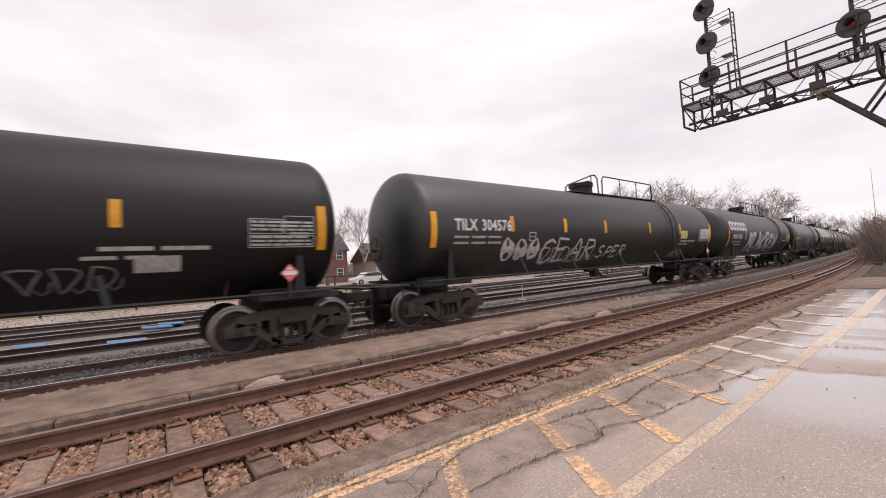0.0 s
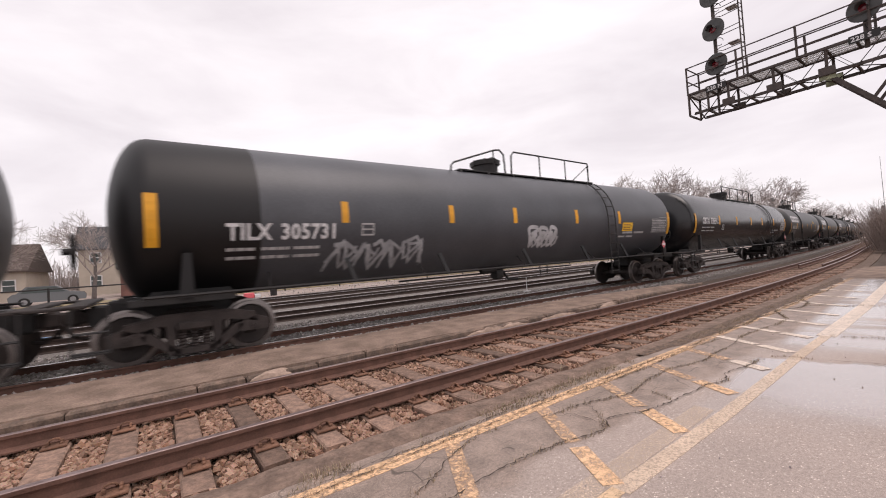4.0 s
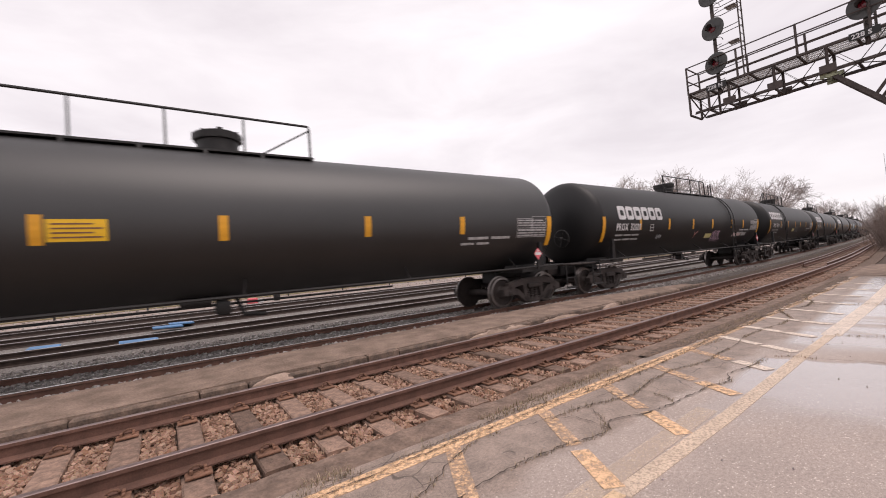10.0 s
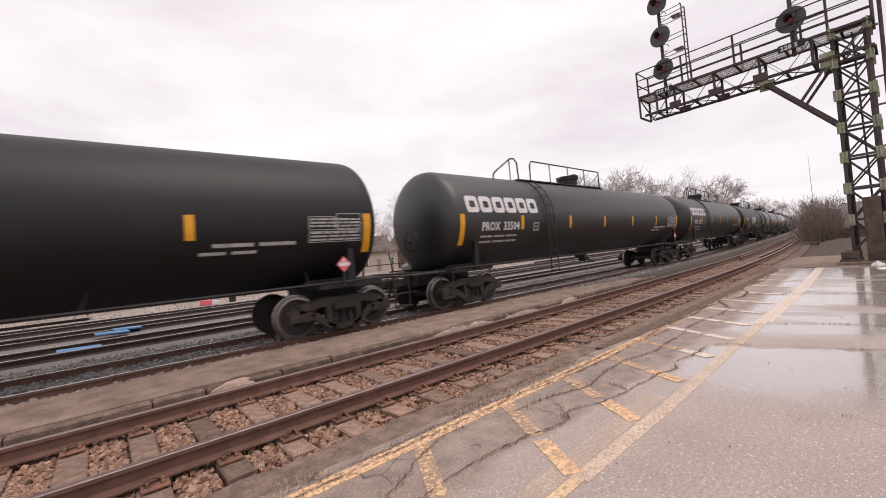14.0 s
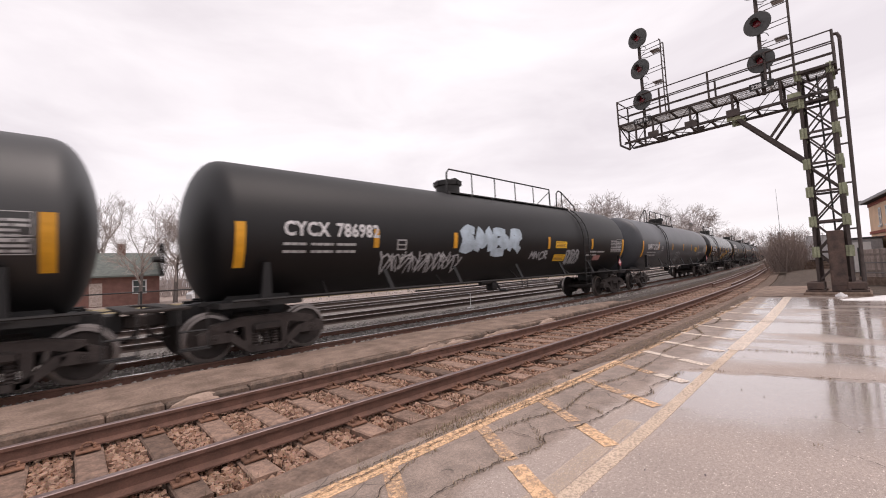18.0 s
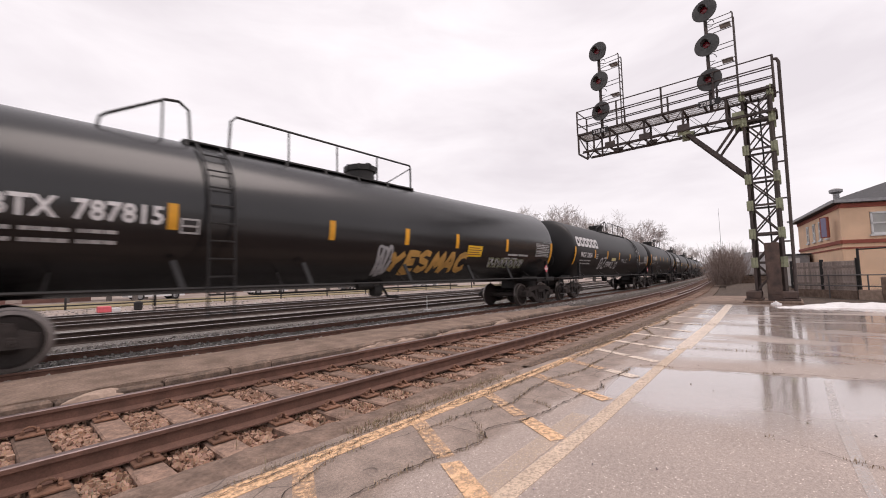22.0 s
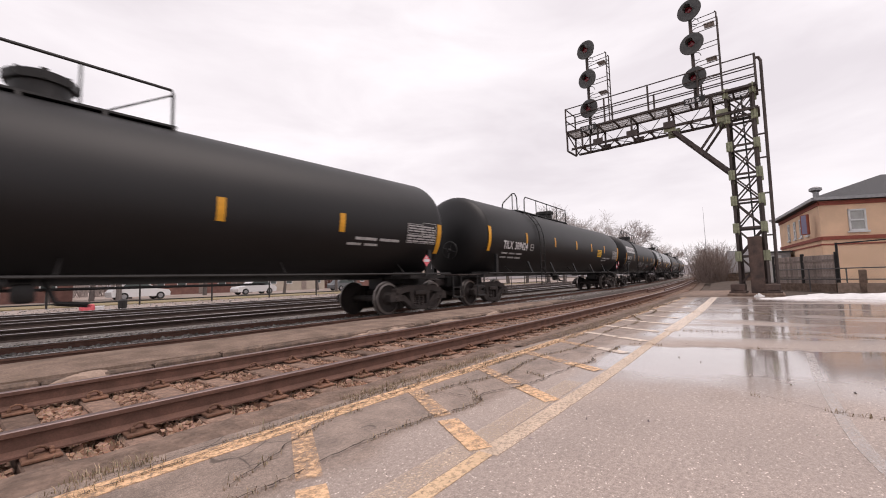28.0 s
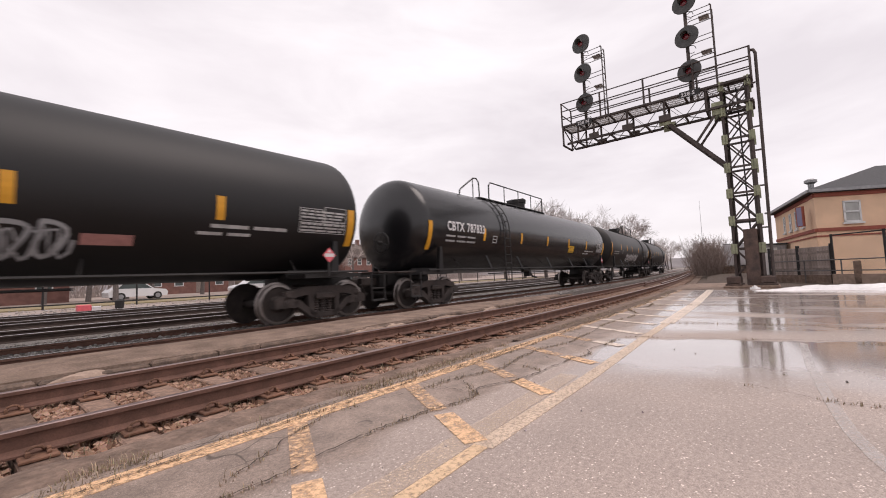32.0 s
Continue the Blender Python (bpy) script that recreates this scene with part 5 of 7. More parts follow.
            for run_of in (zig, hook):
                pts = []
                for (a, b), (c, d) in zip(run_of, run_of[1:]):
                    for j in range(3):
                        u, v = a + (c - a) * j / 3, b + (d - b) * j / 3
                        pts.append((cx + hw * (u + 0.12 * math.sin(3.1 * v)) + lean * v, cz + hz * v))
                u, v = run_of[-1]
                pts.append((cx + hw * u + lean * v, cz + hz * v))
                stroke(s, pts, w * r.uniform(0.55, 0.8))
        part("graffiti", s, mt, car, "loose spray-painted scrawl", kind="stuff")
    return car


# ---- open cracks in the asphalt, filled with dirt ----
Shape.girth = 1.0
M_CRACK = mat("dirt_in_cracks", (0.085, 0.062, 0.05), 0.98, 0.0, 0.5, 20)


CRACKS = []


def crack(pts, w, seed):
    """A jagged dirt-filled crack that wanders along points."""
    r = random.Random(seed)
    s, line = Shape(), []
    for (x0, y0), (x1, y1) in zip(pts, pts[1:]):
        n = max(2, int(math.hypot(x1 - x0, y1 - y0) / 0.03))
        for i in range(n):
            f = i / n
            line.append((x0 + (x1 - x0) * f + r.uniform(-0.012, 0.012), y0 + (y1 - y0) * f + r.uniform(-0.012, 0.012)))
    line.append(pts[-1])
    vs = []
    for i, (x, y) in enumerate(line):
        a, b = line[max(i - 1, 0)], line[min(i + 1, len(line) - 1)]
        d = Vector((b[0] - a[0], b[1] - a[1])).normalized()
        e = i / len(line)
        ww = 0.28 * w * r.uniform(0.1, 1.6) * min(1, 6 * e + 0.2, 6 * (1 - e) + 0.2) / 2
        vs += [(x + d.y * ww, y - d.x * ww, 0.0115), (x - d.y * ww, y + d.x * ww, 0.0115)]
    s.add(vs, [(2 * i, 2 * i + 1, 2 * i + 3, 2 * i + 2) for i in range(len(line) - 1)])
    CRACKS.append(line)
    return tagged(part("asphalt_crack", s, M_CRACK), "dark jagged dirt-filled crack across the asphalt", "crack", kind="structure")


crack([(1.2, 1.78), (1.82, 1.75), (2.05, 1.78), (2.33, 1.79), (2.74, 1.75), (3.08, 1.66), (3.18, 1.76)], 0.03, 1)
crack([(2.95, 2.12), (3.18, 2.0), (3.19, 1.85), (3.16, 1.68), (3.28, 1.77), (3.43, 1.72), (3.63, 1.64), (3.94, 1.6), (4.37, 1.58), (4.56, 1.57), (4.73, 1.52), (4.83, 1.51), (5.02, 1.58), (5.22, 1.58), (5.49, 1.52), (5.77, 1.54), (5.93, 1.54)], 0.035, 2)
crack([(2.47, 2.23), (2.67, 2.20), (2.95, 2.12), (3.45, 2.07), (3.91, 1.93), (4.38, 2.02), (4.86, 2.04), (5.24, 1.95), (5.41, 1.92), (5.72, 1.95), (6.07, 1.96), (6.37, 1.97), (6.97, 2.06), (7.61, 2.03), (8.12, 1.97), (8.69, 1.98)], 0.03, 3)
crack([(3.47, 2.13), (3.70, 2.12), (3.91, 2.11), (4.15, 2.32), (4.48, 2.30), (4.80, 2.23)], 0.018, 4)
crack([(1.1, 2.40), (1.6, 2.40), (2.0, 2.39), (2.42, 2.41), (2.91, 2.42), (3.26, 2.37), (3.68, 2.27), (4.11, 2.26), (4.8, 2.23), (5.6, 2.28), (6.6, 2.22)], 0.028, 5)
crack([(5.93, 1.54), (6.09, 1.36), (6.1, 1.08), (6.21, 0.79), (6.26, 0.46), (6.42, 0.1), (6.51, -0.3), (6.53, -0.7), (6.6, -1.6), (6.75, -3), (6.8, -7)], 0.035, 6)
crack([(1.6, 1.89), (1.72, 1.94), (1.82, 1.98), (1.95, 2.07), (2.09, 2.14), (2.4, 2.25)], 0.02, 7)
crack([(4.0, 1.62), (4.1, 1.85), (4.02, 2.0)], 0.02, 8)
crack([(3.45, 2.07), (3.33, 1.88), (3.16, 1.68)], 0.018, 9)
crack([(0.4, 2.36), (0.75, 2.0), (1.0, 1.9), (1.2, 1.78)], 0.02, 10)
crack([(6.76, 2.40), (7.41, 2.38), (7.93, 2.29), (8.68, 2.38), (9.37, 2.26)], 0.05, 11)
crack([(8.69, 1.98), (9.15, 2.2), (9.48, 2.36), (9.89, 2.22), (10.21, 2.13), (10.96, 2.21), (11.41, 2.46), (12.25, 2.53), (12.41, 2.45), (13.15, 2.35), (14.07, 2.43), (14.55, 2.58), (15.12, 2.51)], 0.08, 12)
crack([(7.55, 1.25), (7.59, 1.07), (7.73, 0.58), (7.8, -0.2), (7.75, -1.6)], 0.02, 13)
crack([(10.49, 2.14), (10.65, 1.56), (10.8, 1.05), (10.9, 0.0), (11.0, -2.0)], 0.035, 16)
crack([(16.97, 2.88), (17.07, 2.24), (16.77, 1.25), (16.7, 0.6)], 0.2, 17)
crack([(4.3, 0.25), (4.1, -0.15), (4.2, -0.7)], 0.015, 14)

crack([(x * 0.6, near_line(x * 0.6) - 2.328 + 0.015 * math.sin(x * 2.3)) for x in range(-4, 28)], 0.022, 15)

# earth and crumbs washed over the lot's broken rim
s = Shape()
xs = [5.2 + 0.08 * i for i in range(146)]
vs = []
for x in xs:
    w = 0.10 + 0.16 * abs(noise.noise(Vector((x * 1.1, 6.3, 0)))) + 0.10 * noise.noise(Vector((x * 4.5, 2.7, 0)))
    w *= min(1.0, (x - 5.1) / 1.5, (17.0 - x) / 1.0)
    y = near_line(x) - 2.06
    vs += [(x, y, 0.013), (x, y - 0.09 - w * 0.5, 0.016), (x, y - 0.09 - w, 0.002)]
s.add(vs, [(3 * i + j, 3 * i + 3 + j, 3 * i + 4 + j, 3 * i + 1 + j) for i in range(len(xs) - 1) for j in range(2)])
tagged(part("dirt_rim", s, M_BALLAST, smooth=1.0), "brown earth washed over the broken rim of the asphalt", "dirt", kind="structure")

# small stones and grit lying on the asphalt
stones("loose_grit", "small stones scattered over the asphalt", M_STONE_GREY, 160, lambda r, n: np.stack([0.8 + 10 * r.random(n), -3.5 + 5.6 * r.random(n)], -1), 0.005, 17, lambda r, n: np.full(n, 0.004))

Shape.girth = GIRTH
# the train, car by car: the gaps between cars, in metres along the track at the start
GAPS = [-14.1, 4.77, 23.82, 42.3, 61.25, 80.21, 98.49, 117.03, 135.8, 154.38, 172.95, 191.51, 210.32, 229.53, 248.66, 267.1, 285.53, 303.8, 322.67, 341.73, 360.5, 379.2]
PITCH = 18.75


def run(t):
    """Metres that the train has gone by t: it slows a little."""
    return 0.38 + 10.65 * t - 0.0075 * t * t


TILX = dict(kind="end", big=1, high=0.2)
PROX = dict(kind="long", brand=True)
PANEL = "yellow warning panel"
WH, GR, SY = M_WHITE, M_GRAF_GREY, M_SIGN_YELLOW
CARS = [
    (dict(TILX, kind="long", strips=(-5.4, -2.5, 0.3, 2.85, 5.2), tags=((31, 4.0, 5.2, 1.25, 1.6, 0.03, M_GRAF_FADED, "loop"),), signs=((5.4, 6.0, 1.48, 1.72, M_GREYTXT, "framed data plate"),)), "black tank car with faded stencils and yellow reflectors"),
    (dict(TILX, paint="satin", mark=("TILX", "304576"), longer=0.17, strips=(-5.5, -3.15, -0.92, 2.2, 4.85), signs=((4.95, 5.6, 1.93, 2.25, M_PALE_YELLOW, "pale yellow warning panel"), (7.0, 8.0, 1.91, 2.33, WH, "pale stencilled data board")), tags=((2, -5.85, -4.25, 1.28, 2.0, 0.1, M_GRAF_WHITE, "fill"), (3, -4.2, -1.35, 1.22, 1.98, 0.075, M_GRAF_WHITE, "=CEAR"), (35, -4.2, -1.35, 1.26, 1.7, 0.03, M_GRAF_WHITE, "loop"), (4, -1.15, 0.6, 1.33, 1.72, 0.065, M_GRAF_WHITE, "=SPER"), (36, 4.5, 5.6, 1.18, 1.5, 0.12, GR, "=///"))), "black tank car with white graffiti along the side"),
    (dict(PROX, kind="endb", drop=0.035, paint="satin", mark=("PROX", "34933"), strips=(-4.6, -2.4, 0.16, 2.44, 4.65), signs=((-3.05, -2.4, 2.08, 2.32, M_PALE_YELLOW, "pale yellow label"),), tags=((5, -4.05, 3.4, 1.26, 2.3, 0.27, M_GRAF_BLUE, "=BLAKREW"), (51, -1.0, 0.8, 2.5, 2.68, 0.014, M_GRAF_FADED, "loop"),)), "black tank car with pale blue graffiti lettering"),
    (dict(TILX, mark=("TILX", "305731"), at=(-7.25, 1.85), paint="grey", patched=1, strips=(-5.15, -2.5, -0.35, 2.35, 4.75), tags=((6, -5.5, -3.15, 1.2, 1.85, 0.11, GR, "line"), (61, -5.5, -3.15, 1.2, 1.8, 0.08, GR, "line"), (7, 0.15, 1.4, 1.52, 2.05, 0.10, M_GRAF_WHITE, "loop"), (71, 0.2, 1.35, 1.6, 1.95, 0.12, M_GRAF_WHITE, "line")), signs=((4.95, 5.6, 1.88, 2.16, SY, PANEL),)), "black tank car with grey graffiti and a yellow panel"),
    (dict(TILX, kind="endb", mark=("CBTX", "735511"), lad=4.25, paint="gloss", strips=(-5.2, -2.5, 0.1, 2.4, 5.15)), "dark grey tank car with a dull sheen"),
    (dict(PROX, paint="satin", mark=("PROX", "33358"), strips=(-5.35, -2.66, -0.07, 2.56, 5.15), signs=((3.35, 3.95, 2.42, 2.58, SY, PANEL), (6.85, 7.9, 1.84, 2.28, M_WHITE, "pale stencilled data board"))), "plain black tank car with white block emblem"),
    (dict(PROX, paint="satin", hoop=1, mark=("PROX", "33506"), strips=(-5.2, -2.5, -0.26, 2.35, 4.8), signs=((-2.4, -1.75, 1.97, 2.27, SY, PANEL),)), "black tank car with white block emblem and yellow panel"),
    (dict(PROX, kind="endb", lad=3.65, bx=-7.05, drop=0.09, mark=("PROX", "32020"), strips=(-5.53, -3.2, -0.9, 1.27, 3.74, 5.48), signs=((0.63, 1.36, 1.53, 1.71, M_PALE_YELLOW, "faded olive label"), (4.2, 4.74, 1.53, 1.70, M_ROSE, "pale red stencilled box"), (4.82, 5.42, 1.55, 1.68, M_ROSE, "pale red stencilled box"), (5.55, 6.2, 1.55, 1.70, M_GREYTXT, "pale stencilled box")), tags=((8, -0.75, -0.35, 1.55, 1.85, 0.05, M_PINK, "=Y"), (9, 1.42, 2.4, 1.42, 1.86, 0.07, M_GRAF_PINK, "=YROS"), (92, 1.5, 2.7, 1.33, 1.52, 0.04, M_GRAF_PINK, "line"), (91, -4.2, -3.75, 1.6, 1.75, 0.04, GR, "line"))), "black tank car with white block emblem and small scrawls"),
    (dict(PROX, mark=("PROX", "35358"), strips=(-4.92, -2.48, 0.1, 2.17, 4.68), signs=((-0.81, 0.0, 1.65, 1.84, M_PALE_YELLOW, "faded olive label"),), tags=((33, 0.15, 1.4, 1.6, 1.95, 0.05, M_GRAF_FADED, "loop"),)), "black tank car with white block emblem and a pale label"),
    (dict(PROX, paint="satin", mark=("PROX", "33504")), "plain black tank car with white block emblem"),
    (dict(PROX, paint="satin", mark=("PROX", "33357"), strips=(-5.36, -2.74, -0.06, 2.55, 5.17)), "black tank car with white block emblem and dusty ends"),
    (dict(PROX, brand=False, kind="turned", big=1, mark=("CYCX", "786982"), tags=((10, -5.3, -2.5, 1.3, 1.88, 0.06, M_GRAF_WHITE, "line"), (101, -5.0, -2.9, 1.35, 1.85, 0.05, M_GRAF_WHITE, "line"), (11, -2.7, 0.2, 1.8, 2.5, 0.24, M_GRAF_BLUE, "=SMER"), (112, -2.6, 0.1, 1.85, 2.4, 0.2, M_GRAF_BLUE, "fill"), (12, 0.8, 1.9, 1.58, 1.85, 0.07, GR, "=MNCR"), (34, 3.15, 4.15, 1.38, 1.88, 0.07, GR, "loop"), (341, 3.15, 4.15, 1.38, 1.88, 0.06, GR, "line")), strips=(-5.39, -2.83, 1.9, 5.2), signs=((2.35, 3.12, 1.96, 2.19, SY, PANEL), (2.35, 3.15, 1.52, 1.74, SY, PANEL), (5.5, 6.1, 1.5, 1.69, M_PINK, "faded red data plate"))), "black tank car with pale blue graffiti and yellow panels"),
    (dict(PROX, brand=False, paint="grey", big=1, at=(-7.5, 1.96), mark=("UARX", "212247"), strips=(-5.42, -2.39, 0.41, 2.78, 5.05), tags=((13, -5.6, -4.8, 1.32, 1.85, 0.07, M_GRAF_FADED, "loop"), (131, -3.1, -1.9, 1.25, 1.76, 0.08, M_GRAF_FADED, "loop"), (132, -1.39, -0.25, 1.3, 1.83, 0.06, GR, "loop"), (133, 0.9, 3.1, 1.35, 1.86, 0.06, M_GRAF_FADED, "line"), (134, 3.0, 5.2, 1.36, 1.86, 0.08, M_GRAF_FADED, "loop")), signs=((3.78, 4.46, 1.87, 2.16, SY, PANEL),)), "grey tank car with faded graffiti low on the side"),
    (dict(PROX, brand=False, paint="gloss", big=1, mark=("CBTX", "787815"), gear=-0.5, plate=-5.05, at=(-7.4, 2.0), strips=(-5.16, -2.21, 0.03, 2.1, 4.87), tags=((14, -0.45, 2.75, 1.25, 1.8, 0.17, M_GRAF_GOLD, "=YESMAC"), (142, -0.85, -0.4, 1.2, 1.88, 0.07, GR, "loop"), (15, 3.9, 6.2, 1.4, 1.7, 0.07, GR, "line"), (151, 3.9, 6.2, 1.4, 1.7, 0.04, M_GRAF_GREEN, "loop")), signs=((2.65, 3.4, 1.72, 2.04, SY, PANEL),)), "glossy black tank car with gold graffiti"),
    (dict(PROX, kind="end", mark=("PROX", "33054"), strips=(-5.0, -2.76, -0.28, 2.36, 5.1), signs=((-1.87, -1.04, 1.84, 2.0, M_PALE_YELLOW, "pale yellow label"),), tags=((16, -4.05, -2.85, 1.37, 1.98, 0.09, M_GRAF_WHITE, "=OZ"), (162, -3.85, -3.5, 1.52, 1.72, 0.06, M_GRAF_WHITE, "=O"), (161, -2.85, -1.75, 1.5, 1.8, 0.08, M_GRAF_WHITE, "=SPONE"), (163, -1.6, -0.45, 1.42, 1.85, 0.09, M_GRAF_WHITE, "=LIO"), (17, 0.2, 1.6, 1.78, 2.0, 0.05, GR, "=YNLE"), (18, 3.95, 4.9, 2.2, 2.7, 0.05, M_GRAF_WHITE, "line"), (181, 4.4, 5.3, 1.8, 2.1, 0.04, M_GRAF_WHITE, "line"))), "black tank car with white block emblem and scrawled graffiti"),
    (dict(TILX, mark=("TILX", "255069"), tags=((19, -4.4, -2.4, 1.4, 1.8, 0.05, GR, "line"),), signs=((5.2, 5.85, 1.92, 2.05, M_PINK, "faded red data plate"), (4.85, 5.45, 1.42, 1.54, M_PINK, "faded red data plate"))), "black tank car with red data plates near its end"),
    (dict(PROX, hoop=1, mark=("PROX", "34928"), strips=(-4.7, -2.6, -0.75, 2.05, 4.6), signs=((-1.53, -0.85, 1.92, 2.22, SY, PANEL),)), "black tank car with white block emblem and yellow panel"),
    (dict(TILX, kind="long", mark=("TILX", "309424"), gear=-0.2, plate=-5.05, at=(-7.3, 1.88), strips=(-5.41, -2.5, 0.33, 2.75, 5.2), signs=((3.85, 4.6, 1.88, 2.26, SY, PANEL),)), "black tank car with large white reporting marks"),
    (dict(PROX, hoop=1, mark=("PROX", "35117"), at=(-7.45, 1.93), plate=-4.55, strips=(-4.76, -2.5, 0.0, 2.6, 5.14), signs=((3.33, 3.95, 1.47, 1.62, M_PINK, "faded red data plate"),), tags=((20, -2.25, 0.75, 1.46, 1.84, 0.06, M_GRAF_WHITE, "=LOOSEDKG"), (21, 2.05, 3.2, 1.28, 1.75, 0.06, GR, "loop"), (211, 2.05, 3.2, 1.28, 1.75, 0.05, GR, "line"))), "black tank car with white block emblem and silver scrawl"),
    (dict(PROX, brand=False, paint="gloss", big=1, mark=("CBTX", "787833"), signs=((2.6, 3.3, 1.72, 2.02, SY, PANEL),)), "glossy dark tank car with a pale upper sheen"),
    (dict(TILX, paint="brown", tags=((22, -3.0, 2.0, 1.25, 1.95, 0.16, WH, "line"),)), "weathered tank car with white graffiti"),
    (dict(TILX, paint="brown"), "plain weathered tank car at the end of the train"),
]
# cars sit a little off the even spacing
SLACK = {1: 0.0, 3: -0.15, 6: 0.1, 8: -0.1, 10: -0.1, 11: -0.2, 15: -0.6, 16: -0.25}
TRAIN = [tank_car(cfg, label) for cfg, label in CARS]
Shape.girth = 1.0


# ---- signal gantry ----
GX, GY = 18.25, 0.63
gantry = thing("signal_gantry", "dark steel cantilever signal gantry on a lattice mast", "signal gantry")
W, H = 0.40, 0.38
mast_top = 7.12
for sx in (-W, W):
    for sy in (-H, H):
        s = Shape().angle((GX + sx, GY + sy, 0.3), (GX + sx, GY + sy, mast_top), 0.095, 0.016, up=(-sx, -sy, 0))
        part("mast_leg", s, M_GANTRY, gantry)
levels = [0.42, 1.34, 2.3, 3.25, 4.15, 5.15, 6.15, 7.05]
for a, b in zip(levels, levels[1:]):
    s = Shape()
    for f in (-1, 1):
        y = GY + f * H
        s.bar((GX - W, y, a), (GX + W, y, b), 0.012, 0.048, up=(0, 1, 0))
        s.bar((GX + W, y + 0.014, a), (GX - W, y + 0.014, b), 0.012, 0.048, up=(0, 1, 0))
        x = GX + f * W
        s.bar((x, GY - H, a), (x, GY + H, b), 0.048, 0.012, up=(1, 0, 0))
        s.bar((x + 0.014, GY + H, a), (x + 0.014, GY - H, b), 0.048, 0.012, up=(1, 0, 0))
        s.bar((GX - W, y, b), (GX + W, y, b), 0.05, 0.07)
        s.bar((x, GY - H, b), (x, GY + H, b), 0.05, 0.07)
    part("lattice_panel", s, M_GANTRY, gantry)
for z in levels[1:]:
    for sx in (-W, W):
        for sy in (-H, H):
            s = Shape().box(GX + sx - 0.12, GX + sx + 0.12, GY + sy * 1.04 - 0.02, GY + sy * 1.04 + 0.02, z - 0.17, z + 0.17, b=0.01)
            s.box(GX + sx * 1.04 - 0.02, GX + sx * 1.04 + 0.02, GY + sy - 0.09, GY + sy + 0.09, z - 0.17, z + 0.17, b=0.01)
            part("gusset_plate", s, M_GUSSET, gantry, "pale green-grey gusset plate")
s = Shape().box(GX - 0.75, GX + 0.75, GY - 0.75, GY + 0.75, -0.3, 0.10, b=0.04)
part("footing", s, M_KERB, gantry, "concrete footing")
for sx in (-0.44, 0.44):
    for sy in (-0.46, 0.46):
        s = Shape().box(GX + sx - 0.2, GX + sx + 0.2, GY + sy - 0.24, GY + sy + 0.24, 0.1, 0.16, b=0.01)
        s.box(GX + sx - 0.14, GX + sx + 0.14, GY + sy - 0.2, GY + sy + 0.2, 0.16, 0.40, b=0.03)
        for dy in (-0.16, 0.16):
            s.lathe([(0.16, 0.03), (0.21, 0.03), (0.22, 0.0)], 6, "z", pose(GX + sx - 0.17, GY + sy + dy, 0))
        part("base_shoe", s, M_FOOT, gantry, "rusty steel base shoe")
s = Shape().box(GX - 0.52, GX - 0.10, GY - 0.28, GY + 0.10, 0.1, 1.98, b=0.02)
s.box(GX - 0.535, GX - 0.52, GY - 0.25, GY + 0.07, 0.3, 1.9, b=0.004)
part("cable_cabinet", s, M_FOOT, gantry, "tall rust-brown cable cabinet inside the mast")
s = Shape()
for i in range(7):
    s.tube([(GX - 0.1 + 0.05 * i, GY - 0.1, 1.8), (GX - 0.1 + 0.05 * i, GY - 0.05, 7.0)], 0.021, 5)
part("cables", s, M_RUBBER, gantry)
s = Shape().tube([(GX - 0.4, GY - 0.6, 0.1), (GX - 0.4, GY - 0.66, 7.9), (GX - 0.4, GY - 0.61, 8.03), (GX - 0.4, GY - 0.48, 8.05)], 0.05, 8)
for z in (2.0, 3.4, 4.6, 5.4, 6.9):
    s.bar((GX - 0.4, GY - 0.6, z), (GX - 0.4, GY - 0.36, z), 0.04, 0.05)
part("conduit_pipe", s, M_GANTRY, gantry)
# cantilever truss over the tracks
y0, y1 = GY - 0.5, 6.72
zb, zt = 6.29, 7.08
bays = 10
for sx in (-0.5, 0.5):
    for z, nm in ((zt, "top_chord"), (zb, "bottom_chord")):
        part(nm, Shape().angle((GX + sx, y0, z), (GX + sx, y1 if z == zt else y1 - 0.16, z), 0.10, 0.014), M_GANTRY, gantry)
    for i in range(bays):
        a, b = y0 + (y1 - y0) * i / bays, y0 + (y1 - y0) * (i + 1) / bays
        s = Shape()
        if i % 2:
            s.bar((GX + sx, a, zb), (GX + sx, b, zt), 0.012, 0.048, up=(1, 0, 0))
        else:
            s.bar((GX + sx, a, zt), (GX + sx, b, zb), 0.012, 0.048, up=(1, 0, 0))
        if i % 2 or i == bays - 2:
            s.bar((GX + sx, b, zb), (GX + sx, b, zt), 0.06, 0.06)
        part("truss_brace", s, M_GANTRY, gantry)
for i in range(bays + 1):
    a = y0 + (y1 - y0) * i / bays
    for z in (zb, zt):
        part("cross_brace", Shape().bar((GX - 0.5, a, z), (GX + 0.5, a, z), 0.06, 0.06), M_GANTRY, gantry)
    if i < bays:
        b = y0 + (y1 - y0) * (i + 1) / bays
        f = 0.5 if i % 2 else -0.5
        part("cross_brace", Shape().bar((GX - f, a, zb), (GX + f, b, zb), 0.05, 0.012), M_GANTRY, gantry)
part("cross_brace", Shape().bar((GX - 0.5, y1, zt), (GX + 0.5, y1 - 0.16, zb), 0.05, 0.012), M_GANTRY, gantry)
for i in (4, 6, 8):
    a = y0 + (y1 - y0) * i / bays
    for sx in (-0.53, 0.53):
        s = Shape().box(GX + sx - 0.012, GX + sx + 0.012, a - 0.2, a + 0.2, zb - 0.02, zb + 0.24, b=0.006)
        part("gusset_plate", s, M_GANTRY, gantry)
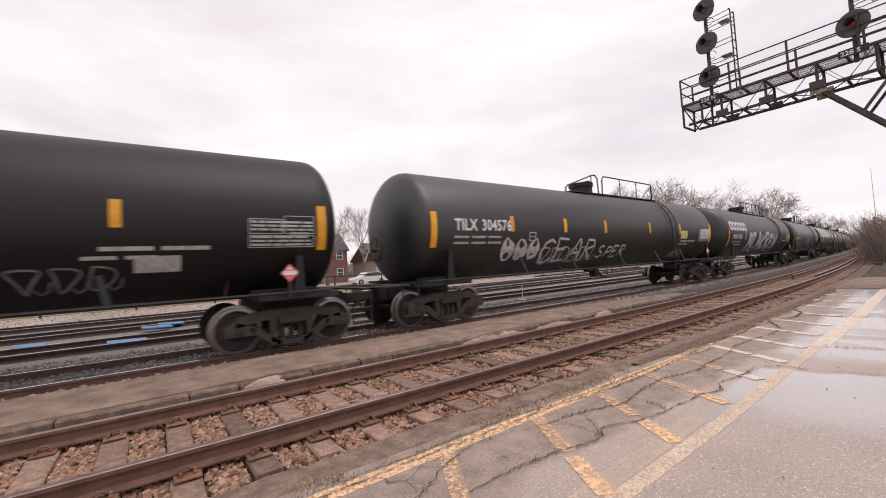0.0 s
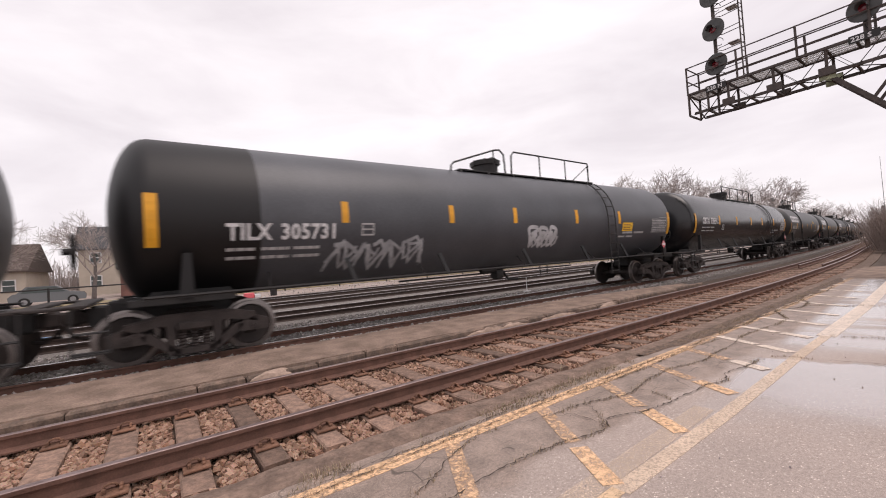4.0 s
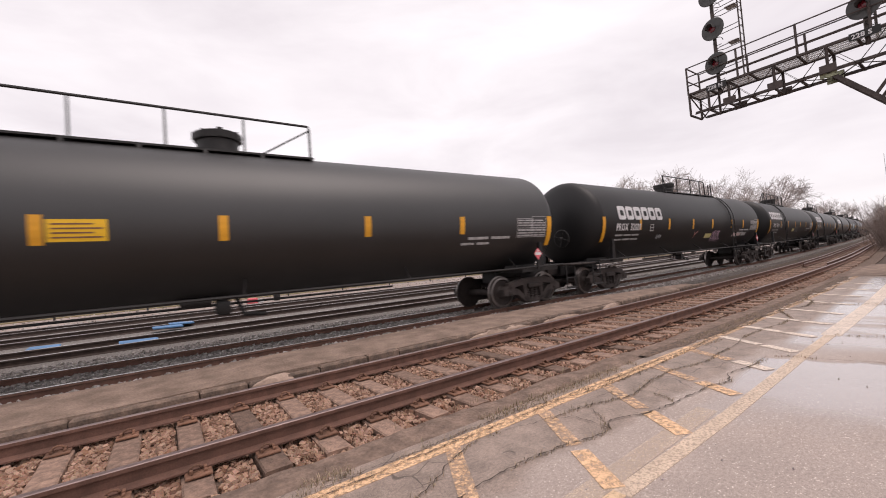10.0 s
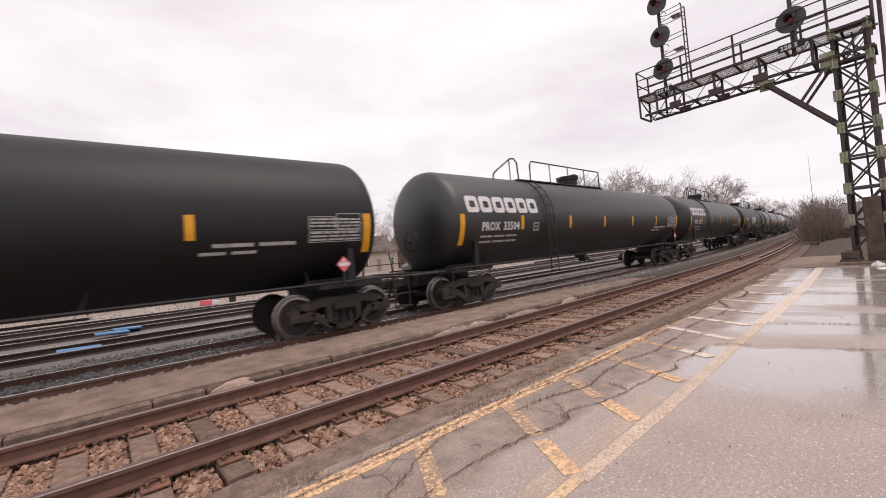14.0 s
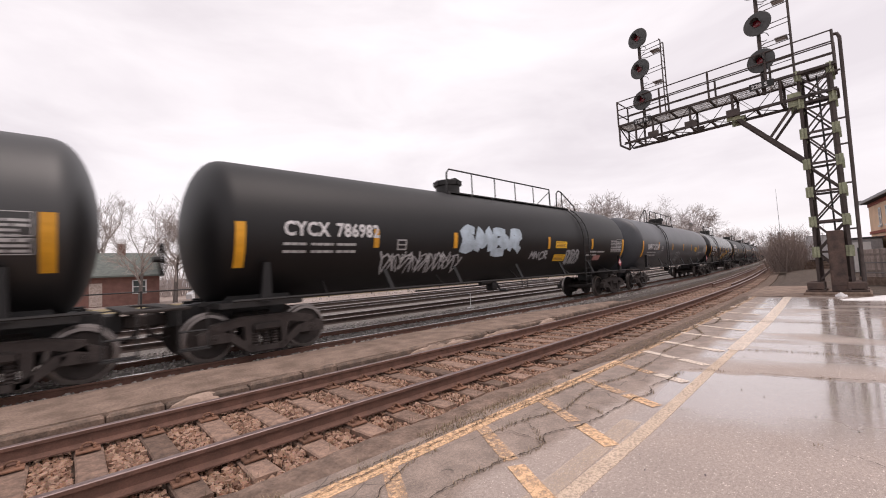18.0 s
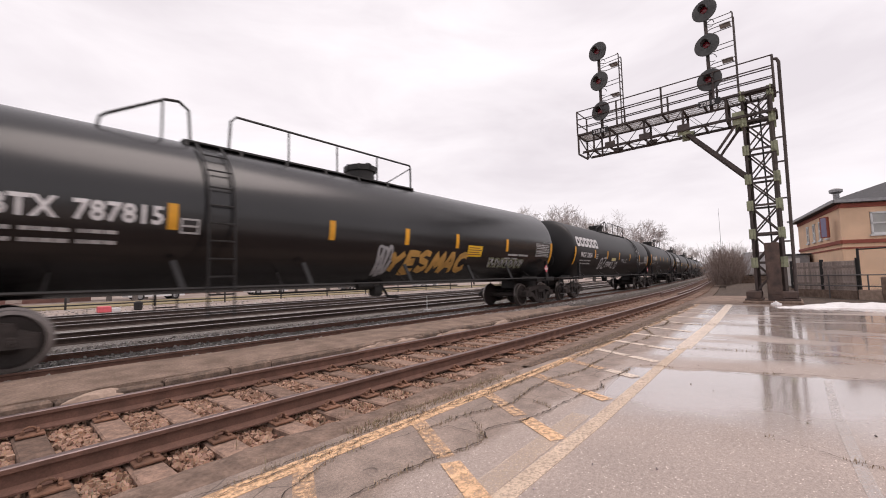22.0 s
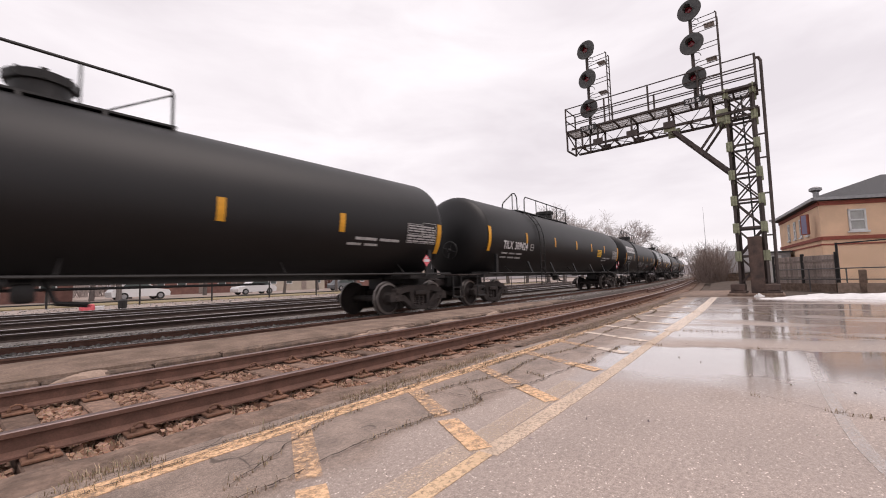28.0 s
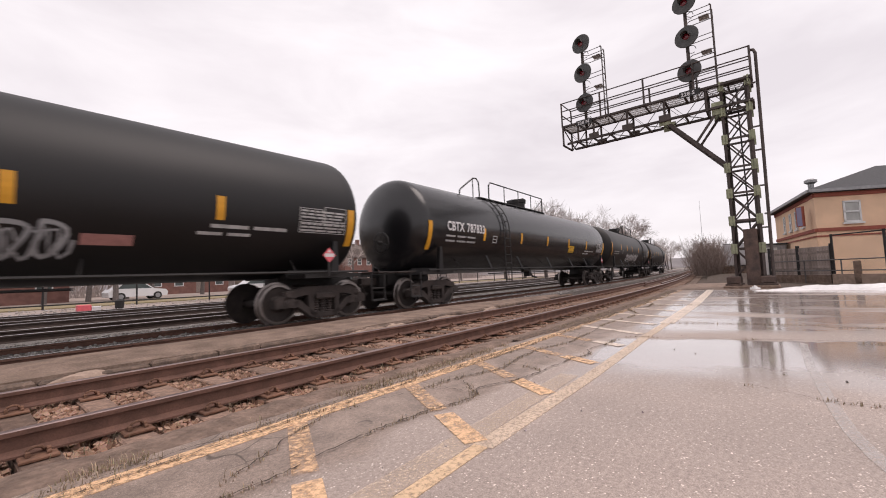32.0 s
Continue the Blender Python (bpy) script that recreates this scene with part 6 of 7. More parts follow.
for i in range(7):
    a, b = y0 + (y1 - y0) * i / 7, y0 + (y1 - y0) * (i + 1) / 7
    s = Shape()
    for j in range(26):
        y = a + (b - a) * (j + 0.5) / 26
        s.box(GX - 0.46, GX + 0.46, y - 0.004, y + 0.004, zt + 0.03, zt + 0.055)
    for j in range(5):
        x = GX - 0.44 + 0.22 * j
        s.box(x - 0.006, x + 0.006, a + 0.02, b - 0.02, zt + 0.024, zt + 0.05)
    part("walkway_grating", s, M_GRATING, gantry, "open grey walkway grating", kind="stuff")
for sx in (-0.5, 0.5):
    part("toe_board", Shape().box(GX + sx - 0.01, GX + sx + 0.01, y0, y1, zt + 0.012, zt + 0.085), M_GANTRY, gantry)
for sx in (-0.55, 0.55):
    s = Shape()
    for z in (zt + 0.36, zt + 0.71, zt + 1.06):
        s.tube([(GX + sx, y0, z), (GX + sx, y1, z)], 0.024, 6)
    if sx < 0:
        for z in (zt + 0.55, zt + 1.06):
            s.tube([(GX - 0.55, y1, z), (GX + 0.55, y1, z)], 0.024, 6)
    part("guard_rail", s, M_GANTRY, gantry)
    for i in range(5):
        a = y0 + (y1 - y0) * i / 4
        part("rail_post", Shape().bar((GX + sx, a, zt), (GX + sx, a, zt + 1.08), 0.05, 0.05), M_GANTRY, gantry)
# knee brace
for sx in (-0.40, 0.40):
    s = Shape()
    s.bar((GX + sx, GY + 0.36, 4.24), (GX + sx, 2.76, zb), 0.07, 0.12)
    s.bar((GX + sx, 1.1, zb), (GX + sx, 1.85, 5.24), 0.05, 0.08)
    part("knee_brace", s, M_GANTRY, gantry)
s = Shape()
for i in range(6):
    f, e = i / 6, (i + 1) / 6
    s.bar((GX - 0.4 if i % 2 else GX + 0.4, GY + 0.36 + (2.4 - GY) * f, 4.24 + (zb - 4.24) * f), (GX + 0.4 if i % 2 else GX - 0.4, GY + 0.36 + (2.4 - GY) * e, 4.24 + (zb - 4.24) * e), 0.05, 0.012)
part("brace_lacing", s, M_GANTRY, gantry)
for sx in (-0.44, 0.44):
    s = Shape().box(GX + sx - 0.02, GX + sx + 0.02, 2.58, 2.98, zb - 0.14, zb + 0.2, b=0.008)
    part("gusset_plate", s, M_GUSSET, gantry, "pale green-grey gusset plate")
    s = Shape().box(GX + sx - 0.02, GX + sx + 0.02, GY + H - 0.05, GY + H + 0.3, zb - 0.2, zb + 0.25, b=0.008)
    part("gusset_plate", s, M_GUSSET, gantry, "pale green-grey gusset plate")
# searchlight heads
sig_disc = Shape().lathe([(0.0, 0.385), (0.02, 0.40), (0.035, 0.395), (0.04, 0.1)], 32, "x")
sig_disc.lathe([(0.02, 0.28), (0.30, 0.22), (0.34, 0.14)], 20, "x")
sig_disc = sig_disc.mesh("backplate", M_SIGNAL, 0.6)
sig_hood = Shape()
for j in range(9):
    a0, a1 = math.pi * (j - 0.5) / 8, math.pi * (j + 0.5) / 8
    for r in (0.13,):
        sig_hood.add([(0.0, r * math.cos(a0), r * math.sin(a0)), (0.0, r * math.cos(a1), r * math.sin(a1)), (-0.24, r * math.cos(a1), r * math.sin(a1)), (-0.24, r * math.cos(a0), r * math.sin(a0)), (0.0, (r + 0.008) * math.cos(a0), (r + 0.008) * math.sin(a0)), (0.0, (r + 0.008) * math.cos(a1), (r + 0.008) * math.sin(a1)), (-0.24, (r + 0.008) * math.cos(a1), (r + 0.008) * math.sin(a1)), (-0.24, (r + 0.008) * math.cos(a0), (r + 0.008) * math.sin(a0))], [(0, 1, 2, 3), (7, 6, 5, 4), (3, 2, 6, 7)])
sig_hood = sig_hood.mesh("hood", M_SIGNAL)
sig_lens = Shape().lathe([(-0.012, 0.12), (-0.03, 0.07), (-0.035, 0.01)], 16, "x").mesh("lens", M_LENS, 0.6)
for gy, word in ((5.73, "228 N"), (1.88, "228 S")):
    sx = GX - 0.35
    sig = part("signal_post", Shape().tube([(sx, gy, zt - 0.3), (sx, gy, zt + 3.35)], 0.06, 8), M_GANTRY, gantry)
    for h in (0.85, 2.15, 3.45):
        hd = part("signal_head", sig_disc, None, sig, "round black searchlight signal head", at=pose(sx - 0.14, gy, zt + h, 0, 0, -10))
        for me, nm in ((sig_hood, "hood"), (sig_lens, "lens")):
            part(nm, me, None, sig, at=pose(sx - 0.14, gy, zt + h, 0, 0, -10))
    for h in (0.35, 1.65, 2.95):
        part("cable_loop", Shape().tube([(sx - 0.05 + 0.05 * math.cos(q), gy - 0.13 - 0.13 * math.cos(q), zt + h + 0.15 * math.sin(q)) for q in [0.45 * j for j in range(13)]], 0.012, 5), M_RUBBER, sig)
    s = Shape()
    for dx in (-0.02, 0.34):
        s.tube([(sx + dx, gy - 0.80, zt), (sx + dx, gy - 0.80, zt + 3.06), (sx + dx, gy - 0.76, zt + 3.12)], 0.024, 5)
    for i in range(10):
        s.tube([(sx - 0.02, gy - 0.80, zt + 0.2 + 0.29 * i), (sx + 0.34, gy - 0.80, zt + 0.2 + 0.29 * i)], 0.012, 5)
    part("signal_ladder", s, M_GANTRY, gantry)
    for h in (0.75, 1.45, 2.05, 2.75, 3.08):
        s = Shape()
        for dx in (-0.02, 0.34):
            s.tube([(sx, gy, zt + h - 0.09), (sx + dx, gy - 0.14, zt + h - 0.02), (sx + dx, gy - 0.80, zt + h)], 0.015, 5)
        part("ladder_bracket", s, M_GANTRY, gantry)
    for h in (1.45, 2.75):
        part("platform_plate", Shape().box(sx - 0.03, sx + 0.34, gy - 0.72, gy - 0.40, zt + h + 0.02, zt + h + 0.04), M_GRATING, gantry)
    vs, fs = lettering(word, 0.185)
    pl = part("number_plate", Shape().box(GX - 0.585, GX - 0.565, gy - 0.30, gy + 0.36, zt - 0.13, zt + 0.10), M_STEEL_DARK, gantry)
    part("plate_writing", Shape().add([(GX - 0.589, gy + 0.31 - a, zt - 0.08 + b) for a, b, _ in vs], fs), M_WHITE, gantry, "white signal number", kind="stuff")




# ---- trees ----
def grow(seed, height, spread, forks, levels, twig):
    """Trunk and bare crown of a winter tree, as two shapes."""
    r = random.Random(seed)
    trunk, crown = Shape(), Shape()

    def limb(p, d, ln, rad, lev):
        n = 4 if lev < 2 else 3
        pts, rs = [p], [rad]
        for i in range(n):
            d = (d + Vector((r.uniform(-1, 1), r.uniform(-1, 1), r.uniform(-0.35, 0.75))) * (0.11 + 0.035 * lev)).normalized()
            pts.append(pts[-1] + d * ln / n)
            rs.append(max(twig, rad * (1 - 0.55 * (i + 1) / n)))
        (trunk if lev == 0 else crown).tube(pts, rs, 7 if lev == 0 else (5 if lev == 1 else 3), caps=False)
        if lev >= levels:
            return
        for i in range(forks if lev else forks + 3):
            f = r.uniform(0.35, 1.0) if lev else r.uniform(0.4, 1.0)
            k = min(n - 1, int(f * n))
            q = pts[k].lerp(pts[k + 1], f * n - k)
            a = r.uniform(0, 6.283)
            side = d.orthogonal().normalized()
            side = (side * math.cos(a) + d.cross(side) * math.sin(a)).normalized()
            nd = (d * r.uniform(0.55, 1.0) + side * spread * r.uniform(0.6, 1.1)).normalized()
            limb(q, nd, ln * r.uniform(0.45, 0.72), max(twig, rs[k] * r.uniform(0.45, 0.65)), lev + 1)

    limb(Vector((0, 0, -0.2)), Vector((0, 0, 1)), height * 0.5, height * 0.022, 0)
    return trunk, crown


TREES = []
for k, (h, sp, fk, lv) in enumerate(((9, 0.8, 5, 4), (11, 0.75, 5, 4), (8, 0.85, 5, 4), (12, 0.6, 5, 4))):
    a, b = grow(40 + k, h, sp, fk, lv, 0.011)
    TREES.append((a.mesh("trunk", M_BARK), b.mesh("crown", M_TWIG)))


def tree(kind, x, y, turn, label, size=1.0):
    t = thing("tree", label, "tree", "bare trees", pose(x, y, -0.15, 0, 0, turn))
    for nm, me in zip(("trunk", "crown"), TREES[kind]):
        o = part(nm, me, None, t, kind="stuff" if nm == "crown" else "")
        o.scale = (size, size, size)
    return t


rng = random.Random(8)
LBL = "bare winter tree with a wide crown of fine twigs"
# the row behind the train on the curve
TALL = [max(v.co.z for v in crown.vertices) for _, crown in TREES]
for k, x, y, h in ((0, 58.5, 33.8, 11.2), (2, 61.5, 32.0, 11.6), (0, 65, 29.7, 11.8), (1, 69, 28.6, 11.6), (2, 75, 27.8, 11.8), (1, 81.5, 26.3, 12.0), (2, 88, 25.8, 11.6), (0, 97.4, 24.7, 11.8), (2, 110, 26.5, 9.6), (0, 139, 27.7, 11.5), (2, 146, 27.0, 11.5), (1, 152, 26.6, 11.5), (0, 160, 27.0, 11.0)):
    tree(k, x, y, rng.uniform(0, 360), LBL, (1.16 if x < 120 else 0.95) * h / TALL[k])
for i in range(9):
    x = 185 + i * 17
    tree(i % 4, x, train_line(x) + 10 + rng.uniform(-1, 5), rng.uniform(0, 360), LBL, rng.uniform(7, 9) / TALL[i % 4])
# behind the yard
for x, y, k, sz in ((-24, 52, 3, 0.9), (-13, 47, 2, 0.8), (-3.6, 45, 0, 0.95), (3.6, 56, 3, 1.0), (8.2, 44, 2, 1.2), (11.2, 46, 0, 1.15), (19, 50, 1, 0.95), (26, 54, 3, 1.0), (33, 49, 0, 0.9), (42, 52, 1, 0.9), (50, 46, 2, 0.95), (60, 44, 0, 1.0)):
    tree(k, x, y, rng.uniform(0, 360), LBL, sz)
for x, y, k, sz in ((-20, 41, 0, 0.95), (-10.8, 45, 1, 0.85), (-12.6, 48, 2, 1.1), (5.6, 44, 1, 0.75), (9.6, 42, 1, 0.95), (13.0, 45, 2, 1.2), (23, 40, 2, 1.0), (31, 42, 1, 0.85)):
    tree(k, x, y, rng.uniform(0, 360), LBL, sz)
# scrub beside the line beyond the gantry
SCRUB = []
for k in range(3):
    a, b = Shape(), Shape()
    r = random.Random(90 + k)
    for i in range(130):
        px, py = r.gauss(0, 0.8), r.gauss(0, 0.55)
        p = Vector((px, py, -0.1))
        d = Vector((r.uniform(-0.5, 0.5) + px * 0.12, r.uniform(-0.5, 0.5), 1)).normalized()
        hgt = r.uniform(1.6, 4.0)
        q = p + d * hgt
        (a if i < 6 else b).tube([p, p.lerp(q, 0.5) + Vector((r.uniform(-0.1, 0.1), r.uniform(-0.1, 0.1), 0)), q], [0.022, 0.013, 0.005], 3, caps=False)
        for j in range(12):
            f = r.uniform(0.15, 1.0)
            s0 = p.lerp(q, f)
            e0 = s0 + Vector((r.uniform(-0.5, 0.5), r.uniform(-0.5, 0.5), r.uniform(0.1, 0.6)))
            b.tube([s0, e0], [0.008, 0.004], 3, caps=False)
    SCRUB.append((a.mesh("stems", M_BARK), b.mesh("twigs", M_SHRUB)))
for i, (x, y, sz) in enumerate(((45.5, 4.6, 0.95), (48, 4.8, 1.0), (53, 5.3, 1.1), (58, 6.0, 1.1), (66, 6.8, 1.2), (74, 7.8, 1.2))):
    t = thing("shrub", "leafless tangled shrub on the bare verge", "shrub", "leafless shrubs", pose(x, y, -0.05, 0, 0, i * 71))
    for nm, me in zip(("stem_tangle", "twig_tangle"), SCRUB[i % 3]):
        part(nm, me, None, t, kind="stuff").scale = (sz, sz, sz)


# parked trailer and low wall beyond the mast
trailer = thing("trailer", "pale grey box trailer parked beyond the signal mast", "trailer", at=pose(52, 2.6, -0.03))
part("box", Shape().box(0, 6, -1.2, 1.2, 0.72, 2.95, b=0.03), M_TRAILER, trailer)
part("roof_rim", Shape().box(-0.03, 6.03, -1.23, 1.23, 2.9, 2.98), M_GALV, trailer)
for y in (-0.6, 0.6):
    part("door", Shape().box(-0.03, 0.0, y - 0.55, y + 0.55, 0.82, 2.82, b=0.01), M_TRAILER, trailer)
part("chassis", Shape().box(0.1, 5.9, -0.5, 0.5, 0.52, 0.72), M_STEEL_DARK, trailer)
for x, y in ((1.1, -1.0), (1.1, 1.0), (5.0, -1.0), (5.0, 1.0)):
    part("wheel", Shape().lathe([(-0.11, 0.2), (-0.11, 0.42), (-0.08, 0.46), (0.08, 0.46), (0.11, 0.42), (0.11, 0.2)], 20, "y", pose(x, y, 0.46)), M_RUBBER, trailer)
low = thing("low_wall", "low dark wall of old ties beside the verge", "wall")
for z in (0.06, 0.28, 0.50):
    part("tie", Shape().box(47.0, 47.22, 0.6, 3.7, z - 0.1, z + 0.105, b=0.015), M_EDGE, low)
# ---- the orange building and what stands round it ----
def wall_box(shape, a, b, z0, z1, out, thick, k=0):
    """A slab standing on the line a-b, from z0 to z1, its face out metres proud."""
    a, b = Vector(a), Vector(b)
    d = (b - a).normalized()
    n = Vector((d.y, -d.x))
    p = [a + n * out, b + n * out, b + n * (out - thick), a + n * (out - thick)]
    vs = [(q.x, q.y, z) for z in (z0, z1) for q in p]
    return shape.add(vs, [(0, 1, 2, 3), (7, 6, 5, 4), (0, 4, 5, 1), (1, 5, 6, 2), (2, 6, 7, 3), (3, 7, 4, 0)], k)


bld = thing("orange_building", "two-storey orange stucco building with red trim and grey hip roof", "building")
A, B, C = Vector((30.5, -1.98)), Vector((41.2, -0.42)), Vector((37.0, -13.6))
D = B + C - A
EAVE = 4.6
e = Shape()
vs = [(q.x, q.y, z) for z in (-0.2, EAVE) for q in (A, C, D, B)]
e.add(vs, [(3, 2, 1, 0), (4, 5, 6, 7), (0, 1, 5, 4), (1, 2, 6, 5), (2, 3, 7, 6), (3, 0, 4, 7)])
part("wall", e, M_STUCCO, bld)
for a, b in ((B, A), (A, C)):
    for z0, z1, o in ((2.38, 2.57, 0.07), (2.10, 2.18, 0.04), (EAVE - 0.34, EAVE - 0.12, 0.05)):
        part("trim_band", wall_box(Shape(), a, b, z0, z1, o, 0.12), M_TRIM, bld, "red trim band")
    part("wall_panel", wall_box(Shape(), a, b, -0.1, 2.02, 0.02, 0.1), M_STUCCO, bld)
ctr = (A + D) / 2
e = Shape()
ov = [q + (q - ctr).normalized() * 0.42 for q in (A, C, D, B)]
mid1, mid2 = ctr.lerp((A + B) / 2, 0.25), ctr.lerp((C + D) / 2, 0.25)
vs = [(q.x, q.y, EAVE - 0.1) for q in ov] + [(q.x, q.y, EAVE + 0.08) for q in ov] + [(mid1.x, mid1.y, EAVE + 2.15), (mid2.x, mid2.y, EAVE + 2.15)]
e.add(vs, [(3, 2, 1, 0), (0, 1, 5, 4), (1, 2, 6, 5), (2, 3, 7, 6), (3, 0, 4, 7), (4, 5, 9, 8), (5, 6, 9), (6, 7, 8, 9), (7, 4, 8)])
part("roof", e, M_ROOF, bld, "grey shingled hip roof")
e = Shape()
for a, b in ((ov[3], ov[0]), (ov[0], ov[1])):
    e.bar((a.x, a.y, EAVE), (b.x, b.y, EAVE), 0.13, 0.16)
part("gutter", e, M_GALV, bld)
e = Shape().tube([(33.2, -2.1, EAVE + 0.1), (33.2, -2.1, EAVE + 0.85)], 0.14, 12)
e.lathe([(0, 0.18), (0.08, 0.3), (0.22, 0.3), (0.3, 0.14)], 16, "z", pose(33.2, -2.1, EAVE + 0.8))
part("roof_vent", e, M_GALV, bld)


def window(parent, a, b, s, w, z0, z1, out=0.05):
    """A sash window set into the wall a-b, s metres along it."""
    d = (b - a).normalized()
    p, q = a + d * (s - w / 2), a + d * (s + w / 2)
    fr = Shape()
    for u, v, zz0, zz1 in ((p, p + d * 0.09, z0, z1), (q - d * 0.09, q, z0, z1), (p, q, z0, z0 + 0.09), (p, q, z1 - 0.09, z1), (p, q, (z0 + z1) / 2 - 0.04, (z0 + z1) / 2 + 0.04)):
        wall_box(fr, u, v, zz0, zz1, out, 0.1)
    win = part("window", fr, M_FRAME, parent, "white-framed sash window")
    part("pane", wall_box(Shape(), p, q, z0, z1, out - 0.035, 0.03), M_CURTAIN, win)
    part("sill", wall_box(Shape(), p - d * 0.08, q + d * 0.08, z0 - 0.09, z0, out + 0.06, 0.14), M_FRAME, win)


window(bld, A, C, 1.72, 0.82, 2.82, 3.98)
window(bld, A, C, 5.4, 0.82, 2.82, 3.98)
for s in (2.6, 4.2, 5.8, 7.6):
    window(bld, B, A, (A - B).length - s, 0.55, 2.85, 3.98)
d = (A - B).normalized()
n = Vector((d.y, -d.x))
p = A - d * 0.9
e = Shape().box(-0.25, 0.25, -0.05, 0.05, 2.78, 3.92, b=0.02, m=pose(p.x + n.x * 0.45, p.y + n.y * 0.45, 0, 0, 0, 35))
sg = part("hanging_sign", e, M_TRIM, bld, "red-framed hanging sign board")
e = Shape().box(-0.17, 0.17, -0.056, 0.056, 2.83, 3.87, m=pose(p.x + n.x * 0.45, p.y + n.y * 0.45, 0, 0, 0, 35))
part("sign_face", e, mat("sign_lilac", (0.24, 0.22, 0.34), 0.5, 0, 0.1, 3), sg)

# board fence, then wire fence
fence = thing("board_fence", "weathered dark board fence on a low concrete base", "fence")
F0, F1 = Vector((23.8, 0.1)), Vector((21.4, -1.68))
fd = (F1 - F0).normalized()
nb = 24
for i in range(nb):
    p = F0 + (F1 - F0) * (i + 0.5) / nb
    e = Shape().box(-0.066, 0.066, -0.012, 0.012, 0.25, 1.36, b=0.004)
    part("board", e, M_FENCE, fence, at=pose(p.x, p.y, 0, 0, 0, math.degrees(math.atan2(fd.y, fd.x))))
for z in (0.5, 1.15):
    part("rail", Shape().bar((F0.x, F0.y, z), (F1.x, F1.y, z), 0.05, 0.09), M_FENCE, fence)
for f in (0.0, 0.5, 1.0):
    p = F0.lerp(F1, f)
    part("post", Shape().box(p.x - 0.06, p.x + 0.06, p.y - 0.06, p.y + 0.06, -0.1, 1.45, b=0.01), M_STEEL_DARK, fence)
part("base", Shape().bar((F0.x, F0.y, 0.10), (F1.x, F1.y, 0.10), 0.22, 0.36), M_KERB, fence)
mesh_fence = thing("wire_fence", "tall wire fence on thin dark posts with a pipe rail", "fence")
G0, G1 = Vector((21.3, -1.7)), Vector((15.0, -7.4))
for i in range(6):
    p = G0.lerp(G1, i / 5)
    part("post", Shape().tube([(p.x, p.y, -0.1), (p.x, p.y, 1.78)], 0.04, 8), M_STEEL_DARK, mesh_fence)
for z in (1.74, 0.14):
    part("rail", Shape().tube([(G0.x, G0.y, z), (G1.x, G1.y, z)], 0.025, 6), M_STEEL_DARK, mesh_fence)
e = Shape()
n = 90
for i in range(n):
    f0 = i / n
    for sgn in (-1, 1):
        f1 = f0 + sgn * 0.2
        if 0 <= f1 <= 1:
            p, q = G0.lerp(G1, f0), G0.lerp(G1, f1)
            e.tube([(p.x, p.y, 0.14), (q.x, q.y, 1.74)], 0.0014, 3, caps=False)
part("wire_mesh", e, M_GALV, mesh_fence, kind="stuff")
part("base", Shape().bar((G0.x, G0.y, 0.12), (G1.x, G1.y, 0.12), 0.2, 0.40), M_PALE, mesh_fence, "low concrete base")
pipe_rail = thing("pipe_rail", "low galvanised pipe railing in front of the fence", "railing")
P0, P1 = Vector((23.2, 0.0)), Vector((16.6, -5.6))
for i in range(7):
    p = P0.lerp(P1, i / 6)
    part("post", Shape().tube([(p.x, p.y, -0.1), (p.x, p.y, 0.86)], 0.022, 8), M_DULLPIPE, pipe_rail)
for z in (0.45, 0.84):
    part("rail", Shape().tube([(P0.x, P0.y, z), (P1.x, P1.y, z)], 0.02, 8), M_DULLPIPE, pipe_rail)
blk = thing("concrete_block", "pale square concrete block by the fence", "concrete block", at=pose(20.6, -2.22, 0))
part("block", Shape().box(-0.09, 0.09, -0.09, 0.09, 0, 0.78, b=0.03), M_KERB, blk)
brd = thing("notice_board", "small slanted notice board on the railing", "sign", at=pose(17.6, -2.95, 0, 0, 0, -35))
part("board", Shape().prism([(-0.3, 0.55), (0.3, 0.55), (0.22, 0.85), (-0.22, 0.85)], -0.03, 0.03), M_STEEL_DARK, brd)
part("face", Shape().box(-0.2, 0.2, -0.036, -0.03, 0.6, 0.8), M_FRAME, brd)
part("leg", Shape().box(-0.04, 0.04, -0.03, 0.03, -0.02, 0.56), M_STEEL_DARK, brd)

# old snow along the far edge of the lot
def snow(name, label, pts, seed):
    r = random.Random(seed)
    s = Shape()
    n, m = len(pts) * 8, 9
    vs = []
    for i in range(n + 1):
        f = i / n * (len(pts) - 1)
        k = min(len(pts) - 2, int(f))
        f -= k
        cx, cy, w, h = [pts[k][j] * (1 - f) + pts[k + 1][j] * f for j in range(4)]
        dx, dy = pts[k + 1][0] - pts[k][0], pts[k + 1][1] - pts[k][1]
        ln = math.hypot(dx, dy)
        ox, oy = -dy / ln, dx / ln
        for j in range(m):
            u = j / (m - 1) * 2 - 1
            q = w * u * (1 + 0.25 * noise.noise(Vector((i * 0.35, seed, 0))))
            z = h * (1 - u * u) ** 0.7 * (0.75 + 0.5 * noise.noise(Vector((i * 0.4, j * 0.5, seed)))) - 0.01
            vs.append((cx + ox * q, cy + oy * q, z))
    s.add(vs, [(i * m + j, i * m + j + 1, (i + 1) * m + j + 1, (i + 1) * m + j) for i in range(n) for j in range(m - 1)])
    return tagged(part(name, s, M_SNOW, smooth=1.5), label, "snow")


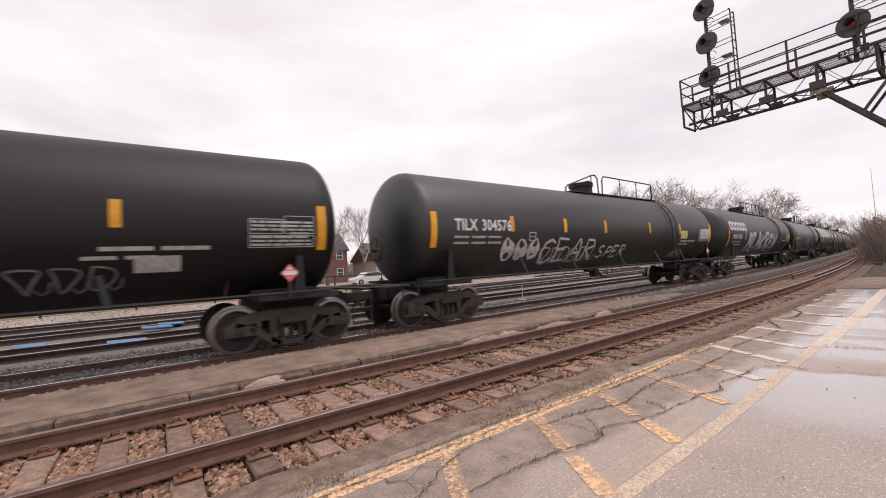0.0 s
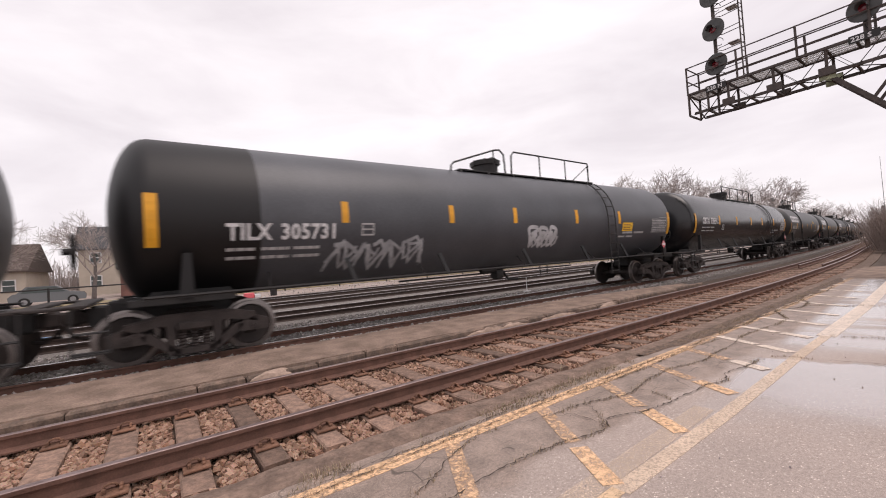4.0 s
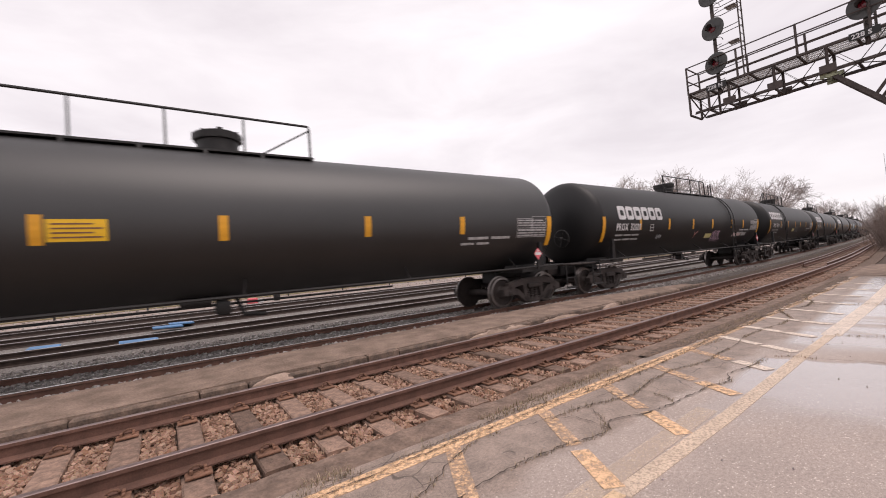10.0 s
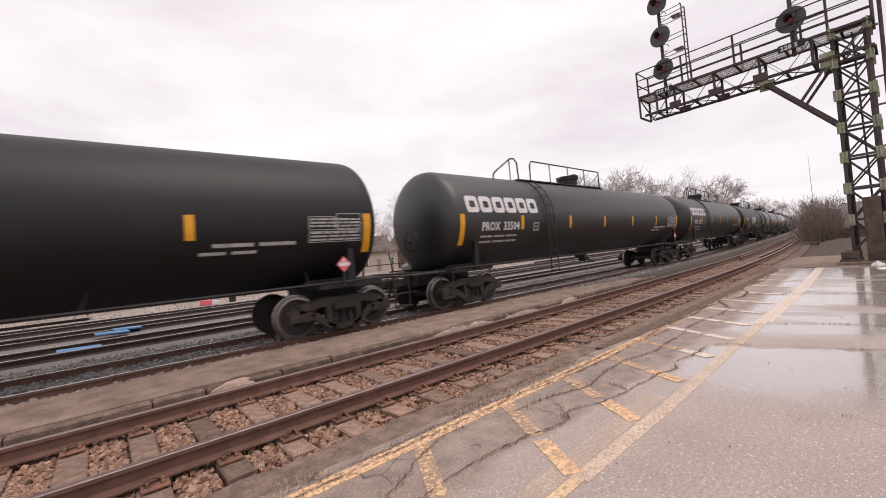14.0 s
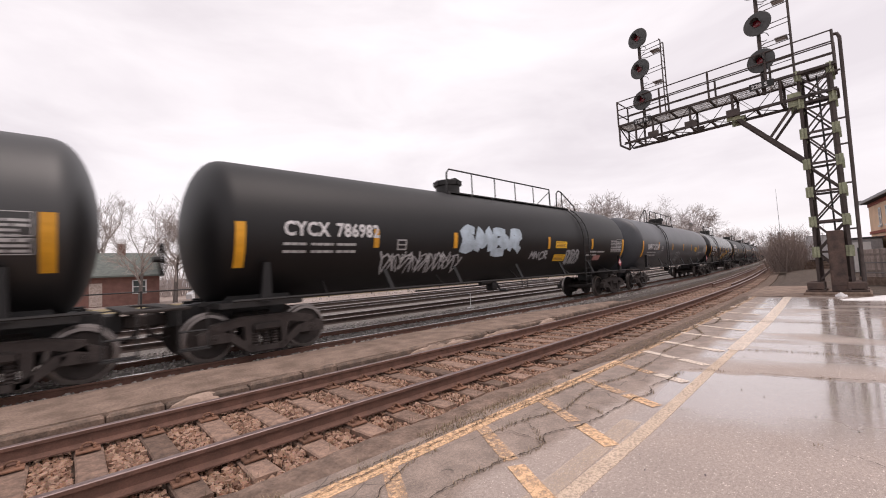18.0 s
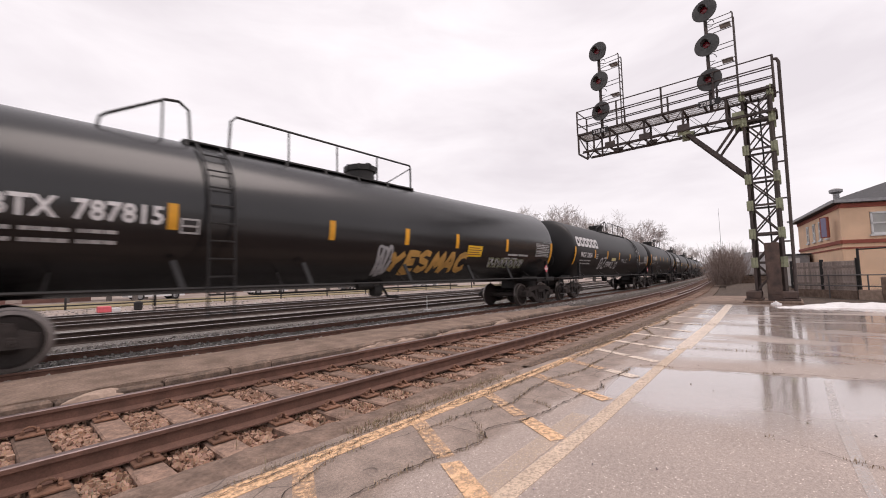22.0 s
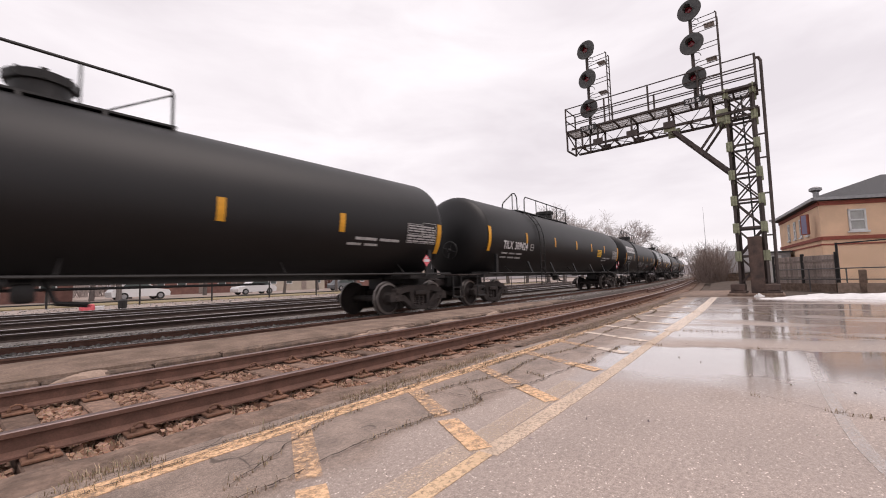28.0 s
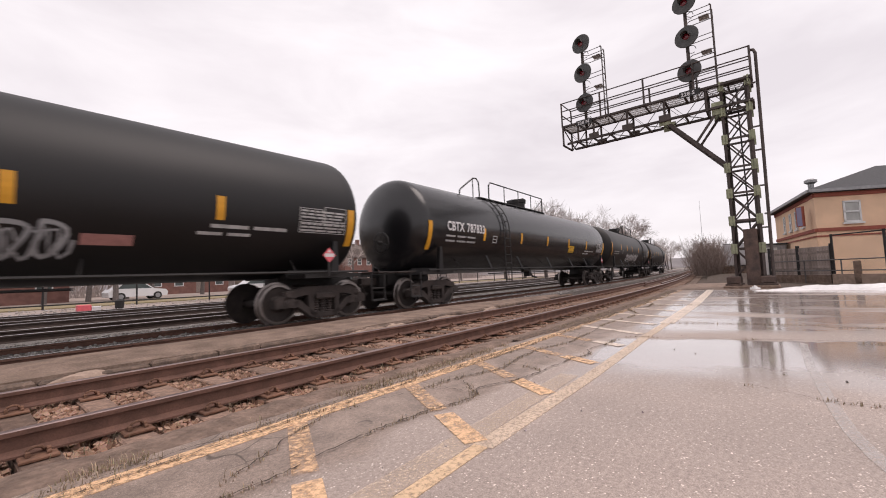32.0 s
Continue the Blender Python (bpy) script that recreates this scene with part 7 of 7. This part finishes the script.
snow("snow_bank", "low bank of old grey-white snow on the asphalt", [(16.0, 0.5, 0.1, 0.03), (16.3, -0.1, 0.35, 0.08), (17.0, -0.9, 0.6, 0.14), (16.9, -2.0, 0.8, 0.18), (16.2, -3.2, 0.9, 0.22), (15.0, -5.0, 1.0, 0.26), (13.3, -7.5, 0.8, 0.2)], 3)
snow("snow_lump", "small lump of snow by the mast foot", [(17.42, 0.66, 0.05, 0.05), (17.4, 0.54, 0.12, 0.14), (17.42, 0.40, 0.05, 0.05)], 5)

# pale step of concrete before the mast
slab = thing("concrete_slab", "cracked pale concrete slab sloping to the track", "slab", kind="structure")
s = Shape()
ribbon(s, near_line, 16.9, 22.4, [(-3.7, -0.3), (-3.7, 0.012), (-2.1, 0.006), (-2.0, -0.3)], 0.8)
part("slab", s, M_PLATFORM, slab)

# poles
ant = thing("antenna_mast", "tall thin leaning radio mast", "antenna", at=pose(53.4, 5.75, -0.1, 0, -1.5, 0))
part("mast", Shape().tube([(0, 0, 0), (0, 0, 8.1)], [0.04, 0.012], 6), M_GALV, ant)
lamp = thing("street_lamp", "grey street lamp with a curved arm", "street lamp", at=pose(45, -1.6, -0.1))
part("pole", Shape().tube([(0, 0, 0), (0, 0, 4.6), (-0.2, 0.5, 5.0), (-0.4, 1.3, 5.15)], [0.08, 0.06, 0.05, 0.04], 8), M_GALV, lamp)
part("lamp_head", Shape().box(-0.55, -0.25, 1.2, 1.8, 5.05, 5.2, b=0.04), M_GALV, lamp)
shed = thing("relay_shed", "pale metal relay shed beside the line", "shed", at=pose(38, 0.2, -0.05, 0, 0, 6))
part("body", Shape().box(-1.2, 1.2, -0.9, 0.9, 0, 2.1, b=0.03), M_GALV, shed)
part("roof", Shape().box(-1.3, 1.3, -1.0, 1.0, 2.1, 2.2, b=0.03), M_ROOF, shed)
part("door", Shape().box(-1.225, -1.2, -0.4, 0.4, 0.05, 1.9, b=0.01), M_FRAME, shed)
for i, (x, off) in enumerate(((92, 8.0), (150, 8.5), (170, -6))):
    sm = thing("distant_signal", "distant railway signal mast with ladder", "railway signal", at=pose(x, train_line(x) + off, -0.1))
    part("pole", Shape().tube([(0, 0, 0), (0, 0, 8.5)], 0.10, 8), M_GANTRY, sm)
    for z in (6.2, 7.3, 8.4):
        part("signal_head", Shape().lathe([(-0.2, 0.4), (-0.18, 0.44), (0.0, 0.44), (0.2, 0.2)], 16, "x", pose(-0.1, 0, z)), M_GALV, sm)

# far ridge
s = Shape()
vs, n = [], 80
for i in range(n + 1):
    a = math.radians(-40 + 200 * i / n)
    h = 14 + 10 * noise.noise(Vector((i * 0.17, 0.3, 0))) + 4 * noise.noise(Vector((i * 0.8, 0.9, 0)))
    for r, z in ((700, -2), (760, max(3, h))):
        vs.append((r * math.cos(a), r * math.sin(a), z))
s.add(vs, [(2 * i, 2 * i + 1, 2 * i + 3, 2 * i + 2) for i in range(n)])
tagged(part("distant_ridge", s, mat("far_woods", (0.25, 0.23, 0.235), 1.0, 0, 0.2, 0.05, 0, 0.5)), "low wooded ridge on the horizon", "ridge", kind="structure")


# tangled brush behind the houses
hedge = Shape()
r = random.Random(77)
for i in range(5200):
    x = -95 + 200 * i / 5200 + r.uniform(-1, 1)
    y = 72 + r.gauss(0, 2.5)
    h = 3.2 + 2.2 * noise.noise(Vector((x * 0.13, 2.0, 0))) + r.uniform(-1.2, 1.4)
    q = Vector((x + r.uniform(-1.2, 1.2), y + r.uniform(-1, 1), max(1.0, h)))
    hedge.tube([(x, y, -0.2), q], [0.05, 0.02], 3, caps=False)
    if i % 2:
        p = Vector((x, y, -0.2)).lerp(q, r.uniform(0.3, 0.8))
        hedge.tube([p, p + Vector((r.uniform(-1.3, 1.3), 0, r.uniform(0.3, 1.5)))], [0.035, 0.015], 3, caps=False)
tagged(part("brush_belt", hedge, M_TWIG), "belt of leafless brush behind the far houses", "brush", kind="stuff")


# ---- houses, cars and fence beyond the yard ----
def house(x, y, w, d, h, turn, wall, roof, label, chimney=True):
    t = thing("house", label, "house", "houses beyond the yard", pose(x, y, -0.16, 0, 0, turn))
    part("wall", Shape().box(-w / 2, w / 2, -d / 2, d / 2, 0, h), wall, t)
    e = Shape().prism([(-d / 2 - 0.4, h - 0.15), (d / 2 + 0.4, h - 0.15), (d / 2 + 0.4, h), (0, h + d * 0.38), (-d / 2 - 0.4, h)], -w / 2 - 0.3, w / 2 + 0.3, axis="x")
    rf = part("roof", e, roof, t)
    if chimney:
        part("chimney", Shape().box(w * 0.2, w * 0.2 + 0.6, -0.3, 0.3, h + 0.5, h + d * 0.38 + 0.9, b=0.02), M_BRICK, rf)
    k = max(2, int(w / 2.4))
    for i in range(k):
        px = -w / 2 + w * (i + 0.5) / k
        for z in ((1.0,) if h < 4 else (1.0, 3.7)):
            if i == k // 2 and z < 2:
                part("door", Shape().box(px - 0.45, px + 0.45, -d / 2 - 0.04, -d / 2, 0.05, 2.1, b=0.01), M_FENCE, t)
                continue
            fr = Shape()
            for a0, a1, b0, b1 in ((-0.55, -0.45, 0, 1.3), (0.45, 0.55, 0, 1.3), (-0.55, 0.55, 0, 0.1), (-0.55, 0.55, 1.2, 1.3), (-0.55, 0.55, 0.62, 0.7)):
                fr.box(px + a0, px + a1, -d / 2 - 0.06, -d / 2, z + b0, z + b1)
            win = part("window", fr, M_FRAME, t)
            part("pane", Shape().box(px - 0.5, px + 0.5, -d / 2 - 0.03, -d / 2 - 0.005, z + 0.05, z + 1.25), M_GLASS, win)
    return t


house(-30, 66, 11, 8, 5.2, 3, M_SIDING, M_DARKROOF, "beige two-storey house with a brown roof")
house(-15, 64, 10, 8, 3.2, -4, M_SIDING, M_DARKROOF, "low beige bungalow with a brown roof")
house(-2, 66, 9, 8, 5.4, 2, M_SIDING, M_ROOF, "pale two-storey house with dark windows")
house(2.7, 50, 9.4, 6, 2.75, 2, M_BRICK, M_GREENROOF, "red brick bungalow with white windows")
house(22, 66, 10, 8, 5.2, -3, M_BRICK, M_ROOF, "red brick house with a grey roof")
house(36, 64, 11, 8, 3.4, 4, M_SIDING, M_DARKROOF, "long beige bungalow beyond the car park")
house(52, 66, 10, 8, 5.2, 6, M_BRICK, M_DARKROOF, "brick house behind bare trees")
house(70, 70, 12, 9, 5.0, 8, M_SIDING, M_ROOF, "pale house behind bare trees")


def parked_car(x, y, turn, paint, label):
    t = thing("parked_car", label, "car", "parked cars", pose(x, y, -0.16, 0, 0, turn))
    part("body", Shape().prism([(-2.1, 0.28), (2.1, 0.28), (2.15, 0.6), (2.0, 0.82), (1.2, 0.92), (-1.9, 0.95), (-2.15, 0.7)], -0.85, 0.85), paint, t)
    part("roof", Shape().prism([(-1.75, 0.93), (1.15, 0.92), (0.45, 1.42), (-1.2, 1.45)], -0.72, 0.72), paint, t)
    for sgn in (-1, 1):
        part("side_window", Shape().prism([(-1.5, 0.97), (0.95, 0.96), (0.38, 1.36), (-1.1, 1.38)], sgn * 0.725 - 0.008, sgn * 0.725 + 0.008), M_GLASS, t)
        for wx in (-1.3, 1.35):
            wh = part("wheel", Shape().lathe([(-0.1, 0.2), (-0.1, 0.32), (0.1, 0.32), (0.1, 0.2)], 18, "y", pose(0, 0, 0)), M_RUBBER, t, at=pose(wx, sgn * 0.78, 0.32))
            part("rim", Shape().lathe([(-0.105, 0.02), (-0.11, 0.19), (0.11, 0.19), (0.105, 0.02)], 14, "y"), M_GALV, wh)
    return t


for x, y, a, p, l in ((11.2, 43, 4, M_CARWHITE, "small white hatchback parked in the lot"), (21.6, 43.7, 183, M_CARWHITE, "white saloon car parked in the lot"), (-6, 43, 5, M_CARGREY, "grey hatchback parked by the trees"), (-14, 44, 182, M_CARWHITE, "pale saloon parked by the trees"), (33, 43, 3, M_CARGREY, "dark parked estate car"), (46, 43, 0, M_CARWHITE, "white car parked beside the grass")):
    parked_car(x, y, a, p, l)

yf = thing("yard_fence", "long thin dark fence along the far side of the yard", "fence")
for i in range(30):
    x = -44 + i * 4.0
    part("post", Shape().tube([(x, 29.5, -0.2), (x, 29.5, 1.15)], 0.05, 6), M_STEEL_DARK, yf)
for z in (0.1, 1.1):
    part("rail", Shape().tube([(-44, 29.5, z), (72, 29.5, z)], 0.04, 6), M_STEEL_DARK, yf)

stones("rubble", "scattered pale and dark rubble over the gravel", M_STONE_GREY, 5000, lambda r, n: np.stack([-25 + 75 * r.random(n), 23.5 + 14 * r.random(n)], -1), 0.035, 31, lambda r, n: np.full(n, -0.15))
# bits lying about the yard
for x, y, w in ((0.75, 15.9, 0.8), (1.15, 16.7, 0.7), (0.1, 12.75, 0.8), (-1.9, 14.4, 0.6)):
    b = thing("blue_board", "faded blue painted board lying in the yard track", "board", at=pose(x, y, -0.10, 0, 2, 4))
    part("board", Shape().box(-w / 2, w / 2, -0.3, 0.3, 0, 0.05, b=0.01), M_BLUE, b)
st = thing("marker_stake", "thin white marker stake in the gravel", "stake", at=pose(12.6, 9.9 + 1.2, -0.2))
part("stake", Shape().tube([(0, 0, 0), (0, 0, 0.6)], 0.016, 6), M_FRAME, st)
part("foot", Shape().box(-0.16, 0.16, -0.08, 0.08, 0.0, 0.06, b=0.01), M_WHITE, st)
bk = thing("red_crate", "small red crate with white side by the yard", "crate", at=pose(4.9, 25.1, -0.16))
part("crate", Shape().box(-0.25, 0.25, -0.2, 0.2, 0, 0.3, b=0.03), M_RED, bk)
part("side_panel", Shape().box(0.27, 0.6, -0.2, 0.2, 0, 0.2, b=0.02), M_WHITE, bk)
bn = thing("dark_bin", "small dark drum standing beside the crate", "bin", at=pose(6.3, 25.4, -0.16))
part("bin", Shape().lathe([(0, 0.15), (0.05, 0.18), (0.4, 0.2), (0.46, 0.1)], 16, "z"), M_STEEL_DARK, bn)


# ---- weeds along the kerb and in the cracks ----
def blades(name, label, spots, seed, tall):
    """Thin dry blades of grass, each bent to its own side, at (x, y) spots."""
    r = np.random.default_rng(seed)
    vs, fs = [], []
    for x, y in spots:
        h = tall * (0.25 + 0.9 * r.random() ** 2.2)
        a, ln = r.random() * 6.283, 0.2 + r.random() * 1.1
        dx, dy = math.cos(a), math.sin(a)
        w = 0.0016 + 0.0014 * r.random()
        o = len(vs)
        mx, my = x + dx * h * ln * 0.35, y + dy * h * ln * 0.35
        vs += [(x - dy * w, y + dx * w, -0.02), (x + dy * w, y - dx * w, -0.02), (mx + dy * w * 0.7, my - dx * w * 0.7, h * 0.6), (mx - dy * w * 0.7, my + dx * w * 0.7, h * 0.6), (x + dx * h * ln, y + dy * h * ln, h)]
        fs += [(o, o + 1, o + 2, o + 3), (o + 3, o + 2, o + 4)]
    me = bpy.data.meshes.new(name)
    me.from_pydata(vs, [], fs)
    me.materials.append(M_GRASS)
    return tagged(new(name, me), label, "weeds", kind="stuff")


r = np.random.default_rng(21)
spots = []
for i in range(17000):
    x = -3.0 + 20 * r.random() ** 1.25
    if noise.noise(Vector((x * 1.7, 0.4, 0))) + 0.5 * noise.noise(Vector((x * 6, 1.4, 0))) < -0.05 + 0.25 * r.random():
        continue
    spots.append((x, near_line(x) - 2.17 + r.normal() * 0.042 if r.random() > 0.05 else near_line(x) - 1.74 + r.normal() * 0.04))
blades("weeds", "thin dry weeds growing along the kerb", spots, 22, 0.042)
spots = []
for k, line in enumerate(CRACKS):
    for j, (x, y) in enumerate(line):
        if x < 13 and noise.noise(Vector((x * 2.1, y * 2.1, k * 3.3))) > -0.08:
            for q in range(6):
                spots.append((x + r.normal() * 0.014, y + r.normal() * 0.014))
blades("weeds", "dry grass sprouting from the cracks in the asphalt", spots, 23, 0.035)

# ---- the motions ----
def car_pose(x):
    a, b = x - 7.41, x + 7.41
    ya, yb = train_line(a), train_line(b)
    return pose(x, (ya + yb) / 2, Z_RAIL, 0, 0, math.degrees(math.atan2(yb - ya, b - a)))


def motions():
    for k, car in enumerate(TRAIN):
        mid = (GAPS[k] + (GAPS[k + 1] if k + 1 < len(GAPS) else GAPS[k] + PITCH)) / 2 + SLACK.get(k, 0.0)
        walk(car, [(t, car_pose(mid - run(t))) for t in range(33)])
    # all wheelsets turn alike: one keyed path for each axle of a truck
    for sg in (-1, 1):
        first = WHEELS[sg][0]
        walk(first, [(i / 30, pose(sg * 0.89, 0, 0.418) @ Matrix.Rotation(-run(i / 30) / 0.418, 4, "Y")) for i in range(961)])
        for w in WHEELS[sg][1:]:
            w.rotation_mode = "QUATERNION"
            keys = w.animation_data_create()
            keys.action = first.animation_data.action
            keys.action_slot = first.animation_data.action_slot


motions()
